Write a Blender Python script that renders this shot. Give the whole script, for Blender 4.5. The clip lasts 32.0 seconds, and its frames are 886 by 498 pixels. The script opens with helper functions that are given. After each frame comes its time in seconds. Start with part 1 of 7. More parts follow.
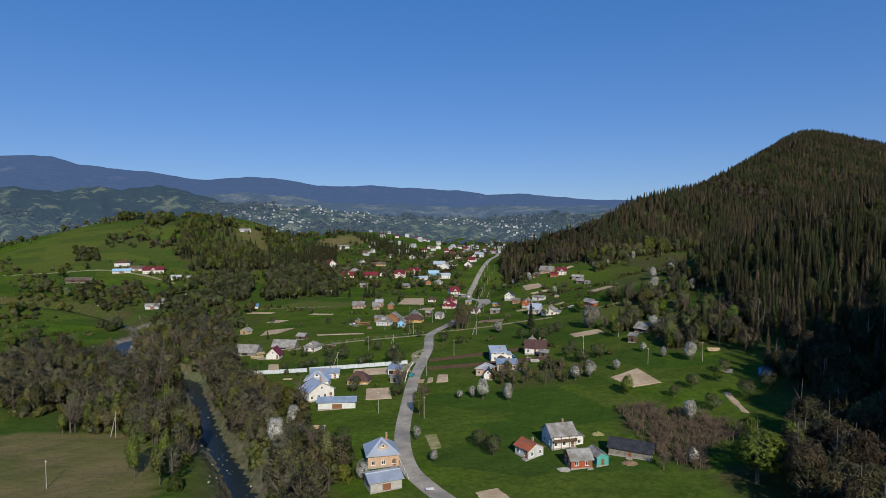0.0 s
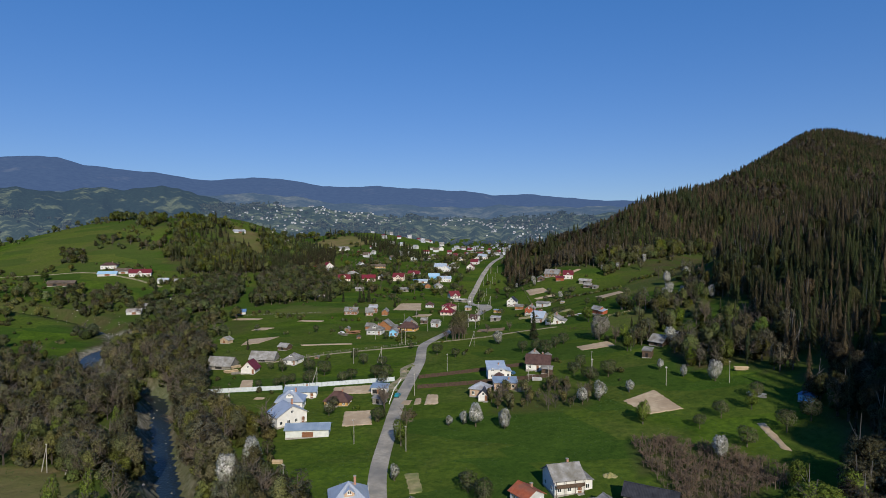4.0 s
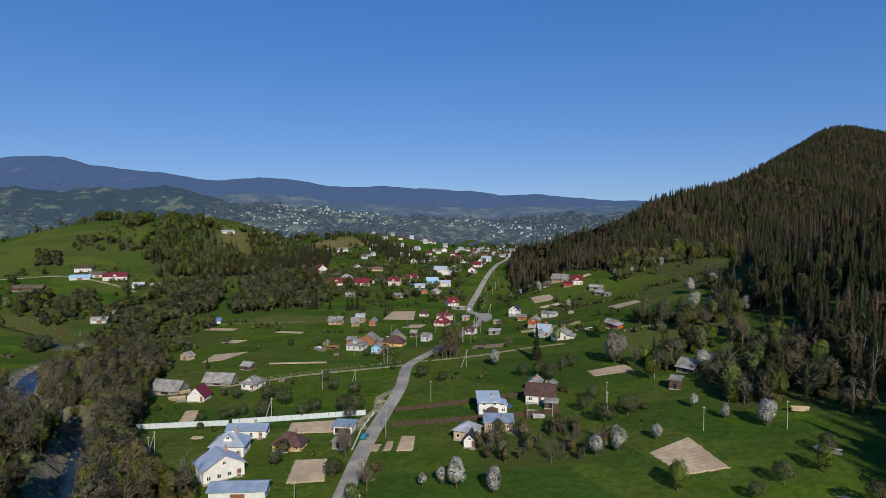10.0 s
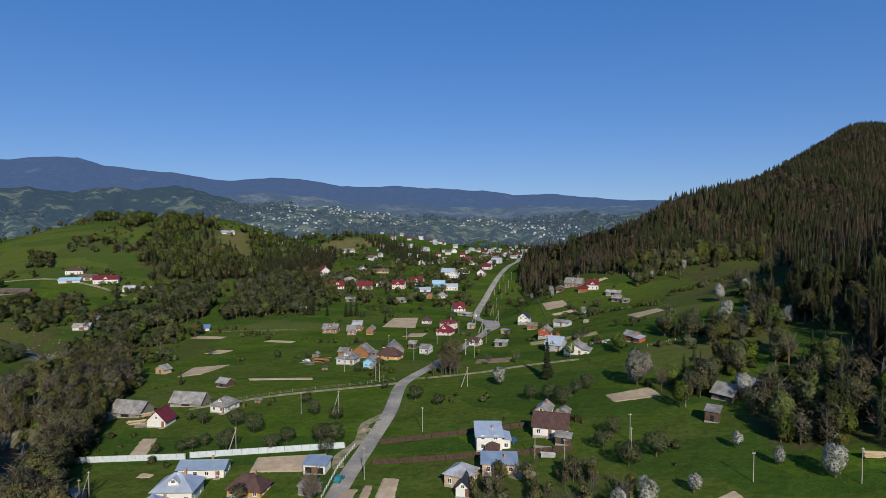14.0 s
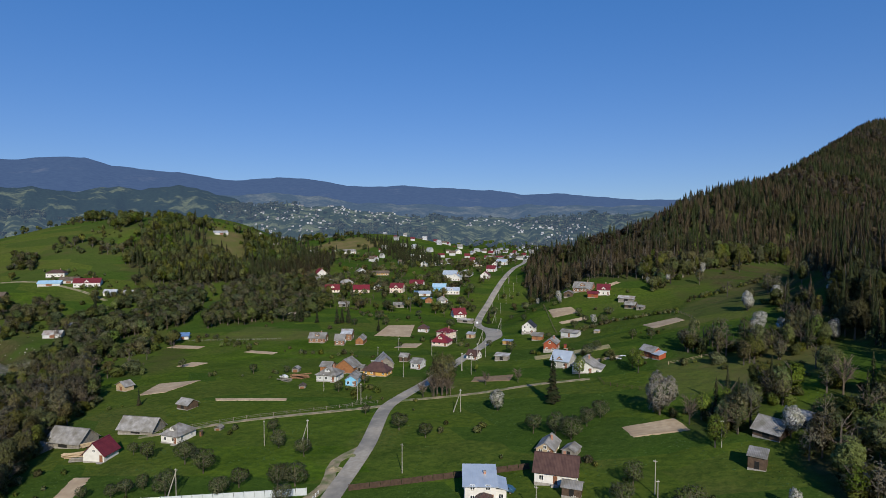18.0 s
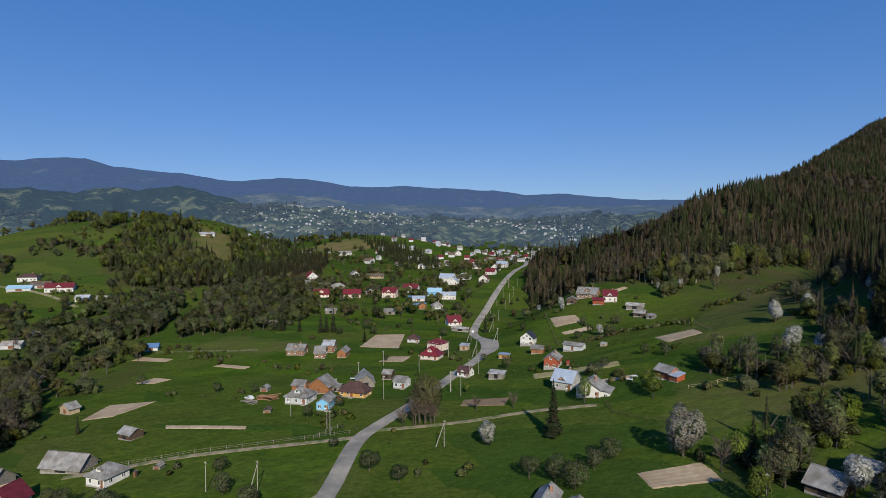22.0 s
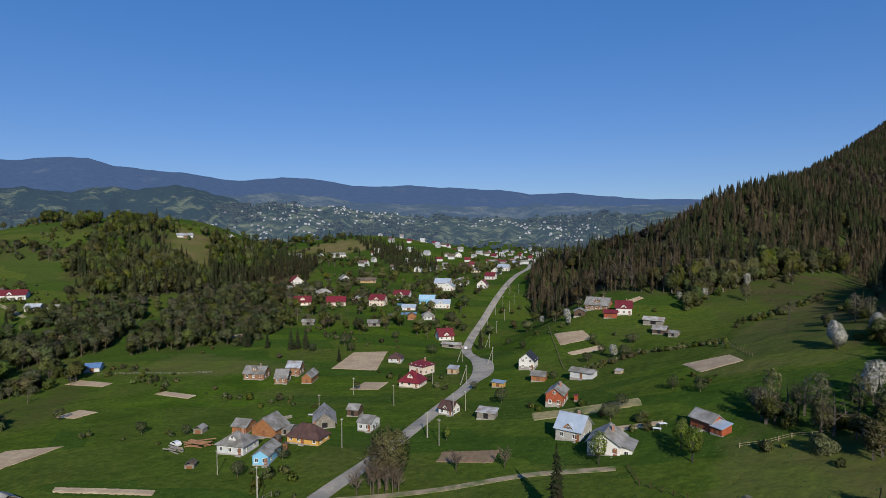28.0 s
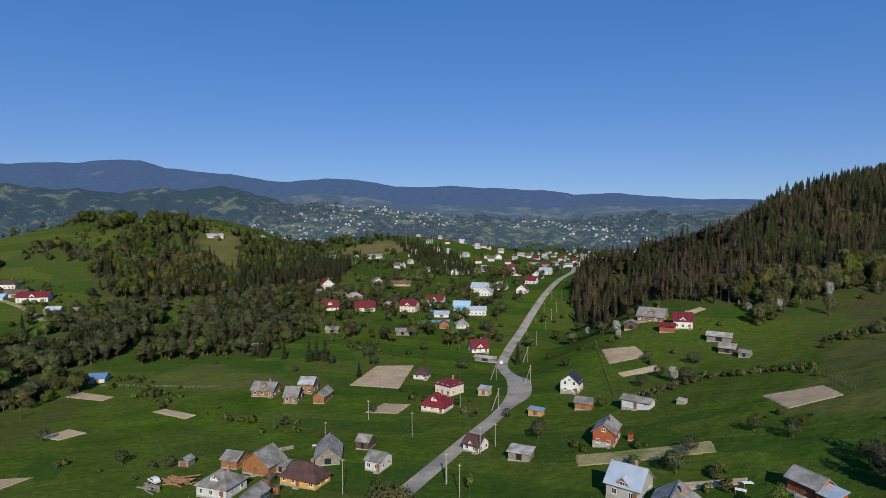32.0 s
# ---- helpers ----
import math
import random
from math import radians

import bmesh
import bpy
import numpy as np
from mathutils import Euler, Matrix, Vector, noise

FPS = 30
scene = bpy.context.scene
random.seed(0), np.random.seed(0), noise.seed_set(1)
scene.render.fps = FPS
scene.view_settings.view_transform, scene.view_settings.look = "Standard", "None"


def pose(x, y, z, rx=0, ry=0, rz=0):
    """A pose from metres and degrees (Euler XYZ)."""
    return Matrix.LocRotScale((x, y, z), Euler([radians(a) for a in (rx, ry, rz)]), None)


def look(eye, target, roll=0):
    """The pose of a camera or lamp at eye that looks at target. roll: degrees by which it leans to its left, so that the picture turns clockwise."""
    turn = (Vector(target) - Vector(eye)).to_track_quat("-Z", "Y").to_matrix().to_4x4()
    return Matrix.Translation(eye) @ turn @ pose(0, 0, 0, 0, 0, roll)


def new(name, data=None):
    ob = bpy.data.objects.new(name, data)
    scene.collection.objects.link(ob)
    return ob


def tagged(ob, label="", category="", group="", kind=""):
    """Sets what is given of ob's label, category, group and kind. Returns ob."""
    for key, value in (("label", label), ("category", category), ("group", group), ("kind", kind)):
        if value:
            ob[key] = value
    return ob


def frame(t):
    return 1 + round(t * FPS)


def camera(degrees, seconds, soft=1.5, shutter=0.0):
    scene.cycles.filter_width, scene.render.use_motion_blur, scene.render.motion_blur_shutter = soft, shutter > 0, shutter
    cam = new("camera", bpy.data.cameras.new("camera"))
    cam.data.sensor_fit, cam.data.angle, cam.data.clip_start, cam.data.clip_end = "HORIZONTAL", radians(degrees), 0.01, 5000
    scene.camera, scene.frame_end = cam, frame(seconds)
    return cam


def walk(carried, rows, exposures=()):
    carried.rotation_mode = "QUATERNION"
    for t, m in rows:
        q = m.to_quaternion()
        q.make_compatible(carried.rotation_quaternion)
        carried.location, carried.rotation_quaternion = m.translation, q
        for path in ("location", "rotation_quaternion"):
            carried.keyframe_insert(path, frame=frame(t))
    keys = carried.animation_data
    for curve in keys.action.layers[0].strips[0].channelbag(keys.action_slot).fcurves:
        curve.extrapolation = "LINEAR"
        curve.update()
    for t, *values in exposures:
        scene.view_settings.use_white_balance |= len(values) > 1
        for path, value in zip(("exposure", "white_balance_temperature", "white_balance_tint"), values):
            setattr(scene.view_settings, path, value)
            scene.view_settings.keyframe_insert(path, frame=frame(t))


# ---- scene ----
cam = camera(73.97, 32.0, soft=0.8)
PATH = [
    (0.0, pose(0.00, 0.00, 69.00, 87.384, -0.021, 8.867)),
    (1.0, pose(0.51, 7.66, 68.99, 87.403, -0.030, 9.027)),
    (2.0, pose(1.03, 15.31, 68.96, 87.453, -0.056, 9.215)),
    (3.5, pose(1.71, 26.83, 68.90, 87.461, -0.033, 9.452)),
    (6.0, pose(2.47, 46.27, 68.57, 87.471, -0.109, 9.805)),
    (8.0, pose(3.16, 61.74, 68.56, 87.476, -0.104, 10.122)),
    (9.0, pose(3.46, 69.63, 68.57, 87.489, -0.120, 10.220)),
    (10.0, pose(3.73, 77.51, 68.57, 87.496, -0.071, 10.354)),
    (11.0, pose(3.97, 85.41, 68.57, 87.515, -0.093, 10.494)),
    (12.0, pose(4.16, 93.33, 68.58, 87.507, -0.102, 10.732)),
    (13.0, pose(4.29, 101.34, 68.62, 87.501, -0.015, 11.225)),
    (14.0, pose(4.34, 109.48, 68.66, 87.499, -0.024, 11.672)),
    (17.0, pose(4.34, 133.92, 68.62, 87.436, 0.010, 12.351)),
    (18.0, pose(4.25, 141.82, 68.63, 87.486, -0.005, 12.454)),
    (19.0, pose(4.19, 149.66, 68.63, 87.481, 0.022, 12.546)),
    (20.0, pose(4.13, 157.53, 68.60, 87.503, 0.052, 12.627)),
    (21.0, pose(4.09, 165.46, 68.60, 87.511, 0.048, 12.711)),
    (22.0, pose(4.05, 173.46, 68.66, 87.546, 0.065, 12.762)),
    (23.0, pose(3.95, 181.46, 68.74, 87.537, 0.044, 12.805)),
    (24.0, pose(3.82, 189.41, 68.86, 87.523, 0.060, 12.856)),
    (25.0, pose(3.63, 197.37, 68.99, 87.561, 0.024, 12.862)),
    (28.0, pose(2.74, 222.15, 69.25, 87.516, 0.094, 13.310)),
    (29.0, pose(2.15, 230.38, 69.20, 87.554, 0.095, 14.749)),
    (30.0, pose(1.49, 238.58, 69.14, 87.592, 0.041, 16.066)),
    (31.0, pose(0.77, 246.79, 69.07, 87.591, 0.066, 16.894)),
    (32.0, pose(0.00, 255.00, 69.00, 87.592, 0.043, 17.493)),
]
walk(cam, PATH)

# ---- world and sun ----
SUN_EL, SUN_AZ = 31.0, 157.0          # degrees; azimuth clockwise from the valley's axis (+y)
world = bpy.data.worlds.new("sky_world")
scene.world = world
world.use_nodes = True
wn = world.node_tree.nodes
wl = world.node_tree.links
sky = wn.new("ShaderNodeTexSky")
sky.sky_type = "NISHITA"
sky.sun_disc = False
sky.sun_elevation = radians(SUN_EL)
sky.sun_rotation = radians(SUN_AZ)
sky.altitude = 800
sky.air_density = 1.0
sky.dust_density = 0.0
sky.ozone_density = 4.0
vivid = wn.new("ShaderNodeHueSaturation")
vivid.inputs["Hue"].default_value = 0.512
vivid.inputs["Saturation"].default_value = 1.32
wl.new(sky.outputs[0], vivid.inputs["Color"])
soft_sky = wn.new("ShaderNodeGamma")
soft_sky.inputs["Gamma"].default_value = 0.5
wl.new(vivid.outputs[0], soft_sky.inputs["Color"])
tint = wn.new("ShaderNodeMix")
tint.data_type, tint.blend_type = "RGBA", "MULTIPLY"
tint.inputs["Factor"].default_value = 1.0
tint.inputs["B"].default_value = (0.9, 1.24, 1.86, 1)
wl.new(soft_sky.outputs[0], tint.inputs["A"])
wl.new(tint.outputs["Result"], wn["Background"].inputs[0])
wn["Background"].inputs[1].default_value = 0.13
lamp = bpy.data.lights.new("sun", "SUN")
lamp.energy, lamp.angle, lamp.color = 4.7, radians(0.5), (1.0, 0.92, 0.76)
sun = new("sun", lamp)
sun_from = Vector((math.sin(radians(SUN_AZ)) * math.cos(radians(SUN_EL)), math.cos(radians(SUN_AZ)) * math.cos(radians(SUN_EL)), math.sin(radians(SUN_EL))))
sun.matrix_world = look(sun_from * 300, (0, 0, 0))


# ---- materials ----
def material(name, c1, c2, scale=1.0, rough=0.8, bump_by=0.2, metal=0.0, c3=None, scale3=0.05, per_object=0.0, seams=0.0, seam_axis=0, seam_size=0.5, per_island=0.0, transmit=0.0, puff=False, airy=0.0):
    """Two-scale noise colour, bump, optional seams or boards along one local axis."""
    m = bpy.data.materials.new(name)
    m.use_nodes = True
    n, l = m.node_tree.nodes, m.node_tree.links
    bs = n["Principled BSDF"]
    bs.inputs["Roughness"].default_value = rough
    bs.inputs["Metallic"].default_value = metal
    geo = n.new("ShaderNodeNewGeometry")
    n1 = n.new("ShaderNodeTexNoise")
    n1.inputs["Scale"].default_value = scale
    n1.inputs["Detail"].default_value = 6
    l.new(geo.outputs["Position"], n1.inputs["Vector"])
    ramp = n.new("ShaderNodeMapRange")
    ramp.inputs["From Min"].default_value, ramp.inputs["From Max"].default_value = 0.32, 0.68
    l.new(n1.outputs["Fac"], ramp.inputs["Value"])
    mix = n.new("ShaderNodeMix")
    mix.data_type = "RGBA"
    mix.inputs["A"].default_value, mix.inputs["B"].default_value = (*c1, 1), (*c2, 1)
    l.new(ramp.outputs[0], mix.inputs["Factor"])
    out = mix.outputs["Result"]
    if c3:
        n2 = n.new("ShaderNodeTexNoise")
        n2.inputs["Scale"].default_value = scale3
        n2.inputs["Detail"].default_value = 4
        l.new(geo.outputs["Position"], n2.inputs["Vector"])
        r2 = n.new("ShaderNodeMapRange")
        r2.inputs["From Min"].default_value, r2.inputs["From Max"].default_value = 0.42, 0.66
        l.new(n2.outputs["Fac"], r2.inputs["Value"])
        mx = n.new("ShaderNodeMix")
        mx.data_type = "RGBA"
        mx.inputs["B"].default_value = (*c3, 1)
        l.new(out, mx.inputs["A"])
        l.new(r2.outputs[0], mx.inputs["Factor"])
        out = mx.outputs["Result"]
    if per_object or per_island:
        hs = n.new("ShaderNodeHueSaturation")
        mr = n.new("ShaderNodeMapRange")
        k = per_object or per_island
        mr.inputs["To Min"].default_value, mr.inputs["To Max"].default_value = 1 - k, 1 + k
        if per_object:
            src = n.new("ShaderNodeObjectInfo").outputs["Random"]
        else:
            src = geo.outputs["Random Per Island"]
        l.new(src, mr.inputs["Value"])
        l.new(mr.outputs[0], hs.inputs["Value"])
        l.new(out, hs.inputs["Color"])
        out = hs.outputs["Color"]
    if puff:
        # each tree in a wood has its own tone
        tone = n.new("ShaderNodeAttribute")
        tone.attribute_name = "tone"
        sep = n.new("ShaderNodeSeparateXYZ")
        l.new(tone.outputs["Vector"], sep.inputs[0])
        hue = n.new("ShaderNodeHueSaturation")
        for key, src, lo, hi in (("Value", 0, 0.62, 1.42), ("Hue", 1, 0.47, 0.525), ("Saturation", 2, 0.75, 1.2)):
            mr = n.new("ShaderNodeMapRange")
            mr.inputs["To Min"].default_value, mr.inputs["To Max"].default_value = lo, hi
            l.new(sep.outputs[src], mr.inputs["Value"])
            l.new(mr.outputs[0], hue.inputs[key])
        l.new(out, hue.inputs["Color"])
        out = hue.outputs["Color"]
    l.new(out, bs.inputs["Base Color"])
    height = n1.outputs["Fac"]
    if seams:
        tc = n.new("ShaderNodeTexCoord")
        wv = n.new("ShaderNodeTexWave")
        wv.bands_direction = "XYZ"[seam_axis]
        wv.wave_profile = "SAW" if seams < 0 else "SIN"
        wv.inputs["Scale"].default_value = 0.314 / seam_size
        wv.inputs["Distortion"].default_value = 0.0
        l.new(tc.outputs["Object"], wv.inputs["Vector"])
        ad = n.new("ShaderNodeMath")
        ad.operation = "MULTIPLY_ADD"
        ad.inputs[1].default_value = abs(seams)
        l.new(wv.outputs["Fac"], ad.inputs[0])
        l.new(n1.outputs["Fac"], ad.inputs[2])
        height = ad.outputs[0]
    if bump_by:
        b = n.new("ShaderNodeBump")
        b.inputs["Strength"].default_value = bump_by
        b.inputs["Distance"].default_value = 0.08
        l.new(height, b.inputs["Height"])
        l.new(b.outputs[0], bs.inputs["Normal"])
    if puff:
        # leaves take the light as part of a rounded crown
        at = n.new("ShaderNodeAttribute")
        at.attribute_name = "puff"
        vt = n.new("ShaderNodeVectorTransform")
        vt.vector_type, vt.convert_from, vt.convert_to = "NORMAL", "OBJECT", "WORLD"
        l.new(at.outputs["Vector"], vt.inputs[0])
        l.new(vt.outputs[0], bs.inputs["Normal"])
    if transmit:
        bs.inputs["Subsurface Weight"].default_value = 0.0
        tr = n.new("ShaderNodeBsdfTranslucent")
        l.new(out, tr.inputs["Color"])
        ms = n.new("ShaderNodeMixShader")
        ms.inputs[0].default_value = transmit
        l.new(bs.outputs[0], ms.inputs[1])
        l.new(tr.outputs[0], ms.inputs[2])
        l.new(ms.outputs[0], n["Material Output"].inputs["Surface"])
    if airy:
        # ragged sprays with gaps between the leaves
        gap = n.new("ShaderNodeTexNoise")
        gap.inputs["Scale"].default_value = 2.6
        gap.inputs["Detail"].default_value = 3
        l.new(geo.outputs["Position"], gap.inputs["Vector"])
        cut = n.new("ShaderNodeMapRange")
        cut.inputs["From Min"].default_value, cut.inputs["From Max"].default_value = 0.36 + 0.22 * airy, 0.46 + 0.22 * airy
        l.new(gap.outputs["Fac"], cut.inputs["Value"])
        see = n.new("ShaderNodeBsdfTransparent")
        mg = n.new("ShaderNodeMixShader")
        l.new(cut.outputs[0], mg.inputs[0])
        l.new(see.outputs[0], mg.inputs[1])
        l.new(n["Material Output"].inputs["Surface"].links[0].from_socket, mg.inputs[2])
        l.new(mg.outputs[0], n["Material Output"].inputs["Surface"])
    bs.inputs["Specular IOR Level"].default_value = 0.03 if transmit or puff else 0.3
    return m


MAT = {
    # walls
    "white": material("white_plaster", (0.58, 0.565, 0.54), (0.7, 0.685, 0.66), 0.6, 0.85, 0.1),
    "cream": material("cream_plaster", (0.66, 0.6, 0.48), (0.74, 0.69, 0.58), 0.7, 0.85, 0.1),
    "beige": material("beige_plaster", (0.58, 0.48, 0.4), (0.68, 0.58, 0.5), 0.7, 0.85, 0.1),
    "palegrey": material("grey_plaster", (0.42, 0.43, 0.44), (0.56, 0.57, 0.58), 0.6, 0.85, 0.15),
    "concrete": material("concrete_block", (0.3, 0.29, 0.27), (0.42, 0.41, 0.39), 0.9, 0.9, 0.3),
    "brick": material("pale_brick", (0.42, 0.27, 0.18), (0.52, 0.38, 0.28), 1.6, 0.9, 0.3, seams=0.6, seam_axis=2, seam_size=0.25),
    "brownbrick": material("brown_timber", (0.2, 0.1, 0.055), (0.3, 0.17, 0.1), 1.4, 0.8, 0.3, seams=0.6, seam_axis=2, seam_size=0.25),
    "plank": material("weathered_plank", (0.16, 0.145, 0.125), (0.27, 0.25, 0.22), 1.3, 0.85, 0.4, seams=0.8, seam_axis=0, seam_size=0.25),
    "paleplank": material("pale_board", (0.5, 0.52, 0.5), (0.62, 0.64, 0.62), 0.8, 0.8, 0.3, seams=0.8, seam_axis=0, seam_size=0.3),
    "lightwood": material("light_wood", (0.36, 0.27, 0.17), (0.47, 0.37, 0.25), 1.2, 0.75, 0.3, seams=0.8, seam_axis=2, seam_size=0.25),
    "darkwood": material("dark_wood", (0.06, 0.04, 0.028), (0.12, 0.08, 0.055), 1.2, 0.75, 0.3, seams=0.8, seam_axis=2, seam_size=0.25),
    "orangewood": material("orange_wood", (0.24, 0.1, 0.04), (0.32, 0.15, 0.065), 1.2, 0.7, 0.3, seams=0.8, seam_axis=2, seam_size=0.25),
    "redorange": material("red_orange_boards", (0.27, 0.062, 0.026), (0.35, 0.095, 0.045), 1.2, 0.7, 0.3, seams=0.8, seam_axis=2, seam_size=0.25),
    "yellow": material("yellow_boards", (0.4, 0.23, 0.07), (0.5, 0.31, 0.1), 1.2, 0.7, 0.3, seams=0.8, seam_axis=2, seam_size=0.25),
    "yellowlog": material("yellow_logs", (0.5, 0.27, 0.06), (0.6, 0.36, 0.1), 1.2, 0.7, 0.3, seams=0.9, seam_axis=2, seam_size=0.35),
    "skyblue": material("sky_blue_paint", (0.16, 0.42, 0.66), (0.22, 0.5, 0.72), 0.9, 0.7, 0.2, seams=0.5, seam_axis=0, seam_size=0.25),
    "teal": material("teal_paint", (0.05, 0.27, 0.25), (0.09, 0.35, 0.32), 0.9, 0.7, 0.2, seams=0.5, seam_axis=0, seam_size=0.25),
    # roofs
    "zinc": material("zinc_sheet", (0.5, 0.53, 0.57), (0.62, 0.65, 0.69), 0.35, 0.38, 0.25, 0.55, seams=1.0, seam_axis=0, seam_size=0.6),
    "palezinc": material("pale_zinc", (0.5, 0.52, 0.54), (0.66, 0.68, 0.7), 0.5, 0.45, 0.25, 0.4, (0.35, 0.3, 0.27), 0.3, seams=1.0, seam_axis=0, seam_size=0.6),
    "paletin": material("mottled_tin", (0.36, 0.35, 0.33), (0.56, 0.55, 0.53), 0.7, 0.6, 0.3, 0.2, (0.28, 0.22, 0.18), 0.4, seams=1.0, seam_axis=0, seam_size=0.4),
    "bluetin": material("blue_grey_tin", (0.24, 0.31, 0.4), (0.33, 0.4, 0.49), 0.4, 0.45, 0.25, 0.3, seams=1.0, seam_axis=0, seam_size=0.6),
    "bluesilver": material("blue_silver_tin", (0.45, 0.52, 0.6), (0.58, 0.64, 0.71), 0.4, 0.4, 0.25, 0.4, seams=1.0, seam_axis=0, seam_size=0.6),
    "paleblue": material("pale_blue_tin", (0.3, 0.5, 0.66), (0.4, 0.58, 0.72), 0.4, 0.5, 0.25, 0.2, seams=1.0, seam_axis=0, seam_size=0.6),
    "bluepaint": material("blue_painted_tin", (0.09, 0.17, 0.34), (0.13, 0.23, 0.42), 0.4, 0.5, 0.25, 0.1, seams=1.0, seam_axis=0, seam_size=0.6),
    "greytile": material("grey_slate", (0.2, 0.195, 0.19), (0.31, 0.3, 0.295), 0.9, 0.85, 0.5, 0, (0.15, 0.14, 0.12), 0.35, seams=1.0, seam_axis=0, seam_size=0.35, per_object=0.18),
    "oldroof": material("old_shingle", (0.1, 0.075, 0.06), (0.17, 0.13, 0.1), 1.2, 0.9, 0.5, 0, (0.07, 0.06, 0.045), 0.4, seams=1.0, seam_axis=0, seam_size=0.3),
    "darkroof": material("dark_brown_tile", (0.06, 0.032, 0.028), (0.1, 0.055, 0.045), 0.8, 0.6, 0.4, seams=1.0, seam_axis=0, seam_size=0.35),
    "blackroof": material("black_tile", (0.022, 0.022, 0.026), (0.045, 0.045, 0.052), 0.8, 0.5, 0.4, seams=1.0, seam_axis=0, seam_size=0.35),
    "maroon": material("maroon_tile", (0.11, 0.016, 0.022), (0.16, 0.026, 0.032), 0.8, 0.5, 0.4, seams=1.0, seam_axis=0, seam_size=0.35),
    "redroof": material("crimson_tile", (0.13, 0.014, 0.022), (0.18, 0.022, 0.032), 0.8, 0.5, 0.4, seams=1.0, seam_axis=0, seam_size=0.35),
    "scarlet": material("scarlet_sheet", (0.5, 0.05, 0.03), (0.58, 0.08, 0.05), 0.8, 0.5, 0.3, seams=1.0, seam_axis=0, seam_size=0.5),
    "rustroof": material("rust_tile", (0.3, 0.07, 0.032), (0.4, 0.115, 0.055), 0.9, 0.8, 0.4, 0, (0.22, 0.09, 0.06), 0.4, seams=1.0, seam_axis=0, seam_size=0.35),
    # small parts
    "frame": material("white_joinery", (0.7, 0.7, 0.68), (0.8, 0.8, 0.78), 2, 0.5, 0.05),
    "stone": material("plinth_stone", (0.24, 0.22, 0.2), (0.36, 0.34, 0.31), 1.5, 0.9, 0.4),
    "door": material("door_wood", (0.16, 0.07, 0.035), (0.24, 0.11, 0.06), 2, 0.6, 0.1),
    "chimney": material("chimney_brick", (0.3, 0.15, 0.1), (0.4, 0.22, 0.16), 2, 0.9, 0.3),
    # near-black for unlit insides, painted on as panels
    "dark": material("painted_dark_inside", (0.012, 0.012, 0.012), (0.02, 0.02, 0.02), 2, 0.9, 0.0),
    # land
    "asphalt": material("worn_asphalt", (0.3, 0.265, 0.215), (0.39, 0.35, 0.29), 0.8, 0.9, 0.15, 0, (0.2, 0.187, 0.165), 0.12),
    "dirt": material("dirt_track", (0.24, 0.19, 0.12), (0.34, 0.28, 0.19), 0.5, 0.95, 0.3, 0, (0.1, 0.13, 0.04), 0.3),
    "soil": material("tilled_soil", (0.37, 0.275, 0.175), (0.49, 0.38, 0.255), 0.5, 0.95, 0.6, 0, (0.34, 0.25, 0.16), 0.12, per_object=0.12),
    "darksoil": material("dark_tilled_soil", (0.17, 0.105, 0.066), (0.25, 0.165, 0.105), 0.6, 0.95, 0.6, 0, (0.2, 0.15, 0.08), 0.2),
    "straw": material("dry_stubble", (0.24, 0.21, 0.09), (0.33, 0.28, 0.14), 0.7, 0.95, 0.4, 0, (0.12, 0.15, 0.04), 0.2),
    "gravel": material("river_gravel", (0.26, 0.24, 0.2), (0.42, 0.39, 0.34), 1.2, 0.95, 0.5),
    "pole": material("pole_concrete", (0.28, 0.26, 0.225), (0.4, 0.375, 0.33), 2, 0.85, 0.1),
    "fencewhite": material("fence_panel", (0.44, 0.49, 0.52), (0.54, 0.58, 0.61), 0.8, 0.6, 0.1),
    "fencedark": material("fence_board_brown", (0.045, 0.028, 0.02), (0.08, 0.05, 0.035), 1.5, 0.8, 0.2),
    "post": material("fence_post", (0.17, 0.15, 0.12), (0.26, 0.235, 0.19), 2, 0.9, 0.2),
    "bark": material("bark", (0.07, 0.055, 0.04), (0.13, 0.105, 0.08), 3, 0.95, 0.4),
    "palebark": material("pale_bark", (0.06, 0.051, 0.043), (0.11, 0.095, 0.08), 3, 0.95, 0.4),
    "fir": material("fir_needles", (0.024, 0.035, 0.015), (0.052, 0.064, 0.026), 0.12, 0.9, 0, c3=(0.034, 0.03, 0.018), scale3=0.03, per_island=0.3, transmit=0.15, airy=0.3),
    "brownfir": material("dry_fir_needles", (0.05, 0.041, 0.026), (0.086, 0.068, 0.042), 0.15, 0.9, 0, per_island=0.3, transmit=0.1, airy=0.3),
    "deadwood": material("pale_dead_wood", (0.15, 0.13, 0.11), (0.3, 0.27, 0.24), 0.4, 0.9, 0, per_island=0.3),
    "firobj": material("fir_needles_single", (0.014, 0.024, 0.011), (0.034, 0.046, 0.02), 0.9, 0.9, 0, c3=(0.04, 0.034, 0.02), scale3=0.5, per_object=0.2, transmit=0.15),
    "blossom": material("white_blossom", (0.46, 0.45, 0.42), (0.74, 0.73, 0.71), 1.5, 0.9, 0, c3=(0.3, 0.31, 0.23), scale3=0.6, per_object=0.12, transmit=0.45, puff=True, airy=0.45),
    "pale": material("pale_pink_blossom", (0.27, 0.25, 0.21), (0.42, 0.39, 0.34), 1.2, 0.9, 0, per_object=0.1, transmit=0.45, puff=True, airy=0.5),
    "willow": material("young_leaves", (0.13, 0.19, 0.03), (0.22, 0.28, 0.05), 0.8, 0.9, 0, per_object=0.25, transmit=0.45, puff=True, airy=0.5),
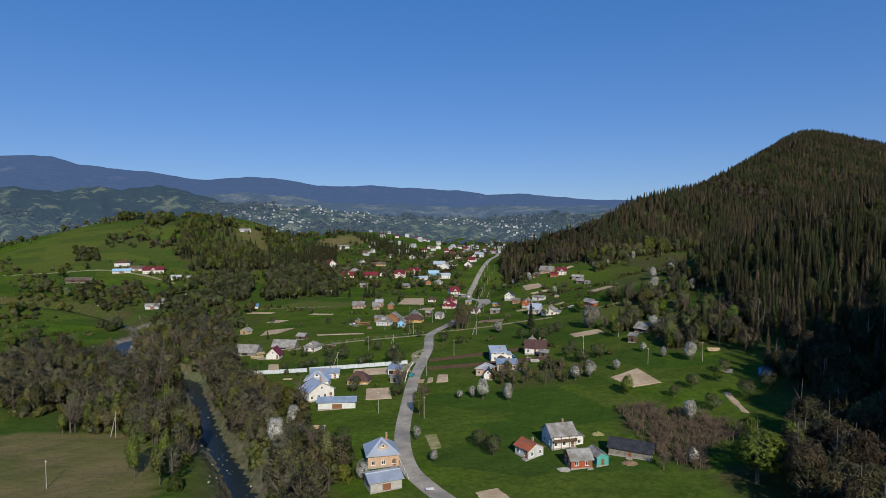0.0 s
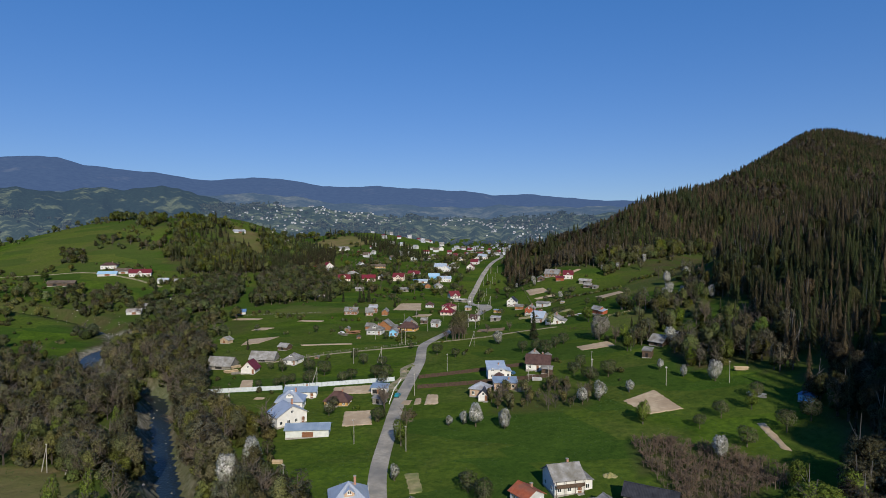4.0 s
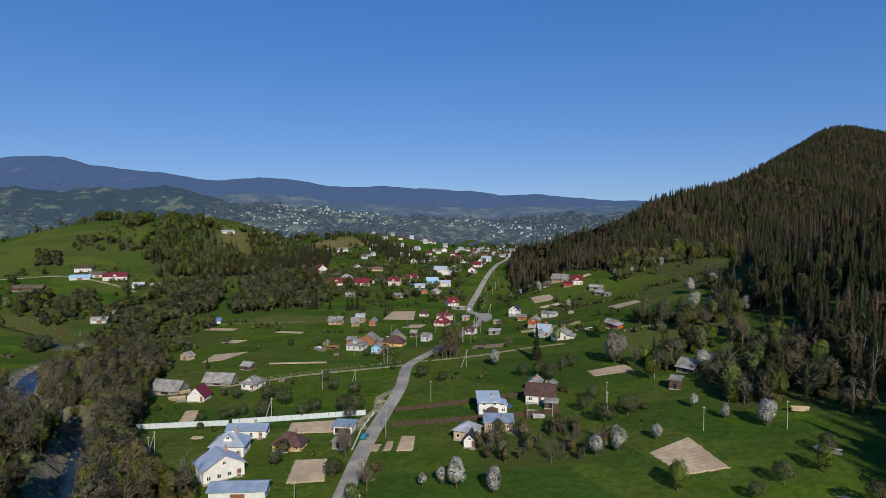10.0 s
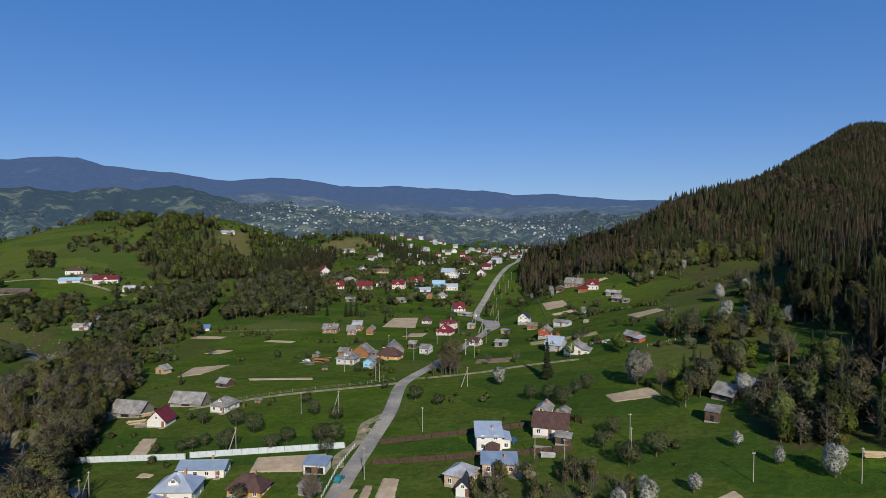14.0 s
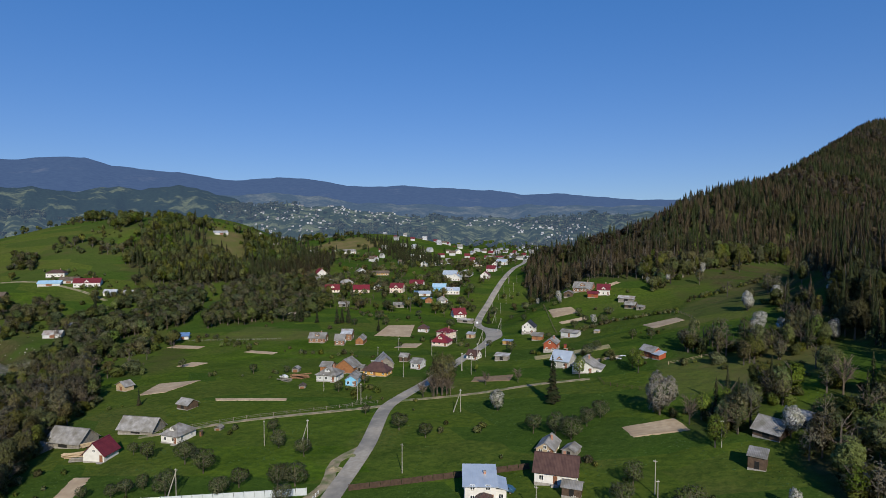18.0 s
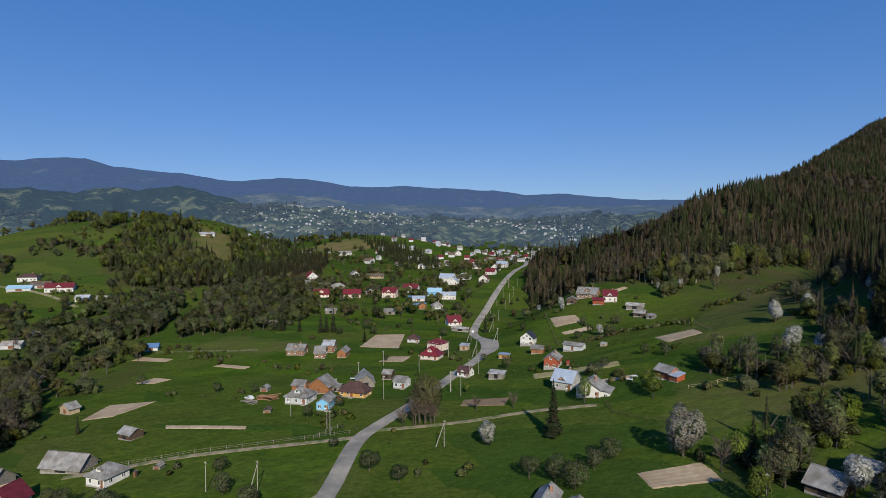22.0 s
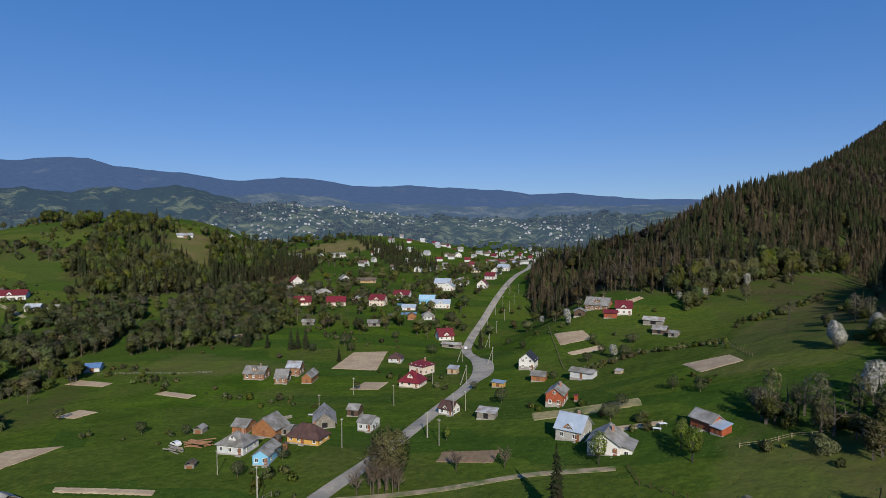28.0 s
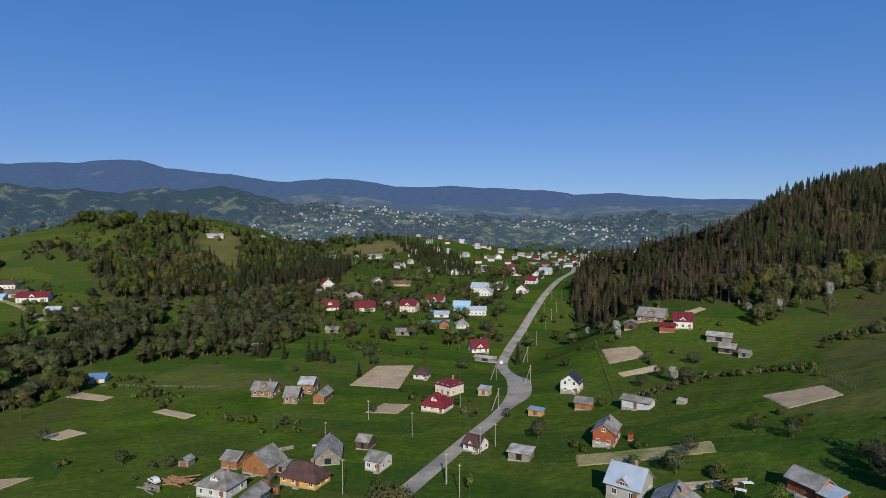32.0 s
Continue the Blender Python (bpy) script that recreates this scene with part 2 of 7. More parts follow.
    "orchard": material("budding_orchard", (0.09, 0.1, 0.054), (0.145, 0.155, 0.082), 0.8, 0.9, 0, per_object=0.2, transmit=0.45, puff=True, airy=0.45),
    "twig": material("bare_twigs", (0.075, 0.06, 0.046), (0.125, 0.1, 0.078), 0.15, 0.95, 0, per_island=0.2),
    "twigobj": material("bare_twigs_single", (0.1, 0.076, 0.058), (0.17, 0.135, 0.105), 0.5, 0.95, 0, per_object=0.25),
    "bush": material("budding_bush", (0.1, 0.128, 0.038), (0.18, 0.21, 0.066), 0.09, 0.95, 0, c3=(0.135, 0.13, 0.06), scale3=0.035, per_island=0.1, transmit=0.45, puff=True, airy=0.4),
    "spring": material("spring_leaves", (0.085, 0.118, 0.03), (0.16, 0.19, 0.05), 0.06, 0.95, 0, c3=(0.13, 0.135, 0.052), scale3=0.03, per_island=0.1, transmit=0.45, puff=True, airy=0.4),
    "forestleaf": material("forest_buds", (0.052, 0.062, 0.024), (0.092, 0.096, 0.04), 0.05, 0.95, 0, c3=(0.085, 0.07, 0.044), scale3=0.02, per_island=0.1, transmit=0.4, puff=True, airy=0.45),
    "fuzz": material("bare_twig_haze", (0.112, 0.104, 0.064), (0.178, 0.164, 0.102), 0.12, 0.95, 0, c3=(0.15, 0.152, 0.076), scale3=0.04, per_island=0.12, transmit=0.45, puff=True, airy=0.6),
    "hollow": material("dull_hollow_leaves", (0.075, 0.098, 0.036), (0.14, 0.168, 0.06), 0.05, 0.95, 0, c3=(0.082, 0.096, 0.046), scale3=0.03, per_island=0.1, transmit=0.45, puff=True, airy=0.3),
    "olive": material("olive_buds", (0.13, 0.138, 0.046), (0.21, 0.215, 0.076), 0.1, 0.95, 0, c3=(0.13, 0.115, 0.068), scale3=0.05, per_island=0.12, transmit=0.45, puff=True, airy=0.45),
    "scrub": material("brown_scrub", (0.11, 0.074, 0.052), (0.18, 0.123, 0.088), 0.3, 0.95, 0, per_island=0.3),
}


def glass_material():
    m = bpy.data.materials.new("window_glass")
    m.use_nodes = True
    b = m.node_tree.nodes["Principled BSDF"]
    b.inputs["Base Color"].default_value = (0.02, 0.025, 0.03, 1)
    b.inputs["Roughness"].default_value = 0.08
    return m


def water_material():
    m = bpy.data.materials.new("river_water")
    m.use_nodes = True
    n, l = m.node_tree.nodes, m.node_tree.links
    b = n["Principled BSDF"]
    b.inputs["Base Color"].default_value = (0.012, 0.02, 0.026, 1)
    b.inputs["Roughness"].default_value = 0.3
    b.inputs["Specular IOR Level"].default_value = 0.25
    no = n.new("ShaderNodeTexNoise")
    no.inputs["Scale"].default_value = 0.9
    no.inputs["Detail"].default_value = 5
    g = n.new("ShaderNodeNewGeometry")
    l.new(g.outputs["Position"], no.inputs["Vector"])
    bu = n.new("ShaderNodeBump")
    bu.inputs["Strength"].default_value = 0.5
    bu.inputs["Distance"].default_value = 0.3
    l.new(no.outputs["Fac"], bu.inputs["Height"])
    l.new(bu.outputs[0], b.inputs["Normal"])
    return m


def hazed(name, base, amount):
    """Things more than a kilometre and a half away: dim colour, haze painted in as emission."""
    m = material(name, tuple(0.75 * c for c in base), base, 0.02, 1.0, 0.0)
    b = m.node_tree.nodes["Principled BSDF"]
    # faint blue glow imitates the air's light in front of the thing
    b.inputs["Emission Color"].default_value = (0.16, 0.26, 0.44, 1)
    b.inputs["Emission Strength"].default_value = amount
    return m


MAT["tuft"] = material("tall_grass", (0.026, 0.054, 0.01), (0.045, 0.084, 0.014), 0.1, 0.95, 0, per_island=0.2)
MAT["far_twig"] = material("far_bare_crowns", (0.07, 0.058, 0.042), (0.11, 0.09, 0.066), 0.02, 1.0, 0, per_island=0.15, transmit=0.35, puff=True, airy=0.45)
# far trees and houses, haze painted into their emission
MAT["far_fir"] = hazed("hazed_firs", (0.018, 0.03, 0.02), 0.2)
MAT["far_wall"] = hazed("hazed_walls", (0.44, 0.44, 0.44), 0.2)
MAT["far_roof"] = hazed("hazed_roofs", (0.16, 0.14, 0.14), 0.2)
MAT["far_leaf"] = hazed("hazed_groves", (0.05, 0.055, 0.034), 0.2)
MAT["glass"] = glass_material()
MAT["water"] = water_material()


def ground_material():
    """Meadow with lusher, drier and mossy stretches; leaf litter and gravel by two masks on the mesh."""
    m = bpy.data.materials.new("meadow_ground")
    m.use_nodes = True
    n, l = m.node_tree.nodes, m.node_tree.links
    b = n["Principled BSDF"]
    b.inputs["Roughness"].default_value = 0.95
    b.inputs["Specular IOR Level"].default_value = 0.0
    g = n.new("ShaderNodeNewGeometry")

    def grain(scale, lo, hi, detail=5):
        t = n.new("ShaderNodeTexNoise")
        t.inputs["Scale"].default_value = scale
        t.inputs["Detail"].default_value = detail
        l.new(g.outputs["Position"], t.inputs["Vector"])
        r = n.new("ShaderNodeMapRange")
        r.inputs["From Min"].default_value, r.inputs["From Max"].default_value = lo, hi
        l.new(t.outputs["Fac"], r.inputs["Value"])
        return r.outputs[0], t.outputs["Fac"]

    def blend(a, c, fac, mode="MIX", amount=None):
        x = n.new("ShaderNodeMix")
        x.data_type = "RGBA"
        x.blend_type = mode
        for key, v in (("A", a), ("B", c)):
            if isinstance(v, tuple):
                x.inputs[key].default_value = (*v, 1)
            else:
                l.new(v, x.inputs[key])
        if isinstance(fac, float):
            x.inputs["Factor"].default_value = fac
        else:
            l.new(fac, x.inputs["Factor"])
        return x.outputs["Result"]

    def math_node(op, a, k):
        q = n.new("ShaderNodeMath")
        q.operation = op
        l.new(a, q.inputs[0])
        q.inputs[1].default_value = k
        return q.outputs[0]

    big, _ = grain(0.011, 0.4, 0.62)
    mid, hummock = grain(0.06, 0.38, 0.62, 7)
    small, fine = grain(0.55, 0.36, 0.64, 10)
    tiny, _ = grain(2.2, 0.4, 0.6, 6)
    patch, _ = grain(0.026, 0.54, 0.68, 8)
    col = blend((0.037, 0.076, 0.006), (0.078, 0.135, 0.012), mid)
    col = blend(col, (0.08, 0.106, 0.017), big)
    col = blend(col, (0.092, 0.104, 0.026), patch)
    turn = n.new("ShaderNodeMapping")
    turn.inputs["Rotation"].default_value = (0, 0, radians(-14))
    turn.inputs["Scale"].default_value = (0.016, 0.045, 0.0)
    l.new(g.outputs["Position"], turn.inputs["Vector"])
    plot = n.new("ShaderNodeTexVoronoi")
    plot.distance = "CHEBYCHEV"
    plot.inputs["Scale"].default_value = 1.0
    plot.inputs["Randomness"].default_value = 0.8
    l.new(turn.outputs[0], plot.inputs["Vector"])
    tone = n.new("ShaderNodeSeparateColor")
    l.new(plot.outputs["Color"], tone.inputs[0])
    col = blend(col, (0.078, 0.087, 0.024), math_node("MULTIPLY", tone.outputs[0], 0.5))
    deep = blend(col, (0.03, 0.066, 0.012), 0.7)
    col = blend(col, deep, math_node("GREATER_THAN", tone.outputs[1], 0.6))
    dark = blend(col, (0.022, 0.05, 0.01), 0.55)
    col = blend(col, dark, small)
    pale = blend(col, (0.085, 0.125, 0.022), 0.22)
    col = blend(pale, col, tiny)
    sep = {}
    for key in ("litter", "gravel", "dry"):
        at = n.new("ShaderNodeAttribute")
        at.attribute_name = key
        sep[key] = at.outputs["Fac"]
    lit = blend((0.05, 0.042, 0.022), (0.085, 0.068, 0.036), small)
    lit = blend(lit, (0.05, 0.07, 0.018), mid)
    col = blend(col, lit, sep["litter"])
    dry = blend((0.16, 0.125, 0.062), (0.115, 0.11, 0.042), mid)
    col = blend(col, dry, sep["dry"])
    grv = blend((0.14, 0.125, 0.1), (0.29, 0.265, 0.22), small)
    col = blend(col, grv, sep["gravel"])
    l.new(col, b.inputs["Base Color"])
    bu = n.new("ShaderNodeBump")
    bu.inputs["Strength"].default_value = 0.6
    bu.inputs["Distance"].default_value = 0.35
    l.new(fine, bu.inputs["Height"])
    swell = n.new("ShaderNodeBump")
    swell.inputs["Strength"].default_value = 0.7
    swell.inputs["Distance"].default_value = 3.0
    l.new(hummock, swell.inputs["Height"])
    l.new(bu.outputs[0], swell.inputs["Normal"])
    l.new(swell.outputs[0], b.inputs["Normal"])
    return m


def haze_lit_material(name, lo, hi, glow, amount, grain, low, high):
    """Woods and clearings kilometres away, the air's haze painted in as emission."""
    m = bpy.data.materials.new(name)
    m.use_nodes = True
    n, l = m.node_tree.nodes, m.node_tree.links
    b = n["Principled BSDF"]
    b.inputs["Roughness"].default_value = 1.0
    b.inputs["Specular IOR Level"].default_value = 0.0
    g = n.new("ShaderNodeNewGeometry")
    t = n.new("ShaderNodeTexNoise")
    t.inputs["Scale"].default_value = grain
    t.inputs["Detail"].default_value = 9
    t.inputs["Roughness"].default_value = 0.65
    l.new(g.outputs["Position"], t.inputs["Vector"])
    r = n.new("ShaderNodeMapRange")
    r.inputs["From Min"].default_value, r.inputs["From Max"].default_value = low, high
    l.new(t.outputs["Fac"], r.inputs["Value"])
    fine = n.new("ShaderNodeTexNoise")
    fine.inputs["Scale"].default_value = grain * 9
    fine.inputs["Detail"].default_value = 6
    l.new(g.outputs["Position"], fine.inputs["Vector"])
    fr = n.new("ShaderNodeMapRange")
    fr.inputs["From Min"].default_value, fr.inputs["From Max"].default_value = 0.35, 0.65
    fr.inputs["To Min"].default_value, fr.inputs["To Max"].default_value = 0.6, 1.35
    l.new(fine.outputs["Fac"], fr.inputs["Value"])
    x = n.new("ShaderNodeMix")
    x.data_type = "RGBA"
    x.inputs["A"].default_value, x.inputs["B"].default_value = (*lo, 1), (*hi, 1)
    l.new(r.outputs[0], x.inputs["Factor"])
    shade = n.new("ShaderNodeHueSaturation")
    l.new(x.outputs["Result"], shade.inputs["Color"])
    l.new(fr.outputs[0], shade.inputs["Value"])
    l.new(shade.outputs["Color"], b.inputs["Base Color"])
    # bluish emission stands in for haze; the slopes give no light themselves
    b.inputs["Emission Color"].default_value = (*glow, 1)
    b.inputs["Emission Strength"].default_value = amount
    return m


# ---- the land ----
def sp(v, k=12.0):
    return k * np.logaddexp(0, v / k)


def smax(a, b, k=10.0):
    return b + sp(a - b, k)


def smin(a, b, k=10.0):
    return -smax(-a, -b, k)


def bump(x, y, cx, cy, rx, ry, turn=0.0):
    c, s = np.cos(np.radians(turn)), np.sin(np.radians(turn))
    u, v = (x - cx) * c + (y - cy) * s, -(x - cx) * s + (y - cy) * c
    return np.exp(-0.5 * ((u / rx) ** 2 + (v / ry) ** 2))


def hills(x, y):
    # wooded spur on the east side, its crest climbing away to the north-east
    s = (x - 40) * 0.5 + (y - 640) * 0.866
    p = (x - 40) * 0.866 - (y - 640) * 0.5
    crest = np.interp(s, [-600, -150, -20, 200, 430, 850, 1420, 1750, 2400], [-150, 14, 54, 98, 125, 204, 312, 345, 380])
    spur = crest - 0.9 * sp(-p, 15) - 0.34 * sp(p, 15)
    xe = 92 + 0.06 * (y - 250)
    flank = smin(0.6 * (x - xe), 58 + 0.16 * (x - xe), 14) - 0.3 * sp(y - 560, 40)
    # its nose comes down to the road from the east
    nose = np.interp(x, [-75, -58, -46, -32, -7, 42, 92, 150, 260], [-30, -12, 4, 19, 30, 49, 68, 62, 20]) - 0.45 * sp(735 - y, 12) - 0.5 * sp(y - 745, 12)
    z = smax(smax(smax(spur, nose, 5), flank, 8), 0 * x, 6)
    # unseen hill beside the path's start, added to shade the near hollow
    z = z + 86 * bump(x, y, 172, 66, 48, 47)
    # wooded hill on the west side and the knolls behind it
    z = z + 66 * bump(x, y, -555, 815, 130, 105, 10) + 34 * bump(x, y, -395, 770, 60, 75, -30) + 18 * bump(x, y, -470, 660, 130, 70)
    z = z + 40 * bump(x, y, -330, 1160, 120, 90) + 30 * bump(x, y, -760, 1150, 260, 160) + 26 * bump(x, y, -900, 760, 200, 160)
    # the valley climbs far off
    r = np.hypot(x, y - 130)
    z = z + 0.03 * sp(r - 1250, 120)
    return z

# soft swells and hollows of the valley floor, row by row from south to north, west to east
SWELL = [
    [0.5, -0.3, -3.7, -2.4, 1.4, -4.6, -2.1],
    [2.3, -1.1, -4.0, -1.9, -0.9, 1.7, 11.4],
    [-2.0, -5.1, -3.1, 2.3, 1.7, -4.2, 10.6],
    [2.9, -3.2, -4.3, -1.6, 0.1, 1.9, 22.7],
    [5.8, 4.3, 2.2, 3.9, -0.8, -12.0, 16.5],
    [0.8, 2.4, -1.3, -3.2, 9.2, -10.8, -7.7],
    [0.1, 0.8, -0.9, -1.5, 10.3, 6.0, -0.6],
    [-0.0, 0.7, 2.4, 2.2, 2.8, 3.6, 1.4],
    [-0.4, -0.0, 1.2, 0.9, 5.4, 10.3, 4.5],
]
SWELL_X, SWELL_Y, SWELL_R = np.linspace(-440, 120, 7), np.linspace(140, 980, 9), 85.0
RIVER = [(-25, -80), (-40, 60), (-62, 125), (-85, 161), (-111, 192), (-136, 225), (-158, 254), (-174, 274), (-208, 286), (-240, 311), (-270, 350), (-276, 385), (-330, 425), (-420, 440), (-560, 420), (-800, 440)]


def smooth_line(points, step=4.0):
    """A soft curve through the points, sampled about every step metres."""
    p = np.array(points, float)
    q = np.vstack([2 * p[0] - p[1], p, 2 * p[-1] - p[-2]])
    out = []
    for i in range(1, len(q) - 2):
        n = max(2, int(np.linalg.norm(q[i + 1] - q[i]) / step))
        t = np.linspace(0, 1, n, endpoint=False)[:, None]
        out.append(0.5 * (2 * q[i] + (q[i + 1] - q[i - 1]) * t + (2 * q[i - 1] - 5 * q[i] + 4 * q[i + 1] - q[i + 2]) * t**2 + (3 * q[i] - q[i - 1] - 3 * q[i + 1] + q[i + 2]) * t**3))
    out.append(q[-2:-1])
    return np.vstack(out)


RIVER_LINE = smooth_line(RIVER, 6.0)


def river_distance(x, y):
    x, y = np.ravel(x), np.ravel(y)
    best = np.full(x.shape, 1e9)
    for cx, cy in RIVER_LINE:
        best = np.minimum(best, (x - cx) ** 2 + (y - cy) ** 2)
    return np.sqrt(best)


def land(x, y, carve=True):
    x, y = np.asarray(x, float), np.asarray(y, float)
    z = hills(x, y)
    for w_row, cy in zip(SWELL, SWELL_Y):
        for w, cx in zip(w_row, SWELL_X):
            z = z + w * np.exp(-((x - cx) ** 2 + (y - cy) ** 2) / (2 * SWELL_R**2))
    if carve:
        d = river_distance(x, y).reshape(x.shape)
        z = z + (np.minimum(-14.6, z - 3.0) - z) * np.exp(-((d / 7.2) ** 6))
    return z


def ground_at(x, y):
    return float(land(np.array([x]), np.array([y]))[0])


def inside(x, y, poly):
    """Whether points lie in a polygon."""
    hit = np.zeros(np.shape(x), bool)
    for (x1, y1), (x2, y2) in zip(poly, poly[1:] + poly[:1]):
        hit ^= ((y1 > y) != (y2 > y)) & (x < (x2 - x1) * (y - y1) / (y2 - y1 + 1e-9) + x1)
    return hit


WOODS = {
    "east": [(-42, 790), (-40, 739), (-38, 690), (-33, 655), (-20, 622), (9, 604), (35, 577), (63, 566), (85, 572), (104, 520), (98, 460), (94, 400), (98, 347), (95, 302), (97, 280), (86, 252), (94, 233), (90, 204), (82, 176), (66, 142), (62, 60), (100, -150), (450, -200), (800, 300), (1300, 1100), (1500, 2200), (900, 2350), (300, 1350), (60, 1000), (-30, 850)],
    "right_wood": [(56, 288), (55, 271), (67, 265), (74, 266), (84, 250), (106, 297), (81, 336), (69, 321)],
    "hut_clump": [(35, 304), (42, 324), (48, 326), (53, 322), (48, 306)],
    "upper_wood": [(77, 354), (80, 340), (100, 385), (96, 416), (103, 451), (109, 498), (90, 426), (83, 389)],
    "hut_bush": [(58, 324), (66, 319), (70, 330), (63, 334)],
    "near_wood": [(84, 236), (95, 222), (110, 200), (140, 120), (120, 20), (60, 60), (52, 120), (46, 146), (50, 166), (62, 172), (78, 186), (84, 207)],
    "west_bank": [(-302, 292), (-279, 327), (-245, 306), (-212, 281), (-172, 264), (-160, 246), (-119, 191), (-92, 145), (-112, 139), (-139, 174), (-175, 190), (-230, 215)],
    "east_bank": [(-262, 382), (-239, 395), (-186, 345), (-160, 295), (-130, 240), (-102, 216), (-90, 216), (-72, 180), (-54, 161), (-49, 143), (-74, 138), (-96, 168), (-128, 205), (-150, 236), (-166, 262), (-200, 279), (-235, 298)],
    "river_shrubs": [(-396, 459), (-393, 482), (-348, 482), (-323, 513), (-261, 482), (-206, 431), (-198, 385), (-228, 384), (-210, 340), (-250, 345), (-310, 381)],
    "ravine": [(-302, 453), (-301, 473), (-305, 491), (-297, 504), (-323, 532), (-330, 562), (-303, 585), (-272, 545), (-258, 503), (-256, 492), (-276, 460), (-261, 434), (-251, 410), (-275, 420)],
    "ravine_east": [(-283, 580), (-290, 625), (-276, 672), (-240, 640), (-224, 588), (-212, 540), (-208, 503), (-238, 488), (-250, 510), (-262, 545)],
    "west_hill": [(-401, 604), (-425, 660), (-450, 723), (-412, 732), (-377, 743), (-344, 767), (-292, 842), (-265, 761), (-290, 640), (-310, 595), (-361, 576)],
    "thicket": [(-18, 246), (-14, 262), (3, 264), (12, 261), (22, 247), (18, 236), (-14, 236)],
    "scrub": [(28, 210), (53, 205), (65, 185), (60, 183), (48, 176), (48, 164), (37, 171), (30, 191)],
    "slope_band": [(43, 383), (50, 368), (66, 357), (79, 358), (85, 375), (71, 378), (48, 397)],
    "slope_foot": [(37, 321), (55, 341), (62, 328), (60, 309), (46, 305), (36, 311)],
    "hedge_hill": [(69, 506), (120, 550), (126, 565), (72, 516)],
    "forest_edge": [(54, 542), (77, 569), (140, 640), (145, 665), (68, 575)],
    "farm_hedge": [(5, 470), (27, 490), (55, 482), (57, 478), (28, 484), (6, 465)],
    "terrace_bushes": [(-427, 488), (-374, 511), (-339, 478), (-339, 457), (-384, 449)],
    "hollow_trees": [(-335, 525), (-332, 561), (-294, 522), (-272, 465), (-295, 468)],
    "village_belt": [(-319, 672), (-279, 757), (-159, 690), (-147, 655), (-230, 650), (-293, 637)],
    "under_village": [(-240, 575), (-220, 619), (-180, 566), (-180, 516), (-204, 508)],
    "hill_grove": [(-544, 623), (-517, 627), (-476, 585), (-508, 588)],
    "hill_row": [(-541, 667), (-476, 663), (-421, 638), (-416, 628), (-502, 630)],
    "hill_crown": [(-480, 745), (-440, 735), (-455, 700), (-500, 705), (-560, 750), (-600, 770), (-560, 775)],
    "hill_meadow": [(-640, 590), (-640, 780), (-470, 700), (-400, 600), (-420, 560), (-520, 560)],
    "upper_slope": [(62, 576), (84, 580), (119, 628), (150, 655), (168, 640), (150, 560), (132, 500), (120, 450), (110, 410), (98, 400), (90, 430), (70, 520)],
    "wet_slope": [(49, 373), (66, 370), (83, 358), (78, 335), (66, 345), (51, 350)],
    "below_village": [(-300, 690), (-262, 720), (-240, 700), (-215, 640), (-225, 590), (-262, 612)],
}


def axis_lines(parts):
    """Grid lines from (start, end, step) runs."""
    out = []
    for a, b, step in parts:
        out.extend(np.arange(a, b, step))
    return np.array(out + [parts[-1][1]])


def fast_mesh(name, verts, faces, mats, indices=None, smooth=False):
    """A mesh from arrays: verts (n, 3), faces (m, k)."""
    me = bpy.data.meshes.new(name)
    verts, faces = np.asarray(verts, np.float32), np.asarray(faces, np.int32)
    me.vertices.add(len(verts))
    me.vertices.foreach_set("co", verts.ravel())
    me.loops.add(faces.size)
    me.loops.foreach_set("vertex_index", faces.ravel())
    me.polygons.add(len(faces))
    me.polygons.foreach_set("loop_start", np.arange(0, faces.size, faces.shape[1], dtype=np.int32))
    if indices is not None:
        me.polygons.foreach_set("material_index", np.asarray(indices, np.int32))
    me.polygons.foreach_set("use_smooth", np.full(len(faces), smooth))
    for m in mats:
        me.materials.append(m)
    me.update(calc_edges=True)
    return me


def grid_faces(nx, ny):
    i = np.arange(nx - 1)[None, :] + np.arange(ny - 1)[:, None] * nx
    i = i.ravel()
    return np.stack([i, i + 1, i + nx + 1, i + nx], 1)


DRY_MEADOW = [(-215, 182), (-164, 186), (-143, 186), (-122, 170), (-100, 140), (-160, 105), (-230, 130)]
HILL_GAP = [(-398, 739), (-362, 745), (-332, 701), (-325, 679), (-352, 684), (-374, 708)]
BAR = [(-100, 172), (-111, 190), (-138, 226), (-160, 256), (-174, 264), (-160, 238), (-148, 220), (-120, 184)]


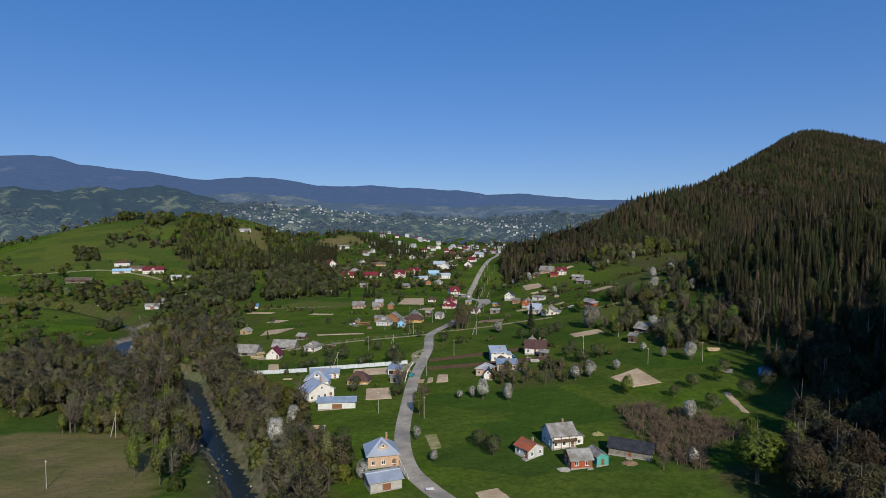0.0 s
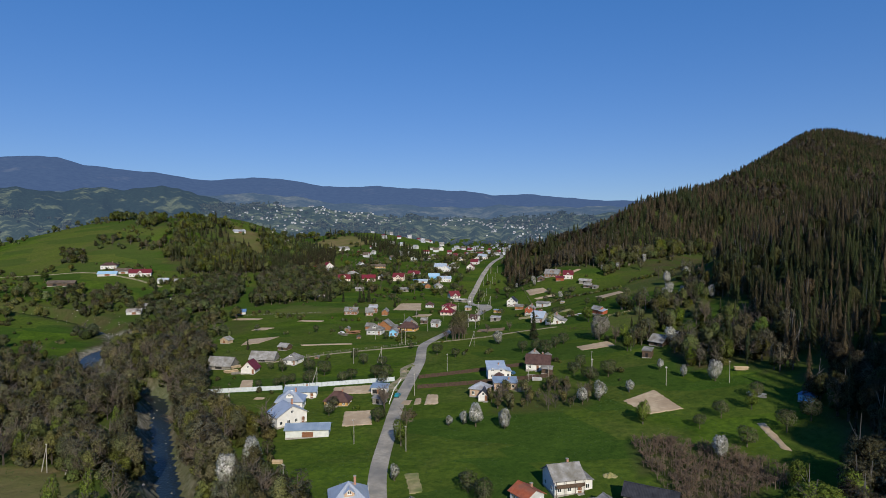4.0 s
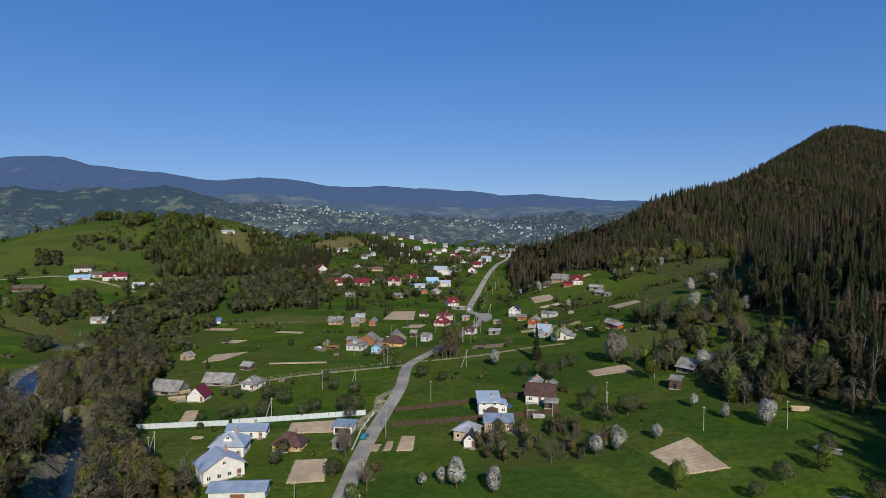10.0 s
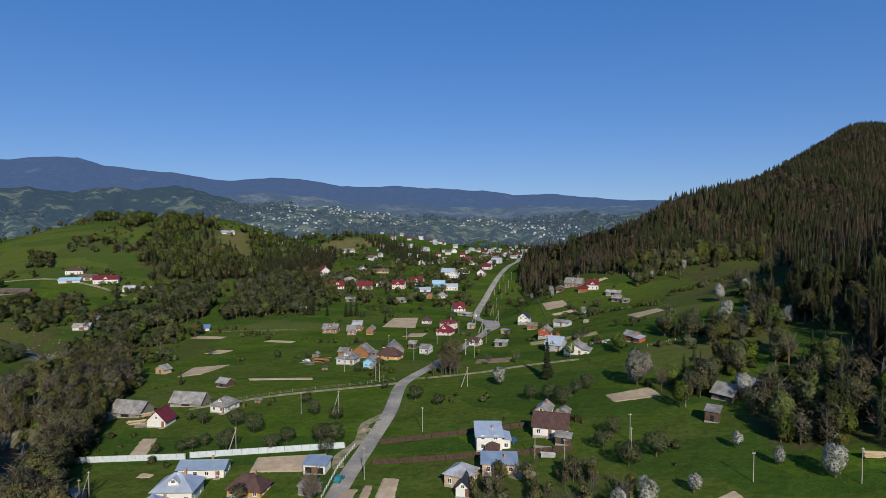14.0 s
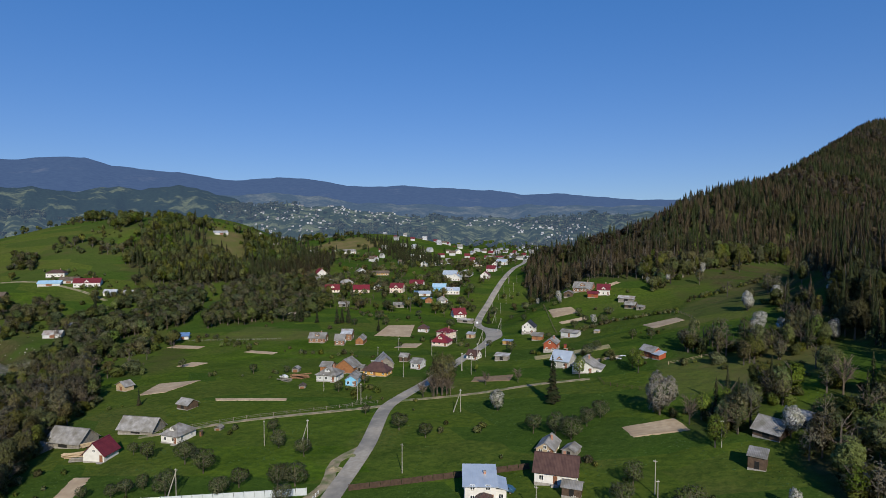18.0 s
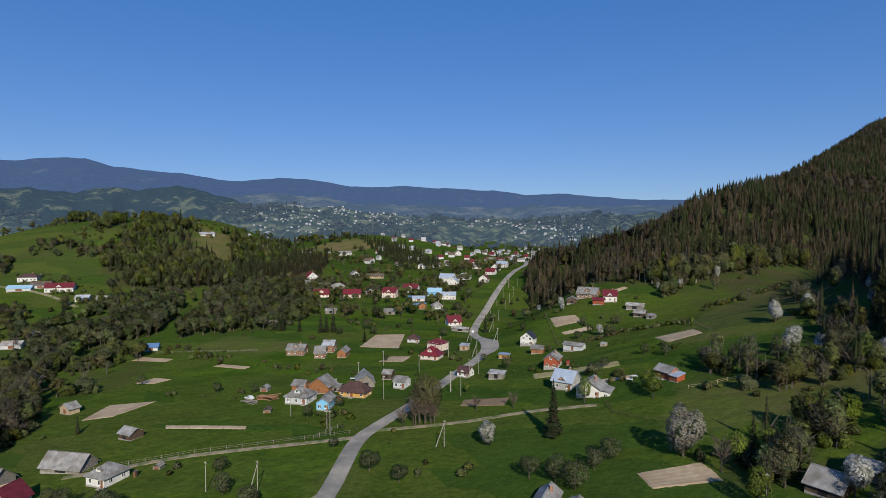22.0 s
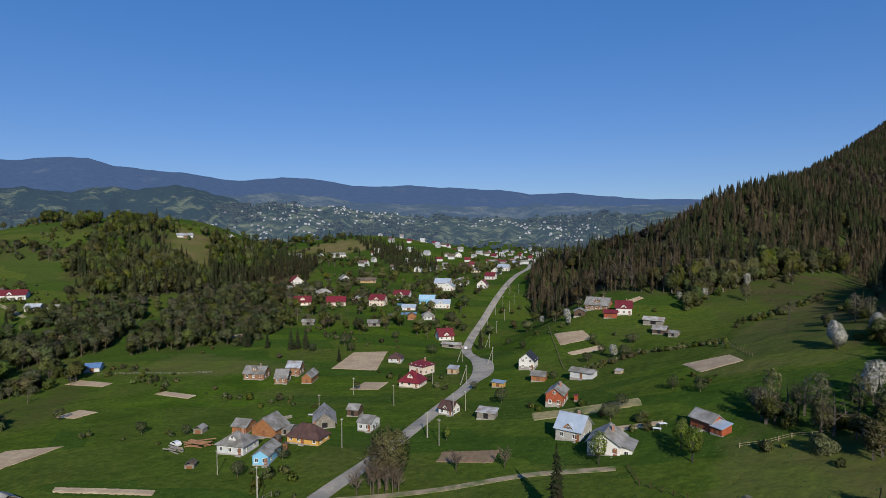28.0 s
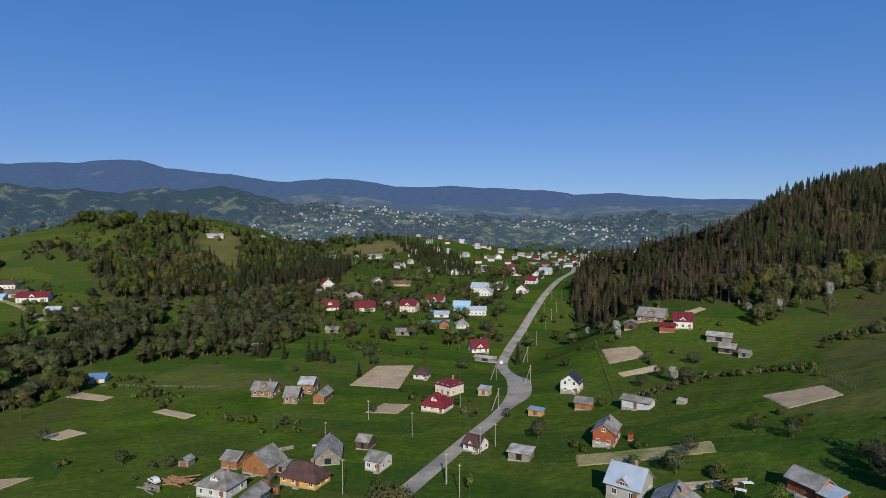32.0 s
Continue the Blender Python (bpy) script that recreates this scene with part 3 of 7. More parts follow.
def build_ground():
    xs = axis_lines([(-2600, -1000, 60), (-1000, -480, 20), (-480, -290, 8), (-290, 130, 4), (130, 330, 8), (330, 900, 20), (900, 2200, 60)])
    ys = axis_lines([(-700, -60, 40), (-60, 100, 10), (100, 560, 4), (560, 900, 8), (900, 1400, 20), (1400, 2600, 50)])
    gx, gy = np.meshgrid(xs, ys)
    gz = land(gx, gy)
    me = fast_mesh("ground", np.stack([gx.ravel(), gy.ravel(), gz.ravel()], 1), grid_faces(len(xs), len(ys)), [ground_material()], smooth=True)
    px, py = gx.ravel(), gy.ravel()
    litter = np.zeros(px.shape)
    for key, poly in WOODS.items():
        if key == "hill_meadow":
            continue
        litter = np.maximum(litter, inside(px, py, poly) * (0.85 if key in ("east", "near_wood", "right_wood", "west_hill", "scrub") else 0.4))
    d = river_distance(px, py)
    litter = np.maximum(litter, np.clip(1.6 - d / 12, 0, 0.8))
    masks = {"litter": litter, "gravel": np.clip(1.2 - np.abs(d - 5.8) / 4.5, 0, 1) * (py < 420) * np.maximum((px < -195) * 1.0, np.maximum(inside(px, py, BAR) * 1.0, 0.4)), "dry": inside(px, py, DRY_MEADOW) * 0.92 + inside(px, py, [(25, 338), (85, 343), (100, 398), (60, 372), (38, 378)]) * 0.3 + inside(px, py, [(40, 430), (70, 500), (120, 560), (100, 460), (85, 420)]) * 0.35 + inside(px, py, [(-215, 470), (-205, 500), (-120, 482), (-122, 468), (-180, 462)]) * 0.3 + inside(px, py, [(-425, 1040), (-400, 1090), (-340, 1115), (-300, 1080), (-340, 1030)]) * 0.9 + inside(px, py, WOODS["hill_meadow"]) * 0.12 + inside(px, py, HILL_GAP) * 0.6}
    for key, values in masks.items():
        at = me.attributes.new(key, "FLOAT", "POINT")
        at.data.foreach_set("value", values.astype(np.float32))
    return tagged(new("ground", me), "rolling green valley meadow with drier patches and litter under woods", "ground", kind="structure")


build_ground()

# far ranges: bearing in degrees (east of the valley's axis) and height above eye level in degrees
FAR_RANGE = [(-60, 4.2), (-47.9, 5.0), (-46.3, 5.24), (-43.2, 5.43), (-41.2, 4.79), (-36.5, 4.47), (-31.4, 3.82), (-27.9, 4.27), (-23.8, 4.03), (-21.2, 3.48), (-15.8, 3.58), (-11.2, 3.32), (-7.6, 3.15), (-4.9, 2.76), (-0.6, 2.78), (3.6, 2.31), (7.4, 2.11), (20, 2.0), (55, 2.5)]


def range_height(knots, r_mid, r_near, drop, rough, seed, x, y):
    """Height of a far slope that climbs from r_near to its crest at r_mid."""
    kb, ke = np.array(knots).T
    th, gr = np.degrees(np.arctan2(x, y - 100)), np.hypot(x, y - 100)
    top = 68 + r_mid * np.tan(np.radians(np.interp(th, kb, ke)))
    ph = np.random.default_rng(seed).uniform(0, 6, 8)
    top = top + rough * sum(np.sin(th * f + ph[i]) / f for i, f in enumerate((1.3, 2.9, 5.3)))
    u = np.clip((gr - r_near) / (r_mid - r_near), 0, 1)
    gully = rough * (1.1 * np.sin(th * 1.7 + 3 * u + ph[4]) * np.sin(u * 3.14) + np.sin(th * 4.1 - 5 * u + ph[5]) * u * (1 - u) * 3 + 1.2 * np.sin(u * 9 + th * 0.6 + ph[6]) * u * (1 - u) * 4)
    z = drop + (top - drop) * u**1.15 + gully
    return np.where(gr > r_mid, top - (gr - r_mid) * 0.3, z)


def build_range(name, knots, r_mid, r_near, r_far, drop, rough, seed, mat, label):
    th = np.linspace(-60, 55, 420)
    rr = np.concatenate([np.linspace(r_near, r_mid, 44), np.linspace(r_mid, r_far, 5)[1:]])
    tt, gr = np.meshgrid(th, rr)
    x, y = gr * np.sin(np.radians(tt)), 100 + gr * np.cos(np.radians(tt))
    z = range_height(knots, r_mid, r_near, drop, rough, seed, x, y)
    me = fast_mesh(name, np.stack([x.ravel(), y.ravel(), z.ravel()], 1), grid_faces(len(th), len(rr)), [mat], smooth=True)
    return tagged(new(name, me), label, "mountain", kind="structure")


# each range gets its own painted haze by glow colour and strength
build_range("backdrop_mountains", FAR_RANGE, 4600, 3050, 4950, 60, 4, 7, haze_lit_material("hazed_far_woods", (0.012, 0.018, 0.02), (0.06, 0.06, 0.05), (0.125, 0.215, 0.46), 0.46, 0.0035, 0.6, 0.75), "long wooded mountain range beyond the valley, blue haze painted in")
FAR_SLOPE = [(-60, 2.6), (-48, 2.7), (-38, 2.4), (-34, 2.3), (-30, 2.7), (-27, 2.75), (-24, 2.5), (-20, 1.9), (-14, 1.8), (-8, 1.5), (-4, 1.75), (2, 1.6), (10, 1.6), (55, 2.2)]
build_range("backdrop_slopes", FAR_SLOPE, 3300, 2350, 3500, 5, 5, 3, haze_lit_material("hazed_far_slopes", (0.02, 0.03, 0.026), (0.1, 0.1, 0.07), (0.14, 0.23, 0.42), 0.4, 0.006, 0.48, 0.66), "hazy lower slopes with clearings and hamlets")
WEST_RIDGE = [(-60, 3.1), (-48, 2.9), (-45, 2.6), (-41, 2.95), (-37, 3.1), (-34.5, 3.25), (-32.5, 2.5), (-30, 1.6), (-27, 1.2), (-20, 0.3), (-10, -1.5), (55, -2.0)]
build_range("backdrop_ridge", WEST_RIDGE, 2450, 1700, 2700, 0, 7, 5, haze_lit_material("hazed_ridge_woods", (0.012, 0.021, 0.016), (0.1, 0.11, 0.055), (0.13, 0.215, 0.36), 0.26, 0.013, 0.52, 0.64), "dark wooded ridge across the western valley")
MID_RANGE = [(-60, 1.4), (-48, 1.3), (-40, 1.4), (-34, 1.5), (-30, 1.7), (-26, 1.75), (-22, 1.5), (-16, 0.75), (-10, 0.45), (-4, 0.55), (4, 0.9), (14, 1.1), (30, 1.4), (55, 2.0)]
MID = (MID_RANGE, 2300, 1350, -25, 6, 9)
build_range("backdrop_foothills", MID_RANGE, 2300, 1350, 2600, -25, 6, 9, haze_lit_material("hazed_foothill_meadows", (0.02, 0.03, 0.018), (0.12, 0.13, 0.066), (0.14, 0.225, 0.36), 0.28, 0.018, 0.48, 0.6), "hazy foothills with woods, meadows and hamlets")


def far_land(x, y):
    """Ground or foothill, whichever stands higher."""
    return np.maximum(land(x, y), np.where(np.hypot(x, y - 100) > 1350, range_height(*MID, x, y), -99))


# ---- small builders ----
def part(name, bm, mat, parent, label=""):
    """One mesh object under a thing or under a part."""
    me = bpy.data.meshes.new(name)
    bm.to_mesh(me)
    bm.free()
    me.materials.append(MAT[mat] if isinstance(mat, str) else mat)
    ob = new(name, me)
    ob.parent = parent
    return tagged(ob, label)


def box(bm, x0, y0, z0, x1, y1, z1, m=None):
    v = [bm.verts.new(p) for p in ((x0, y0, z0), (x1, y0, z0), (x1, y1, z0), (x0, y1, z0), (x0, y0, z1), (x1, y0, z1), (x1, y1, z1), (x0, y1, z1))]
    if m is not None:
        for p in v:
            p.co = m @ p.co
    for f in ((3, 2, 1, 0), (4, 5, 6, 7), (0, 1, 5, 4), (1, 2, 6, 5), (2, 3, 7, 6), (3, 0, 4, 7)):
        bm.faces.new([v[i] for i in f])


def slab(bm, a, b, c, d, thick):
    """A sheet through four corners, thick metres deep below them."""
    top = [bm.verts.new(p) for p in (a, b, c, d)]
    low = [bm.verts.new((p[0], p[1], p[2] - thick)) for p in (a, b, c, d)]
    bm.faces.new(top)
    bm.faces.new(low[::-1])
    for i in range(4):
        j = (i + 1) % 4
        bm.faces.new([top[j], top[i], low[i], low[j]])


def tri_slab(bm, a, b, c, thick):
    top = [bm.verts.new(p) for p in (a, b, c)]
    low = [bm.verts.new((p[0], p[1], p[2] - thick)) for p in (a, b, c)]
    bm.faces.new(top)
    bm.faces.new(low[::-1])
    for i in range(3):
        j = (i + 1) % 3
        bm.faces.new([top[j], top[i], low[i], low[j]])


def prism(bm, outline, axis, a, b):
    """An outline of (u, z) pairs drawn along x (axis 0) or y (axis 1) from a to b."""
    def at(u, z, w):
        return (w, u, z) if axis == 0 else (u, w, z)
    p = [bm.verts.new(at(u, z, a)) for u, z in outline]
    q = [bm.verts.new(at(u, z, b)) for u, z in outline]
    bm.faces.new(p)
    bm.faces.new(q[::-1])
    for i in range(len(outline)):
        j = (i + 1) % len(outline)
        bm.faces.new([p[j], p[i], q[i], q[j]])
    bmesh.ops.recalc_face_normals(bm, faces=bm.faces[:])


def window(parent, x, y, z, w, h, side=0):
    """A window on the front (side 0, facing -y), the right (1, +x) or the left (3, -x)."""
    turn = {0: 0, 1: 90, 3: -90}[side]
    m = pose(x, y, z, 0, 0, turn)
    t = 0.09
    bm = bmesh.new()
    for a in ((-w / 2, -0.06, -h / 2, w / 2, 0.02, -h / 2 + t), (-w / 2, -0.06, h / 2 - t, w / 2, 0.02, h / 2), (-w / 2, -0.06, -h / 2 + t, -w / 2 + t, 0.02, h / 2 - t), (w / 2 - t, -0.06, -h / 2 + t, w / 2, 0.02, h / 2 - t), (-t / 2, -0.05, -h / 2 + t, t / 2, 0.02, h / 2 - t)):
        box(bm, *a, m)
    win = part("window", bm, "frame", parent)
    bm = bmesh.new()
    box(bm, -w / 2 + t, -0.03, -h / 2 + t, w / 2 - t, 0.01, h / 2 - t, m)
    part("pane", bm, "glass", win)
    bm = bmesh.new()
    box(bm, -w / 2 - 0.08, -0.14, -h / 2 - 0.07, w / 2 + 0.08, 0.0, -h / 2, m)
    part("sill", bm, "frame", win)
    return win


BUILT = []


def building(name, x, y, turn, w, d, h, roof, pitch, wall, roofmat, extras, label):
    """A house, barn or shed: front of width w facing its own -y, depth d, walls h high."""
    BUILT.append((x, y, max(w, d)))
    root = new(name)
    c, s = math.cos(radians(turn)), math.sin(radians(turn))
    corners = [(x + c * a - s * b, y + s * a + c * b) for a in (-w / 2, w / 2) for b in (-d / 2, d / 2)]
    zs = [ground_at(*q) for q in corners]
    zf = (zs[0] + zs[2]) / 2
    root.matrix_basis = pose(x, y, zf, 0, 0, turn)
    kind_word = {"red_house": "house", "gable_house": "house", "white_house": "house", "brick_house": "house", "modern_house": "house", "brown_roof_house": "house", "farmhouse": "house", "farm_barn": "barn", "red_barn": "barn", "porch_hut": "hut"}.get(name, name)
    tagged(root, label, kind_word, "village buildings")
    X, Y, o = w / 2, d / 2, min(0.55, 0.08 * w)
    rise = pitch * (d / 2 if roof == "gablex" else w / 2 if roof == "gabley" else min(d, w) / 2)
    deep = zf - min(zs) + 0.5
    # walls
    bm = bmesh.new()
    if roof == "gablex":
        prism(bm, [(-Y, 0), (Y, 0), (Y, h), (0, h + rise), (-Y, h)], 0, -X, X)
    elif roof == "gabley":
        prism(bm, [(-X, 0), (X, 0), (X, h), (0, h + rise), (-X, h)], 1, -Y, Y)
    elif roof == "mono":
        prism(bm, [(-Y, 0), (Y, 0), (Y, h + pitch * d), (-Y, h)], 0, -X, X)
    else:
        box(bm, -X, -Y, 0, X, Y, h)
    part("wall", bm, wall, root)
    bm = bmesh.new()
    box(bm, -X - 0.06, -Y - 0.06, -deep, X + 0.06, Y + 0.06, 0.35 if "base" not in extras else min(1.6, h * 0.35))
    part("plinth", bm, "stone", root)
    # roof
    bm = bmesh.new()
    th, k = 0.14, 0.1
    if roof == "gablex":
        e = h - pitch * o + k
        zr = h + rise + k
        slab(bm, (-X - o, -Y - o, e), (X + o, -Y - o, e), (X + o, 0, zr), (-X - o, 0, zr), th)
        slab(bm, (-X - o, 0, zr), (X + o, 0, zr), (X + o, Y + o, e), (-X - o, Y + o, e), th)
        ridge = ((-X - o, 0, zr), (X + o, 0, zr))
    elif roof == "gabley":
        e = h - pitch * o + k
        zr = h + rise + k
        slab(bm, (-X - o, Y + o, e), (-X - o, -Y - o, e), (0, -Y - o, zr), (0, Y + o, zr), th)
        slab(bm, (X + o, -Y - o, e), (X + o, Y + o, e), (0, Y + o, zr), (0, -Y - o, zr), th)
        ridge = ((0, -Y - o, zr), (0, Y + o, zr))
    elif roof == "mono":
        slab(bm, (-X - o, -Y - o, h - pitch * o + k), (X + o, -Y - o, h - pitch * o + k), (X + o, Y + o, h + pitch * (d + o) + k), (-X - o, Y + o, h + pitch * (d + o) + k), th)
        ridge = None
    else:
        run = min(X, Y) + o
        e, zr = h - pitch * o + k, h + pitch * (run - o) + k
        if X >= Y:
            r0, r1 = (-X - o + run, 0, zr), (X + o - run, 0, zr)
        else:
            r0, r1 = (0, -Y - o + run, zr), (0, Y + o - run, zr)
        a, b, cc, dd = (-X - o, -Y - o, e), (X + o, -Y - o, e), (X + o, Y + o, e), (-X - o, Y + o, e)
        if X >= Y:
            slab(bm, a, b, r1, r0, th)
            slab(bm, cc, dd, r0, r1, th)
            tri_slab(bm, b, cc, r1, th)
            tri_slab(bm, dd, a, r0, th)
        else:
            slab(bm, b, cc, r1, r0, th)
            slab(bm, dd, a, r0, r1, th)
            tri_slab(bm, a, b, r0, th)
            tri_slab(bm, cc, dd, r1, th)
        ridge = (r0, r1)
    ro = part("roof", bm, roofmat, root)
    if ridge and (Vector(ridge[0]) - Vector(ridge[1])).length > 0.5:
        bm = bmesh.new()
        p, q = Vector(ridge[0]), Vector(ridge[1])
        if abs(p.y - q.y) < 1e-6:
            box(bm, p.x, -0.16, p.z - 0.05, q.x, 0.16, p.z + 0.07)
        else:
            box(bm, -0.16, p.y, p.z - 0.05, 0.16, q.y, p.z + 0.07)
        part("ridge_cap", bm, roofmat, ro)
    if "gable" in extras.split() or "dormer" in extras.split():
        # a cross gable or dormer over the front
        big = "gable" in extras.split()
        gw = min(w * (0.42 if big else 0.26), 4.2)
        z0 = h if big else h + 0.35 * rise
        y0 = -Y if big else -Y * 0.72
        gr = gw / 2 * (0.95 if big else 0.8)
        gh = 0.1 if big else 0.7
        bm = bmesh.new()
        prism(bm, [(-gw / 2, z0 - 0.3), (gw / 2, z0 - 0.3), (gw / 2, z0 + gh), (0, z0 + gh + gr), (-gw / 2, z0 + gh)], 1, y0 - 0.03, -Y * 0.1)
        dm = part("dormer", bm, wall if wall not in ("concrete",) else "orangewood", root)
        bm = bmesh.new()
        g = 0.25
        zt = z0 + gh + gr + 0.1
        ze = z0 + gh + 0.1 - g * gr / (gw / 2)
        slab(bm, (-gw / 2 - g, 0, ze), (-gw / 2 - g, y0 - 0.3, ze), (0, y0 - 0.3, zt), (0, 0, zt), 0.1)
        slab(bm, (gw / 2 + g, y0 - 0.3, ze), (gw / 2 + g, 0, ze), (0, 0, zt), (0, y0 - 0.3, zt), 0.1)
        part("dormer_roof", bm, roofmat, dm)
        window(root, 0, y0 - 0.04, z0 + gh + 0.15 * gr, min(1.2, gw * 0.4), 0.9)
    floors = 2 if h > 4.3 else 1
    if "win2" in extras or "win1" in extras:
        n = max(2, int(w / 2.6))
        for f in range(floors):
            zc = (1.6 if floors == 1 else 1.55 + f * 2.5) if h > 2.4 else 1.3
            for i in range(n):
                if f == 0 and "door" in extras and i == n // 2:
                    continue
                window(root, -X + w * (i + 0.5) / n, -Y - 0.01, zc, 1.1, 1.25)
            for sd in ((1, X + 0.01), (3, -X - 0.01)):
                for b in (-0.25, 0.25):
                    window(root, sd[1], d * b, zc, 1.0, 1.2, sd[0])
        if roof == "gabley" and rise > 1.6:
            window(root, 0, -Y - 0.01, h + rise * 0.3, 1.0, 1.0)
    if "win0" in extras:
        window(root, 0.1, -Y - 0.01, h + rise * 0.28, 0.9, 0.9)
    if "door" in extras or "win" in extras:
        bm = bmesh.new()
        dx = 0 if "door" in extras else X * 0.72
        box(bm, dx - 0.5, -Y - 0.07, 0.35, dx + 0.5, -Y + 0.02, 2.35)
        dr = part("door", bm, "door", root)
        bm = bmesh.new()
        box(bm, dx - 0.9, -Y - 1.1, -deep * 0.6, dx + 0.9, -Y - 0.05, 0.3)
        part("step", bm, "stone", root)
    elif roof != "hip" and w > 3:
        bm = bmesh.new()
        box(bm, -w * 0.12, -Y - 0.05, 0.2, w * 0.14, -Y + 0.02, min(2.1, h * 0.9))
        part("door", bm, "dark" if wall in ("plank", "darkwood") else "door", root)
    # open bays: near-black panels on the solid wall imitate the shade inside
    if "open" in extras:
        for a in (-0.25, 0.25):
            bm = bmesh.new()
            box(bm, w * a - w * 0.17, -Y - 0.04, 0.3, w * a + w * 0.17, -Y + 0.02, h * 0.72)
            part("dark_bay_panel", bm, "dark", root)
    if "chimney" in extras or (w > 7 and "win" in extras):
        bm = bmesh.new()
        cx, cy = X * 0.35, Y * 0.15
        box(bm, cx - 0.28, cy - 0.28, h + 0.2 * rise, cx + 0.28, cy + 0.28, h + rise + 0.9)
        ch = part("chimney", bm, "chimney", root)
        bm = bmesh.new()
        box(bm, cx - 0.36, cy - 0.36, h + rise + 0.9, cx + 0.36, cy + 0.36, h + rise + 1.02)
        part("chimney_cap", bm, "stone", ch)
    if "balcony" in extras:
        bm = bmesh.new()
        box(bm, -X + 0.1, -Y - 1.0, 2.35, X - 0.1, -Y - 0.02, 2.5)
        bal = part("balcony", bm, "darkwood", root)
        bm = bmesh.new()
        box(bm, -X + 0.1, -Y - 1.0, 2.5, X - 0.1, -Y - 0.92, 3.3)
        part("railing", bm, "darkwood", bal)
        for k in (-0.96, -0.33, 0.33, 0.96):
            bm = bmesh.new()
            box(bm, X * k - 0.06, -Y - 0.98, 0, X * k + 0.06, -Y - 0.86, h)
            part("post", bm, "darkwood", bal)
    if "wing" in extras:
        bm = bmesh.new()
        wx0, wx1, wy0, wy1, wh = X, X + w * 0.35, -Y + 0.8, Y - 1.0, h * 0.72
        box(bm, wx0 - 0.1, wy0, -deep, wx1, wy1, wh)
        wg = part("wing", bm, wall, root)
        bm = bmesh.new()
        slab(bm, (wx0 - 0.2, wy0 - 0.4, wh + 0.9), (wx1 + 0.4, wy0 - 0.4, wh + 0.05), (wx1 + 0.4, wy1 + 0.4, wh + 0.05), (wx0 - 0.2, wy1 + 0.4, wh + 0.9), 0.14)
        part("wing_roof", bm, roofmat, wg)
        window(root, (wx0 + wx1) / 2, wy0 - 0.01, wh * 0.5, 1.1, 1.2)
    return root


# ---- trees ----
def frond_ring(rng, whorls, spread):
    """A spire of drooping fronds round the stem, height 1."""
    v, f = [], []
    for k in range(whorls):
        u = k / whorls
        z1 = 0.1 + 0.86 * u
        r = spread * (1 - u) ** 0.75 * rng.uniform(0.75, 1.15) + 0.012
        count = 9 if u < 0.6 else 6
        ph = rng.uniform(0, 6.28)
        for j in range(count):
            a = ph + 6.283 * j / count + rng.normal(0, 0.2)
            q = r * rng.uniform(0.65, 1.2)
            c, s_ = math.cos(a), math.sin(a)
            wide = q * rng.uniform(0.26, 0.4)
            tip = z1 - q * rng.uniform(0.25, 0.6)
            b = len(v)
            v += [(0.0, 0.0, z1 + 0.03), (0.6 * q * c - wide * s_, 0.6 * q * s_ + wide * c, z1 - 0.3 * q), (q * c, q * s_, tip), (0.6 * q * c + wide * s_, 0.6 * q * s_ - wide * c, z1 - 0.34 * q)]
            f += [(b, b + 1, b + 2), (b, b + 2, b + 3)]
    b = len(v)
    v += [(0.014, 0, 0.93), (-0.008, 0.012, 0.93), (-0.008, -0.012, 0.93), (0, 0, 1.02)]
    f += [(b, b + 1, b + 3), (b + 1, b + 2, b + 3), (b + 2, b, b + 3)]
    return np.array(v), np.array(f)


def cone_ring(rng, tiers, spread, points):
    """A fir's drooping tiers, height 1: vertices and triangles."""
    v, f = [], []
    for k in range(tiers):
        u = k / tiers
        z1 = 0.12 + 0.84 * u
        r = spread * (1 - u) ** 0.85 * rng.uniform(0.85, 1.12)
        top = min(1.0, z1 + 1.5 * 0.84 / tiers)
        base = len(v)
        v.append((rng.normal(0, 0.004), rng.normal(0, 0.004), top))
        ph = rng.uniform(0, 6.28)
        for j in range(points):
            a = ph + 2 * math.pi * j / points
            long = r * (1.0 if j % 2 == 0 else 0.62) * rng.uniform(0.8, 1.15)
            v.append((long * math.cos(a), long * math.sin(a), z1 - (0.045 if j % 2 == 0 else -0.03) + rng.normal(0, 0.02)))
        for j in range(points):
            f.append((base, base + 1 + j, base + 1 + (j + 1) % points))
    return np.array(v), np.array(f)


def stick(v, f, a, b, ra, rb):
    """A three-sided tapering stick from a to b."""
    a, b = np.array(a, float), np.array(b, float)
    w = (b - a) / (np.linalg.norm(b - a) + 1e-9)
    u = np.cross(w, (0.31, 0.87, 0.2))
    u /= np.linalg.norm(u) + 1e-9
    t = np.cross(w, u)
    n = len(v)
    for p, r in ((a, ra), (b, rb)):
        for j in range(3):
            c, s = math.cos(2.094 * j), math.sin(2.094 * j)
            v.append(tuple(p + r * (c * u + s * t)))
    for j in range(3):
        k = (j + 1) % 3
        f += [(n + j, n + k, n + 3 + k), (n + j, n + 3 + k, n + 3 + j)]


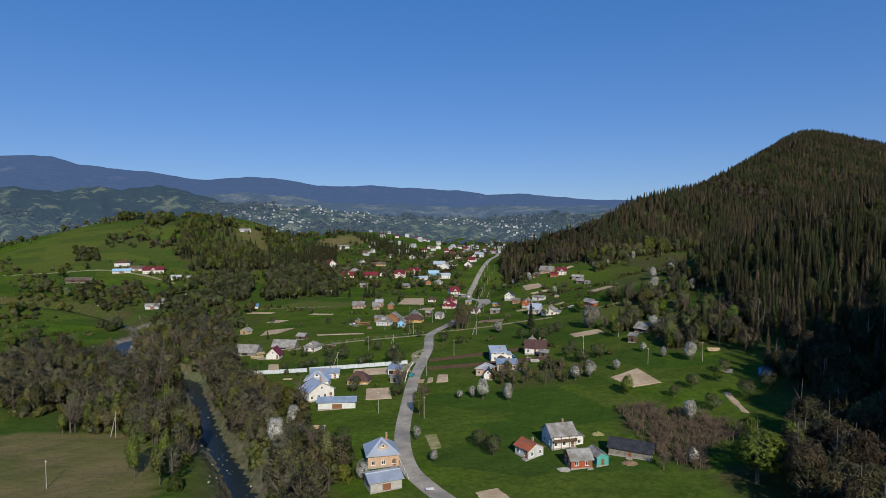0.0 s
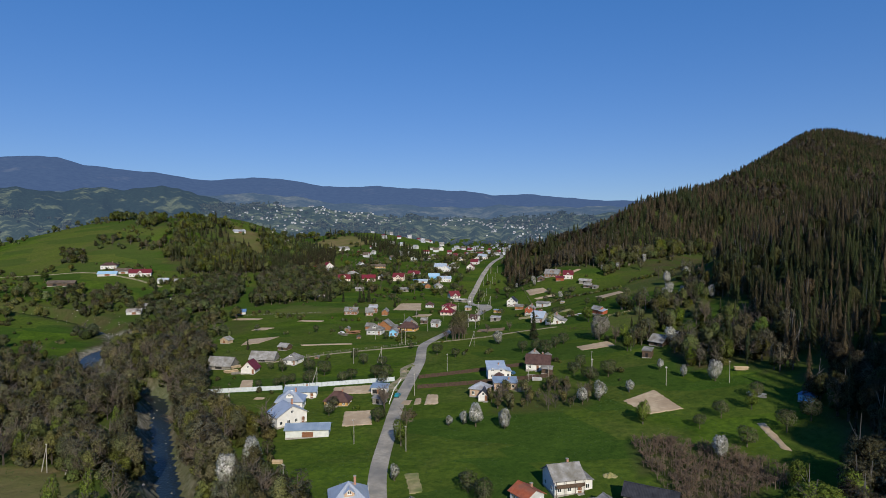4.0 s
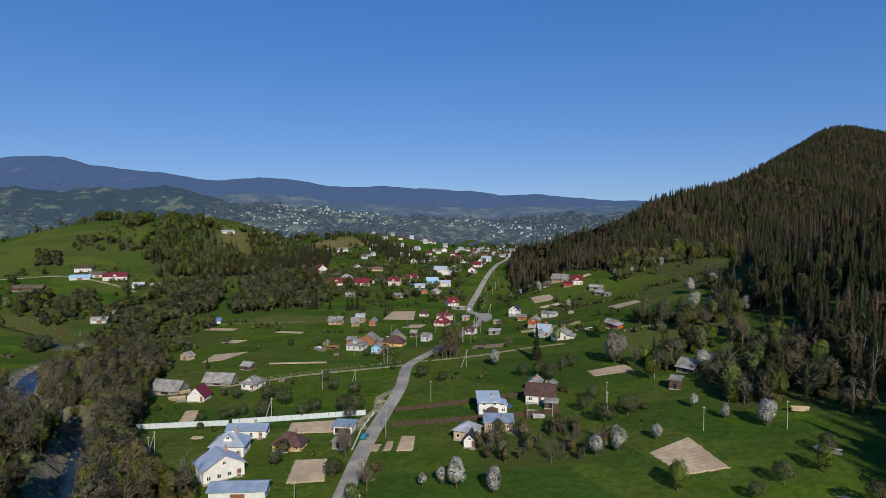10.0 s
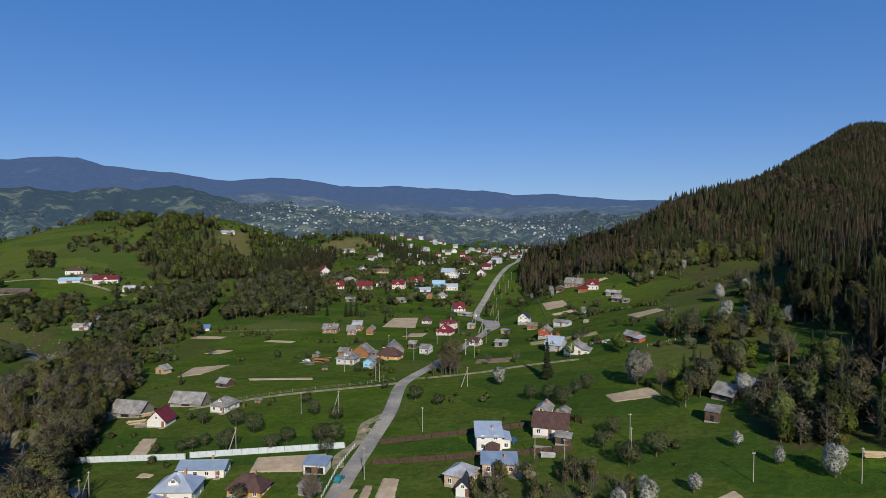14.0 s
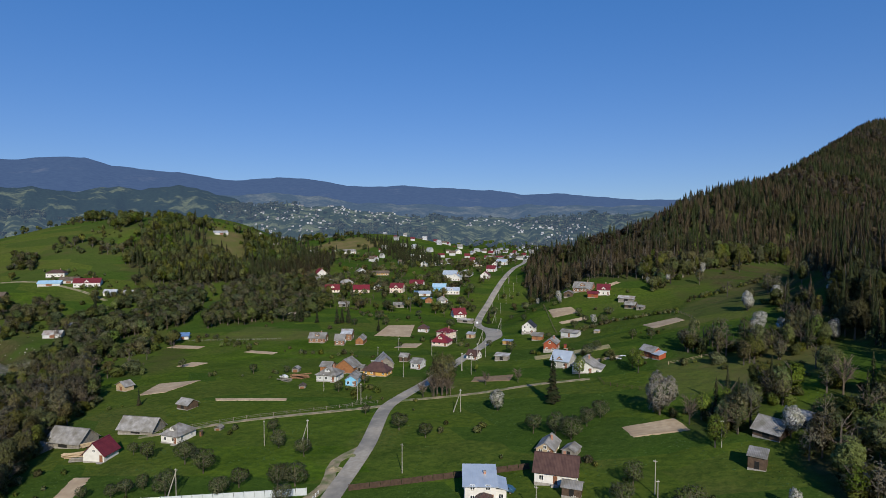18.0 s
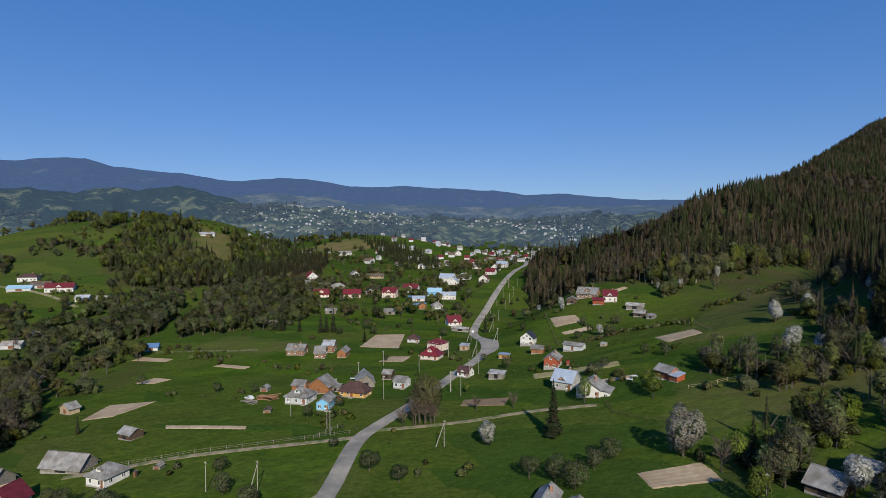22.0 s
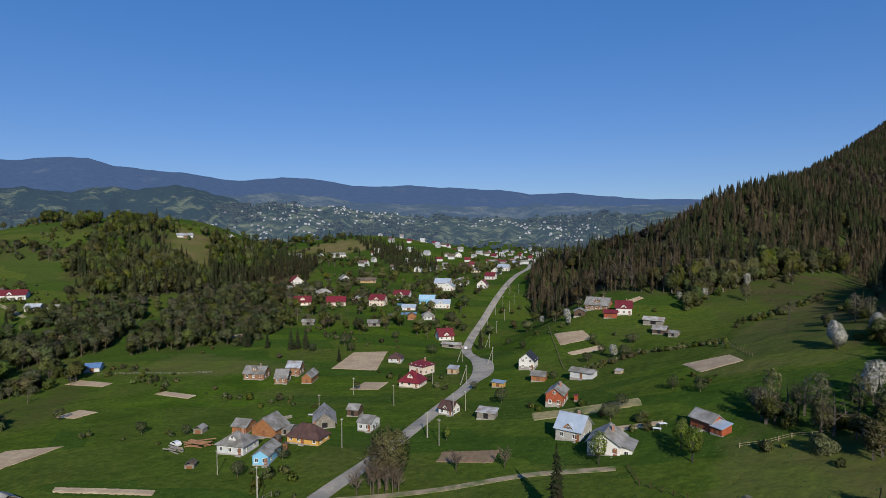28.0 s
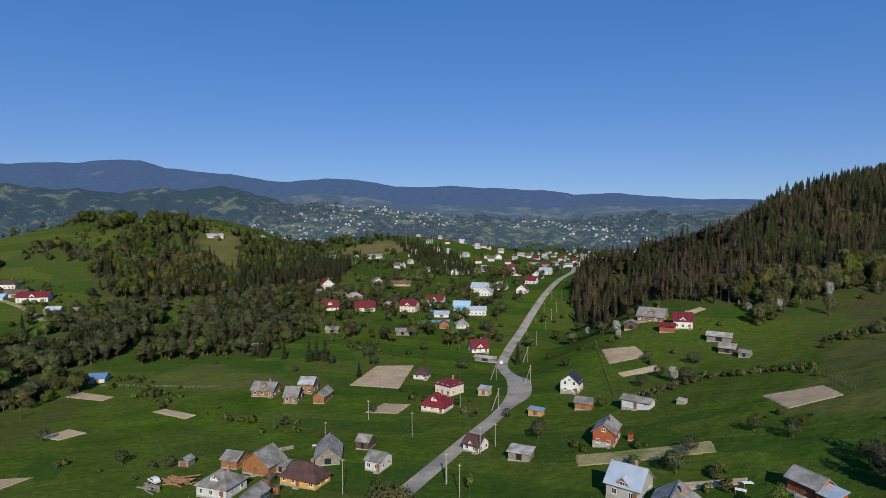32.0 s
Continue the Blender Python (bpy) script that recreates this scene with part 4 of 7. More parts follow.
def limbs(rng, n, low, wide, thin=0.012):
    """A trunk with limbs, height 1."""
    v, f, tips = [], [], []
    stick(v, f, (0, 0, -0.05), (0.01, 0, 0.5), 0.028, 0.017)
    stick(v, f, (0.01, 0, 0.5), (0.0, 0.02, 0.9), 0.017, 0.005)
    for i in range(n):
        z = rng.uniform(low, 0.75)
        a = rng.uniform(0, 6.28)
        reach = wide * rng.uniform(0.6, 1.0)
        e = (reach * math.cos(a), reach * math.sin(a), min(0.97, z + rng.uniform(0.12, 0.3)))
        stick(v, f, (0.005, 0, z), e, thin, 0.004)
        tips.append(e)
    return v, f, tips


def leaf_cloud(rng, n, centre_z, rx, rz, cover=1.5, lobes_n=7):
    """A crown of many small leaf sprays over uneven lobes, height 1: vertices, triangles, outward directions."""
    lobes = [(0.0, 0.0, centre_z, 0.72)]
    for i in range(lobes_n):
        a, w = rng.uniform(0, 6.28), rng.uniform(-0.9, 0.9)
        k = math.sqrt(1 - w * w) * rng.uniform(0.4, 0.62)
        lobes.append((rx * k * math.cos(a), rx * k * math.sin(a), centre_z + rz * w * 0.6, rng.uniform(0.36, 0.56)))
    c = np.array(lobes)
    pick = rng.choice(len(c), n * 4, p=c[:, 3] ** 2 / (c[:, 3] ** 2).sum())
    d = rng.normal(0, 1, (n * 4, 3))
    d /= np.linalg.norm(d, axis=1)[:, None]
    scale = np.array((rx, rx, rz))
    p = c[pick, :3] + d * scale * (c[pick, 3] * rng.uniform(0.78, 1.16, n * 4))[:, None]
    deep = np.zeros(len(p), bool)
    for j, (lx, ly, lz, lr) in enumerate(lobes):
        deep |= (np.linalg.norm((p - (lx, ly, lz)) / scale, axis=1) < lr * 0.76) & (pick != j)
    p, d = p[~deep][:n], d[~deep][:n]
    p[:, 2] = np.clip(p[:, 2], 0.05, 1.02)
    lit = d * 0.55 + (p - (0, 0, centre_z)) / scale * 0.75 + rng.normal(0, 0.1, p.shape) + (0, 0, 0.45)
    lit /= np.linalg.norm(lit, axis=1)[:, None] + 1e-9
    area = 4 * math.pi * (rx * rx * rz) ** 0.667 * 1.25
    s = math.sqrt(cover * area / (1.16 * n)) * rng.uniform(0.65, 1.3, len(p))[:, None]
    face = d + rng.normal(0, 0.45, p.shape)
    e1 = np.cross(face, rng.normal(0, 1, p.shape))
    e1 /= np.linalg.norm(e1, axis=1)[:, None] + 1e-9
    e2 = np.cross(face, e1)
    e2 /= np.linalg.norm(e2, axis=1)[:, None] + 1e-9
    v = np.stack([p - e1 * s * 0.8 - e2 * s * 0.5, p + e1 * s * 0.8 - e2 * s * 0.4, p + e2 * s], 1).reshape(-1, 3)
    return v, np.arange(len(v)).reshape(-1, 3), np.repeat(lit, 3, axis=0)


def puff_up(me, dirs, tones):
    """Stores each leaf's outward direction and its tree's tone on the mesh."""
    me.attributes.new("tone", "FLOAT_VECTOR", "POINT").data.foreach_set("vector", np.asarray(tones, np.float32).ravel())
    me.attributes.new("puff", "FLOAT_VECTOR", "POINT").data.foreach_set("vector", np.asarray(dirs, np.float32).ravel())
    return me


def twig_cloud(rng, n, tips, wide, low=0.3):
    """Fine bare twigs spraying from the limbs, height 1."""
    v, f = [], []
    for i in range(n):
        t = tips[i % len(tips)]
        k = rng.uniform(0.35, 1.0)
        p = np.array([t[0] * k, t[1] * k, low + (t[2] - low) * k])
        d = np.array([t[0], t[1], 0.1]) * 0.8 + rng.normal(0, 0.12, 3) + (0, 0, 0.12)
        e = p + d * rng.uniform(0.35, 0.8)
        e[2] = min(e[2], 1.0)
        side = np.cross(e - p, rng.normal(0, 1, 3))
        side = side / (np.linalg.norm(side) + 1e-9) * rng.uniform(0.004, 0.009)
        b = len(v)
        v += [tuple(p - side), tuple(p + side), tuple(e)]
        f.append((b, b + 1, b + 2))
    return np.array(v), np.array(f)


def tree_template(kind, seed, rich=1.0):
    """(trunk verts, faces), (crown verts, faces) of a tree one metre high."""
    rng = np.random.default_rng(seed)
    if kind == "fir":
        v, f = [], []
        stick(v, f, (0, 0, -0.04), (0, 0, 0.95), 0.018, 0.003)
        return (np.array(v), np.array(f)), frond_ring(rng, 24, 0.15) if rich >= 1 else cone_ring(rng, *((8, 0.155, 6) if rich > 0.6 else (6, 0.16, 5) if rich > 0.3 else (4, 0.17, 5)))
    if kind == "bare":
        v, f, tips = limbs(rng, int(16 * rich), 0.2, 0.24, 0.008)
        return (np.array(v), np.array(f)), twig_cloud(rng, int(170 * rich), tips, 0.25)
    # boughs, lowest bough, reach; crown's middle, half width, half height, how closely leaves cover it
    n, low, wide, cz, rx, rz, cover = {
        "blossom": (7, 0.22, 0.22, 0.56, 0.3, 0.44, 2.0), "pale": (7, 0.2, 0.26, 0.54, 0.36, 0.46, 2.4),
        "willow": (8, 0.18, 0.2, 0.58, 0.27, 0.42, 1.5), "orchard": (8, 0.15, 0.34, 0.58, 0.48, 0.4, 0.9),
        "bush": (4, 0.08, 0.35, 0.45, 0.55, 0.5, 2.0), "spring": (6, 0.2, 0.2, 0.6, 0.25, 0.4, 1.9),
        "alder": (8, 0.2, 0.2, 0.58, 0.26, 0.42, 1.0),
    }[kind]
    v, f, tips = limbs(rng, n if rich > 0.1 else 3 if rich > 0.05 else 1, low, wide)
    return (np.array(v), np.array(f)), leaf_cloud(rng, max(22, int(1500 * rich)), cz, rx, rz, cover, 8 if rich > 0.1 else 5)


CROWN = {"fir": "firobj", "blossom": "blossom", "pale": "pale", "willow": "willow", "orchard": "orchard", "bare": "twigobj", "alder": "olive"}
TRUNK = {"fir": "bark", "blossom": "bark", "pale": "bark", "willow": "palebark", "orchard": "bark", "bare": "bark", "alder": "bark"}
TREE_WORDS = {
    "fir": ("fir_tree", "tall dark green fir tree standing alone in the meadow", "fir tree"),
    "blossom": ("blossom_tree", "fruit tree covered in white spring blossom on the grass", "tree"),
    "pale": ("blossom_tree", "large round tree with pale pinkish blossom beside a field", "tree"),
    "willow": ("leafy_tree", "young tree with fresh yellow-green spring leaves", "tree"),
    "orchard": ("orchard_tree", "small spreading fruit tree with grey-green budding crown", "tree"),
    "alder": ("alder_tree", "tall slim alder with olive-brown budding crown beside the road", "tree"),
    "bare": ("bare_tree", "leafless grey-brown tree with fine twigs", "tree"),
}
TREE_MESHES = {}


def tree_meshes(kind):
    if kind not in TREE_MESHES:
        TREE_MESHES[kind] = []
        for seed in range(4):
            (tv, tf), crown = tree_template(kind, 11 + seed * 7 + len(kind), 1.6 if kind == "bare" else 1.0)
            top = fast_mesh("crown", crown[0], crown[1], [MAT[CROWN[kind]]])
            if len(crown) > 2:
                puff_up(top, crown[2], np.full(crown[0].shape, 0.5))
            TREE_MESHES[kind].append((fast_mesh("trunk", tv, tf, [MAT[TRUNK[kind]]]), top))
    return TREE_MESHES[kind]


tree_rng = random.Random(5)


def plant(kind, spots, slim=1.0):
    """Single trees at (x, y, height)."""
    word, label, cat = TREE_WORDS[kind]
    for x, y, h in spots:
        if np.min(np.hypot(*(ROAD_LINE - (x, y)).T)) < 4.2:
            continue
        if kind == "orchard":
            h *= 1.2
        trunk, crown = tree_rng.choice(tree_meshes(kind))
        root = new(word)
        wide = h * slim * tree_rng.uniform(0.9, 1.15)
        root.matrix_basis = pose(x, y, ground_at(x, y) - 0.05, 0, 0, tree_rng.uniform(0, 360)) @ Matrix.Diagonal((wide, wide, h, 1))
        for n, me in (("trunk", trunk), ("crown", crown)):
            ob = new(n, me)
            ob.parent = root
        tagged(root, label, cat, "single trees")


def scatter(poly, count, seed, clump=0.0):
    """Random spots in a polygon."""
    rng = np.random.default_rng(seed)
    p = np.array(poly, float)
    lo, hi = p.min(0), p.max(0)
    x, y = rng.uniform(lo[0], hi[0], count * 12), rng.uniform(lo[1], hi[1], count * 12)
    ok = inside(x, y, poly)
    ok &= river_distance(x, y) > 7.8
    if clump:
        ok &= np.sin(x * 0.085 + seed) * np.sin(y * 0.07 + x * 0.03) + rng.normal(0, 0.3, len(x)) > clump
    x, y = x[ok][:count], y[ok][:count]
    return np.stack([x, y, land(x, y)], 1)


def woodland(name, kind, spots, h_lo, h_hi, crown_mat, trunk_mat, label, category, rich, seed, widen=1.0):
    """Uncountable trees as one object."""
    rng = np.random.default_rng(seed)
    temps = [tree_template(kind, 100 + seed + i, rich) for i in range(5)]
    verts, faces, idx, dirs, tones, n0 = [], [], [], [], [], 0
    pick = rng.integers(0, 5, len(spots))
    for k in range(5):
        sp_k = spots[pick == k]
        if not len(sp_k):
            continue
        a = rng.uniform(0, 6.28, len(sp_k))
        h = rng.uniform(h_lo, h_hi, len(sp_k))
        w = h * rng.uniform(0.8, 1.2, len(sp_k)) * widen
        mood = rng.uniform(0, 1, (len(sp_k), 3))
        for m, piece in enumerate(temps[k]):
            v, f = piece[0], piece[1]
            d = piece[2] if len(piece) > 2 else np.tile((0.0, 0.0, 1.0), (len(v), 1))
            c, s = np.cos(a)[:, None], np.sin(a)[:, None]
            x = (v[None, :, 0] * c - v[None, :, 1] * s) * w[:, None] + sp_k[:, 0:1]
            y = (v[None, :, 0] * s + v[None, :, 1] * c) * w[:, None] + sp_k[:, 1:2]
            z = v[None, :, 2] * h[:, None] + sp_k[:, 2:3]
            verts.append(np.stack([x, y, z], -1).reshape(-1, 3))
            faces.append((f[None] + (n0 + np.arange(len(sp_k)) * len(v))[:, None, None]).reshape(-1, 3))
            dirs.append(np.stack([d[None, :, 0] * c - d[None, :, 1] * s, d[None, :, 0] * s + d[None, :, 1] * c, np.broadcast_to(d[None, :, 2], x.shape)], -1).reshape(-1, 3))
            tones.append(np.repeat(mood, len(v), axis=0))
            idx.append(np.full(len(sp_k) * len(f), m))
            n0 += len(sp_k) * len(v)
    me = fast_mesh(name, np.concatenate(verts), np.concatenate(faces), [MAT[trunk_mat], MAT[crown_mat]], np.concatenate(idx))
    if kind not in ("fir", "bare"):
        puff_up(me, np.concatenate(dirs), np.concatenate(tones))
    return tagged(new(name, me), label, category, kind="stuff")


# ---- woods ----
rng_e = np.random.default_rng(1)
ss, pp = rng_e.uniform(-180, 1750, 60000), rng_e.uniform(-45, 620, 60000)
ex, ey = 40 + 0.5 * ss + 0.866 * pp, 640 + 0.866 * ss - 0.5 * pp
fx, fy = rng_e.uniform(60, 420, 14000), rng_e.uniform(-80, 560, 14000)
nx, ny = rng_e.uniform(-60, 130, 3600), rng_e.uniform(590, 900, 3600)
keep = (nx - 40) * 0.866 - (ny - 640) * 0.5 < -45
ex, ey = np.concatenate([ex, fx, nx[keep]]), np.concatenate([ey, fy, ny[keep]])
ok = (inside(ex, ey, WOODS["east"]) | inside(ex, ey, WOODS["near_wood"])) & ~inside(ex, ey, WOODS["upper_slope"])
reach = np.hypot(ex, ey - 130)
ok &= rng_e.uniform(0, 1, len(ex)) < np.clip(640 / reach, 0.25, 1) ** 0.9
ok &= rng_e.uniform(0, 1, len(ex)) < np.where(reach < 560, 0.75, 0.55) * np.where(ex > 0.62 * ey + 40, 0.25, 1.0)
east = np.stack([ex, ey, land(ex, ey)], 1)[ok]
reach = reach[ok]
east = east[np.argsort(reach)]
reach = np.sort(reach)
# broadleaf trees stand in drifts, firs fill the rest
drift = np.sin(east[:, 0] * 0.021 + 1.0) + 0.6 * np.sin(east[:, 1] * 0.017 + east[:, 0] * 0.009) + rng_e.normal(0, 0.8, len(east)) - 0.3
low_down = np.clip((560 - reach) / 300, 0, 1) * 0.5 + 1.6 * (inside(east[:, 0], east[:, 1], WOODS["near_wood"]) | ((east[:, 0] < 130) & (east[:, 1] < 235)))
bare_sel = drift > 1.15 - low_down * 0.4
leaf_sel = (drift > 0.75 - low_down) & ~bare_sel
fir_sel = ~(bare_sel | leaf_sel)
close = reach < 560
brown = np.sin(east[:, 0] * 0.03 + east[:, 1] * 0.022) * 0.5 + rng_e.normal(0, 0.5, len(east)) > 0.0
woodland("fir_forest", "fir", east[fir_sel & close & ~brown], 11, 22, "fir", "bark", "dense dark fir forest covering the near hillside", "forest", 0.7, 1)
woodland("brown_fir_forest", "fir", east[fir_sel & close & brown], 11, 20, "brownfir", "palebark", "brownish thin firs and larches among the dark firs", "forest", 0.7, 54, 0.85)
woodland("far_fir_forest", "fir", east[fir_sel & ~close & ~brown], 13, 22, "fir", "bark", "dense dark fir forest climbing to the hilltop", "forest", 0.2, 30, 1.3)
woodland("far_brown_forest", "fir", east[fir_sel & ~close & brown], 12, 20, "brownfir", "bark", "brownish firs and larches high on the hillside", "forest", 0.2, 55, 1.3)
woodland("hollow_alders", "alder", east[bare_sel & (reach <= 270)], 8, 15, "fuzz", "bark", "grey-brown leafless wood in the shaded hollow", "forest", 0.3, 92, 1.2)
woodland("bare_forest", "bare", east[bare_sel & close & (reach > 270)], 9, 16, "twig", "palebark", "leafless grey-brown trees among the hillside firs", "forest", 0.45, 2, 1.0)
woodland("far_bare_forest", "spring", east[bare_sel & ~close], 10, 16, "far_twig", "palebark", "brown leafless woods high on the hillside", "forest", 0.045, 34, 1.0)
woodland("budding_forest", "spring", east[leaf_sel & (reach > 260)], 8, 15, "forestleaf", "palebark", "budding broadleaf trees on the hillside", "forest", 0.05, 4, 1.1)
woodland("near_budding_wood", "spring", east[leaf_sel & (reach <= 260)], 8, 15, "forestleaf", "bark", "dense budding broadleaf wood in the shaded hollow", "forest", 0.4, 56, 1.2)


def dead_stems(name, spots, seed):
    """Pale bare stems standing among the firs."""
    rng = np.random.default_rng(seed)
    v, f = [], []
    for x, y, z in spots:
        h = rng.uniform(8, 17)
        stick(v, f, (x, y, z - 0.5), (x + rng.normal(0, 0.5), y + rng.normal(0, 0.5), z + h), 0.2, 0.06)
        for k in range(2):
            a = rng.uniform(0, 6.28)
            stick(v, f, (x, y, z + h * 0.6), (x + 2 * math.cos(a), y + 2 * math.sin(a), z + h * rng.uniform(0.75, 0.95)), 0.07, 0.03)
    tagged(new(name, fast_mesh(name, v, f, [MAT["deadwood"]])), "pale bare stems standing among the firs", "dead trees", kind="stuff")


dead_stems("dead_stems", east[(reach < 620) & (rng_e.uniform(0, 1, len(east)) < 0.13)], 57)
wh = scatter(WOODS["west_hill"], 1400, 5)
wh = wh[~inside(wh[:, 0], wh[:, 1], HILL_GAP)]
part_fir = np.clip((wh[:, 0] + 345) / 60, 0.16, 0.95)
firs = np.random.default_rng(12).uniform(0, 1, len(wh)) < part_fir
woodland("fir_wood", "fir", wh[firs], 10, 19, "fir", "bark", "dark fir wood on the hill across the valley", "forest", 0.4, 6, 1.1)
woodland("spring_wood", "spring", np.concatenate([wh[~firs & (np.sin(wh[:, 0] * 0.07) + np.sin(wh[:, 1] * 0.06 + 1) > -0.55)], scatter(WOODS["hill_crown"], 110, 35, 0.2)]), 8, 14, "spring", "palebark", "fresh green broadleaf wood on the western hill", "forest", 0.06, 7, 1.0)
wb = np.concatenate([scatter(WOODS["west_bank"], 760, 8, -0.35), scatter(WOODS["east_bank"], 800, 9, -0.4)])
keep_rng = np.random.default_rng(67)
bank = RIVER_LINE[(RIVER_LINE[:, 1] > 120) & (RIVER_LINE[:, 1] < 300) & (RIVER_LINE[:, 0] > -230)]
along = np.repeat(bank, 9, axis=0)
way = np.repeat(np.gradient(bank, axis=0), 9, axis=0)
way /= np.linalg.norm(way, axis=1)[:, None]
edge = along + np.stack([way[:, 1], -way[:, 0]], 1) * keep_rng.uniform(6.0, 12, len(along))[:, None] + keep_rng.normal(0, 2.5, along.shape) * way
edge = edge[river_distance(edge[:, 0], edge[:, 1]) > 5.8]
wb = np.concatenate([wb, np.stack([edge[:, 0], edge[:, 1], land(edge[:, 0], edge[:, 1])], 1)])
wb = wb[~inside(wb[:, 0], wb[:, 1], DRY_MEADOW)]
for cx, cy in ((-81.4, 174.1), (-80.3, 186.8), (-78, 169), (-76.5, 181)):
    wb = wb[np.hypot(wb[:, 0] - cx, wb[:, 1] - cy) > 4.5]
wb = wb[(wb[:, 1] < 275) | (keep_rng.uniform(0, 1, len(wb)) < 0.45)]
sel = np.random.default_rng(4).uniform(0, 1, len(wb))
woodland("riverside_trees", "bare", wb[sel < 0.22], 7, 13, "twig", "palebark", "leafless alders along the stony river", "riverside trees", 0.8, 10, 1.3)
woodland("riverside_alders", "alder", wb[(sel > 0.18) & (sel < 0.5)], 7, 14, "fuzz", "palebark", "grey-brown alders with swelling buds along the river", "riverside trees", 0.2, 13, 1.2)
woodland("riverside_leafy_trees", "spring", wb[(sel > 0.55) & (sel < 0.8)], 5, 11, "bush", "palebark", "budding green trees along the river", "riverside trees", 0.2, 11, 1.1)
woodland("riverside_olive_trees", "spring", wb[sel > 0.76], 6, 13, "olive", "palebark", "tall olive-yellow budding trees along the river", "riverside trees", 0.2, 59, 0.9)
woodland("riverside_bushes", "bush", wb[(sel > 0.2) & (sel < 0.85)] + (1.5, -1.0, 0), 2, 5, "bush", "bark", "dense budding bushes under the riverside trees", "bushes", 0.08, 12)
rs = np.concatenate([scatter(WOODS["river_shrubs"], 210, 13, 0.45), scatter(WOODS["below_village"], 150, 15, 0.2), scatter(WOODS["terrace_bushes"], 120, 36, 0.2), scatter(WOODS["hollow_trees"], 90, 37, 0.1), scatter(WOODS["village_belt"], 150, 38, 0.1), scatter(WOODS["under_village"], 150, 39), scatter(WOODS["hill_grove"], 60, 40), scatter(WOODS["hill_row"], 40, 41)])
sel = np.random.default_rng(6).uniform(0, 1, len(rs))
rv = np.concatenate([scatter(WOODS["ravine"], 330, 14), scatter(WOODS["ravine_east"], 300, 70)])
rsel = np.random.default_rng(71).uniform(0, 1, len(rv))
woodland("ravine_alders", "alder", rv[rsel < 0.3], 7, 12, "fuzz", "bark", "grey-brown alders packed in the hollow below the hill", "trees", 0.07, 72, 1.2)
woodland("ravine_trees", "spring", rv[rsel > 0.22], 6, 11, "hollow", "bark", "dull green budding trees packed in the hollow", "trees", 0.07, 73, 1.1)
woodland("valley_bushes", "bush", rs[sel < 0.55], 2.5, 6, "hollow", "bark", "dull green bushes filling the river hollow", "bushes", 0.04, 16)
woodland("valley_trees", "spring", rs[(sel > 0.5) & (sel < 0.7)], 5, 10, "hollow", "palebark", "budding trees filling the river hollow", "trees", 0.06, 17, 1.4)
woodland("valley_olive_trees", "spring", rs[(sel > 0.7) & (sel < 0.86)], 5, 11, "olive", "palebark", "olive-yellow budding trees in the river hollow", "trees", 0.06, 60, 1.4)
woodland("valley_bare_trees", "bare", rs[sel > 0.84], 5, 9, "twig", "palebark", "leafless trees among valley bushes", "trees", 0.5, 42, 1.3)
th = scatter(WOODS["thicket"], 80, 18)
woodland("bare_thicket", "bare", th[:36], 3.5, 7, "twig", "palebark", "thin leafless saplings above the blossom trees", "thicket", 0.6, 19)
woodland("thicket_saplings", "spring", th[30:66], 3, 6, "olive", "palebark", "slender olive-green saplings above the blossom trees", "thicket", 0.12, 20, 0.9)
woodland("scrub_patch", "bare", scatter(WOODS["scrub"], 440, 21), 1.5, 4.0, "scrub", "bark", "soft brown bramble scrub on the slope", "scrub", 0.5, 22, 1.7)
sb = np.concatenate([scatter(WOODS["slope_band"], 45, 23), scatter(WOODS["right_wood"], 120, 52), scatter(WOODS["hut_clump"], 14, 61), scatter(WOODS["upper_wood"], 45, 62), scatter(WOODS["hut_bush"], 14, 63), scatter(WOODS["slope_foot"], 8, 24), scatter(WOODS["upper_slope"], 22, 43), scatter(WOODS["forest_edge"], 130, 64)])
sb = sb[np.hypot(sb[:, 0] - 74.6, sb[:, 1] - 258) > 8]
sel = np.random.default_rng(8).uniform(0, 1, len(sb))
woodland("slope_bare_trees", "bare", sb[sel < 0.2], 6, 11, "twig", "palebark", "leafless trees on the meadow slope", "trees", 0.45, 25, 1.3)
woodland("slope_leafy_trees", "spring", sb[(sel > 0.18) & (sel < 0.32)], 5, 11, "bush", "palebark", "budding trees on the meadow slope", "trees", 0.26, 44, 1.2)
woodland("slope_alders", "alder", sb[(sel > 0.3) & (sel < 0.5)], 6, 12, "fuzz", "palebark", "grey-brown leafless alders on the meadow slope", "trees", 0.26, 67, 1.1)
woodland("slope_green_trees", "spring", sb[(sel > 0.45) & (sel < 0.62)], 5, 12, "spring", "palebark", "fresh green young trees at the forest edge", "trees", 0.26, 65, 1.1)
woodland("slope_firs", "fir", sb[45:][sel[45:] < 0.1], 9, 16, "fir", "bark", "firs among the trees on the meadow slope", "trees", 0.7, 53)
woodland("slope_bushes", "bush", sb[sel > 0.5], 2, 5, "bush", "bark", "budding bushes on the meadow slope", "bushes", 0.14, 26)
rng_b = np.random.default_rng(74)
u = rng_b.uniform(0, 1, 120)
bx = np.interp(u, [0, 0.35, 0.6, 1], [55, 84, 119, 165]) + rng_b.normal(0, 4, 120)
by = np.interp(u, [0, 0.35, 0.6, 1], [580, 592, 632, 668]) + rng_b.normal(0, 5, 120)
eb = np.stack([bx, by, land(bx, by)], 1)
woodland("edge_birches", "spring", eb[::2] + (1, -4, -1.5), 10, 18, "spring", "deadwood", "slender birches with fresh leaves along the forest edge", "trees", 0.14, 75, 1.0)
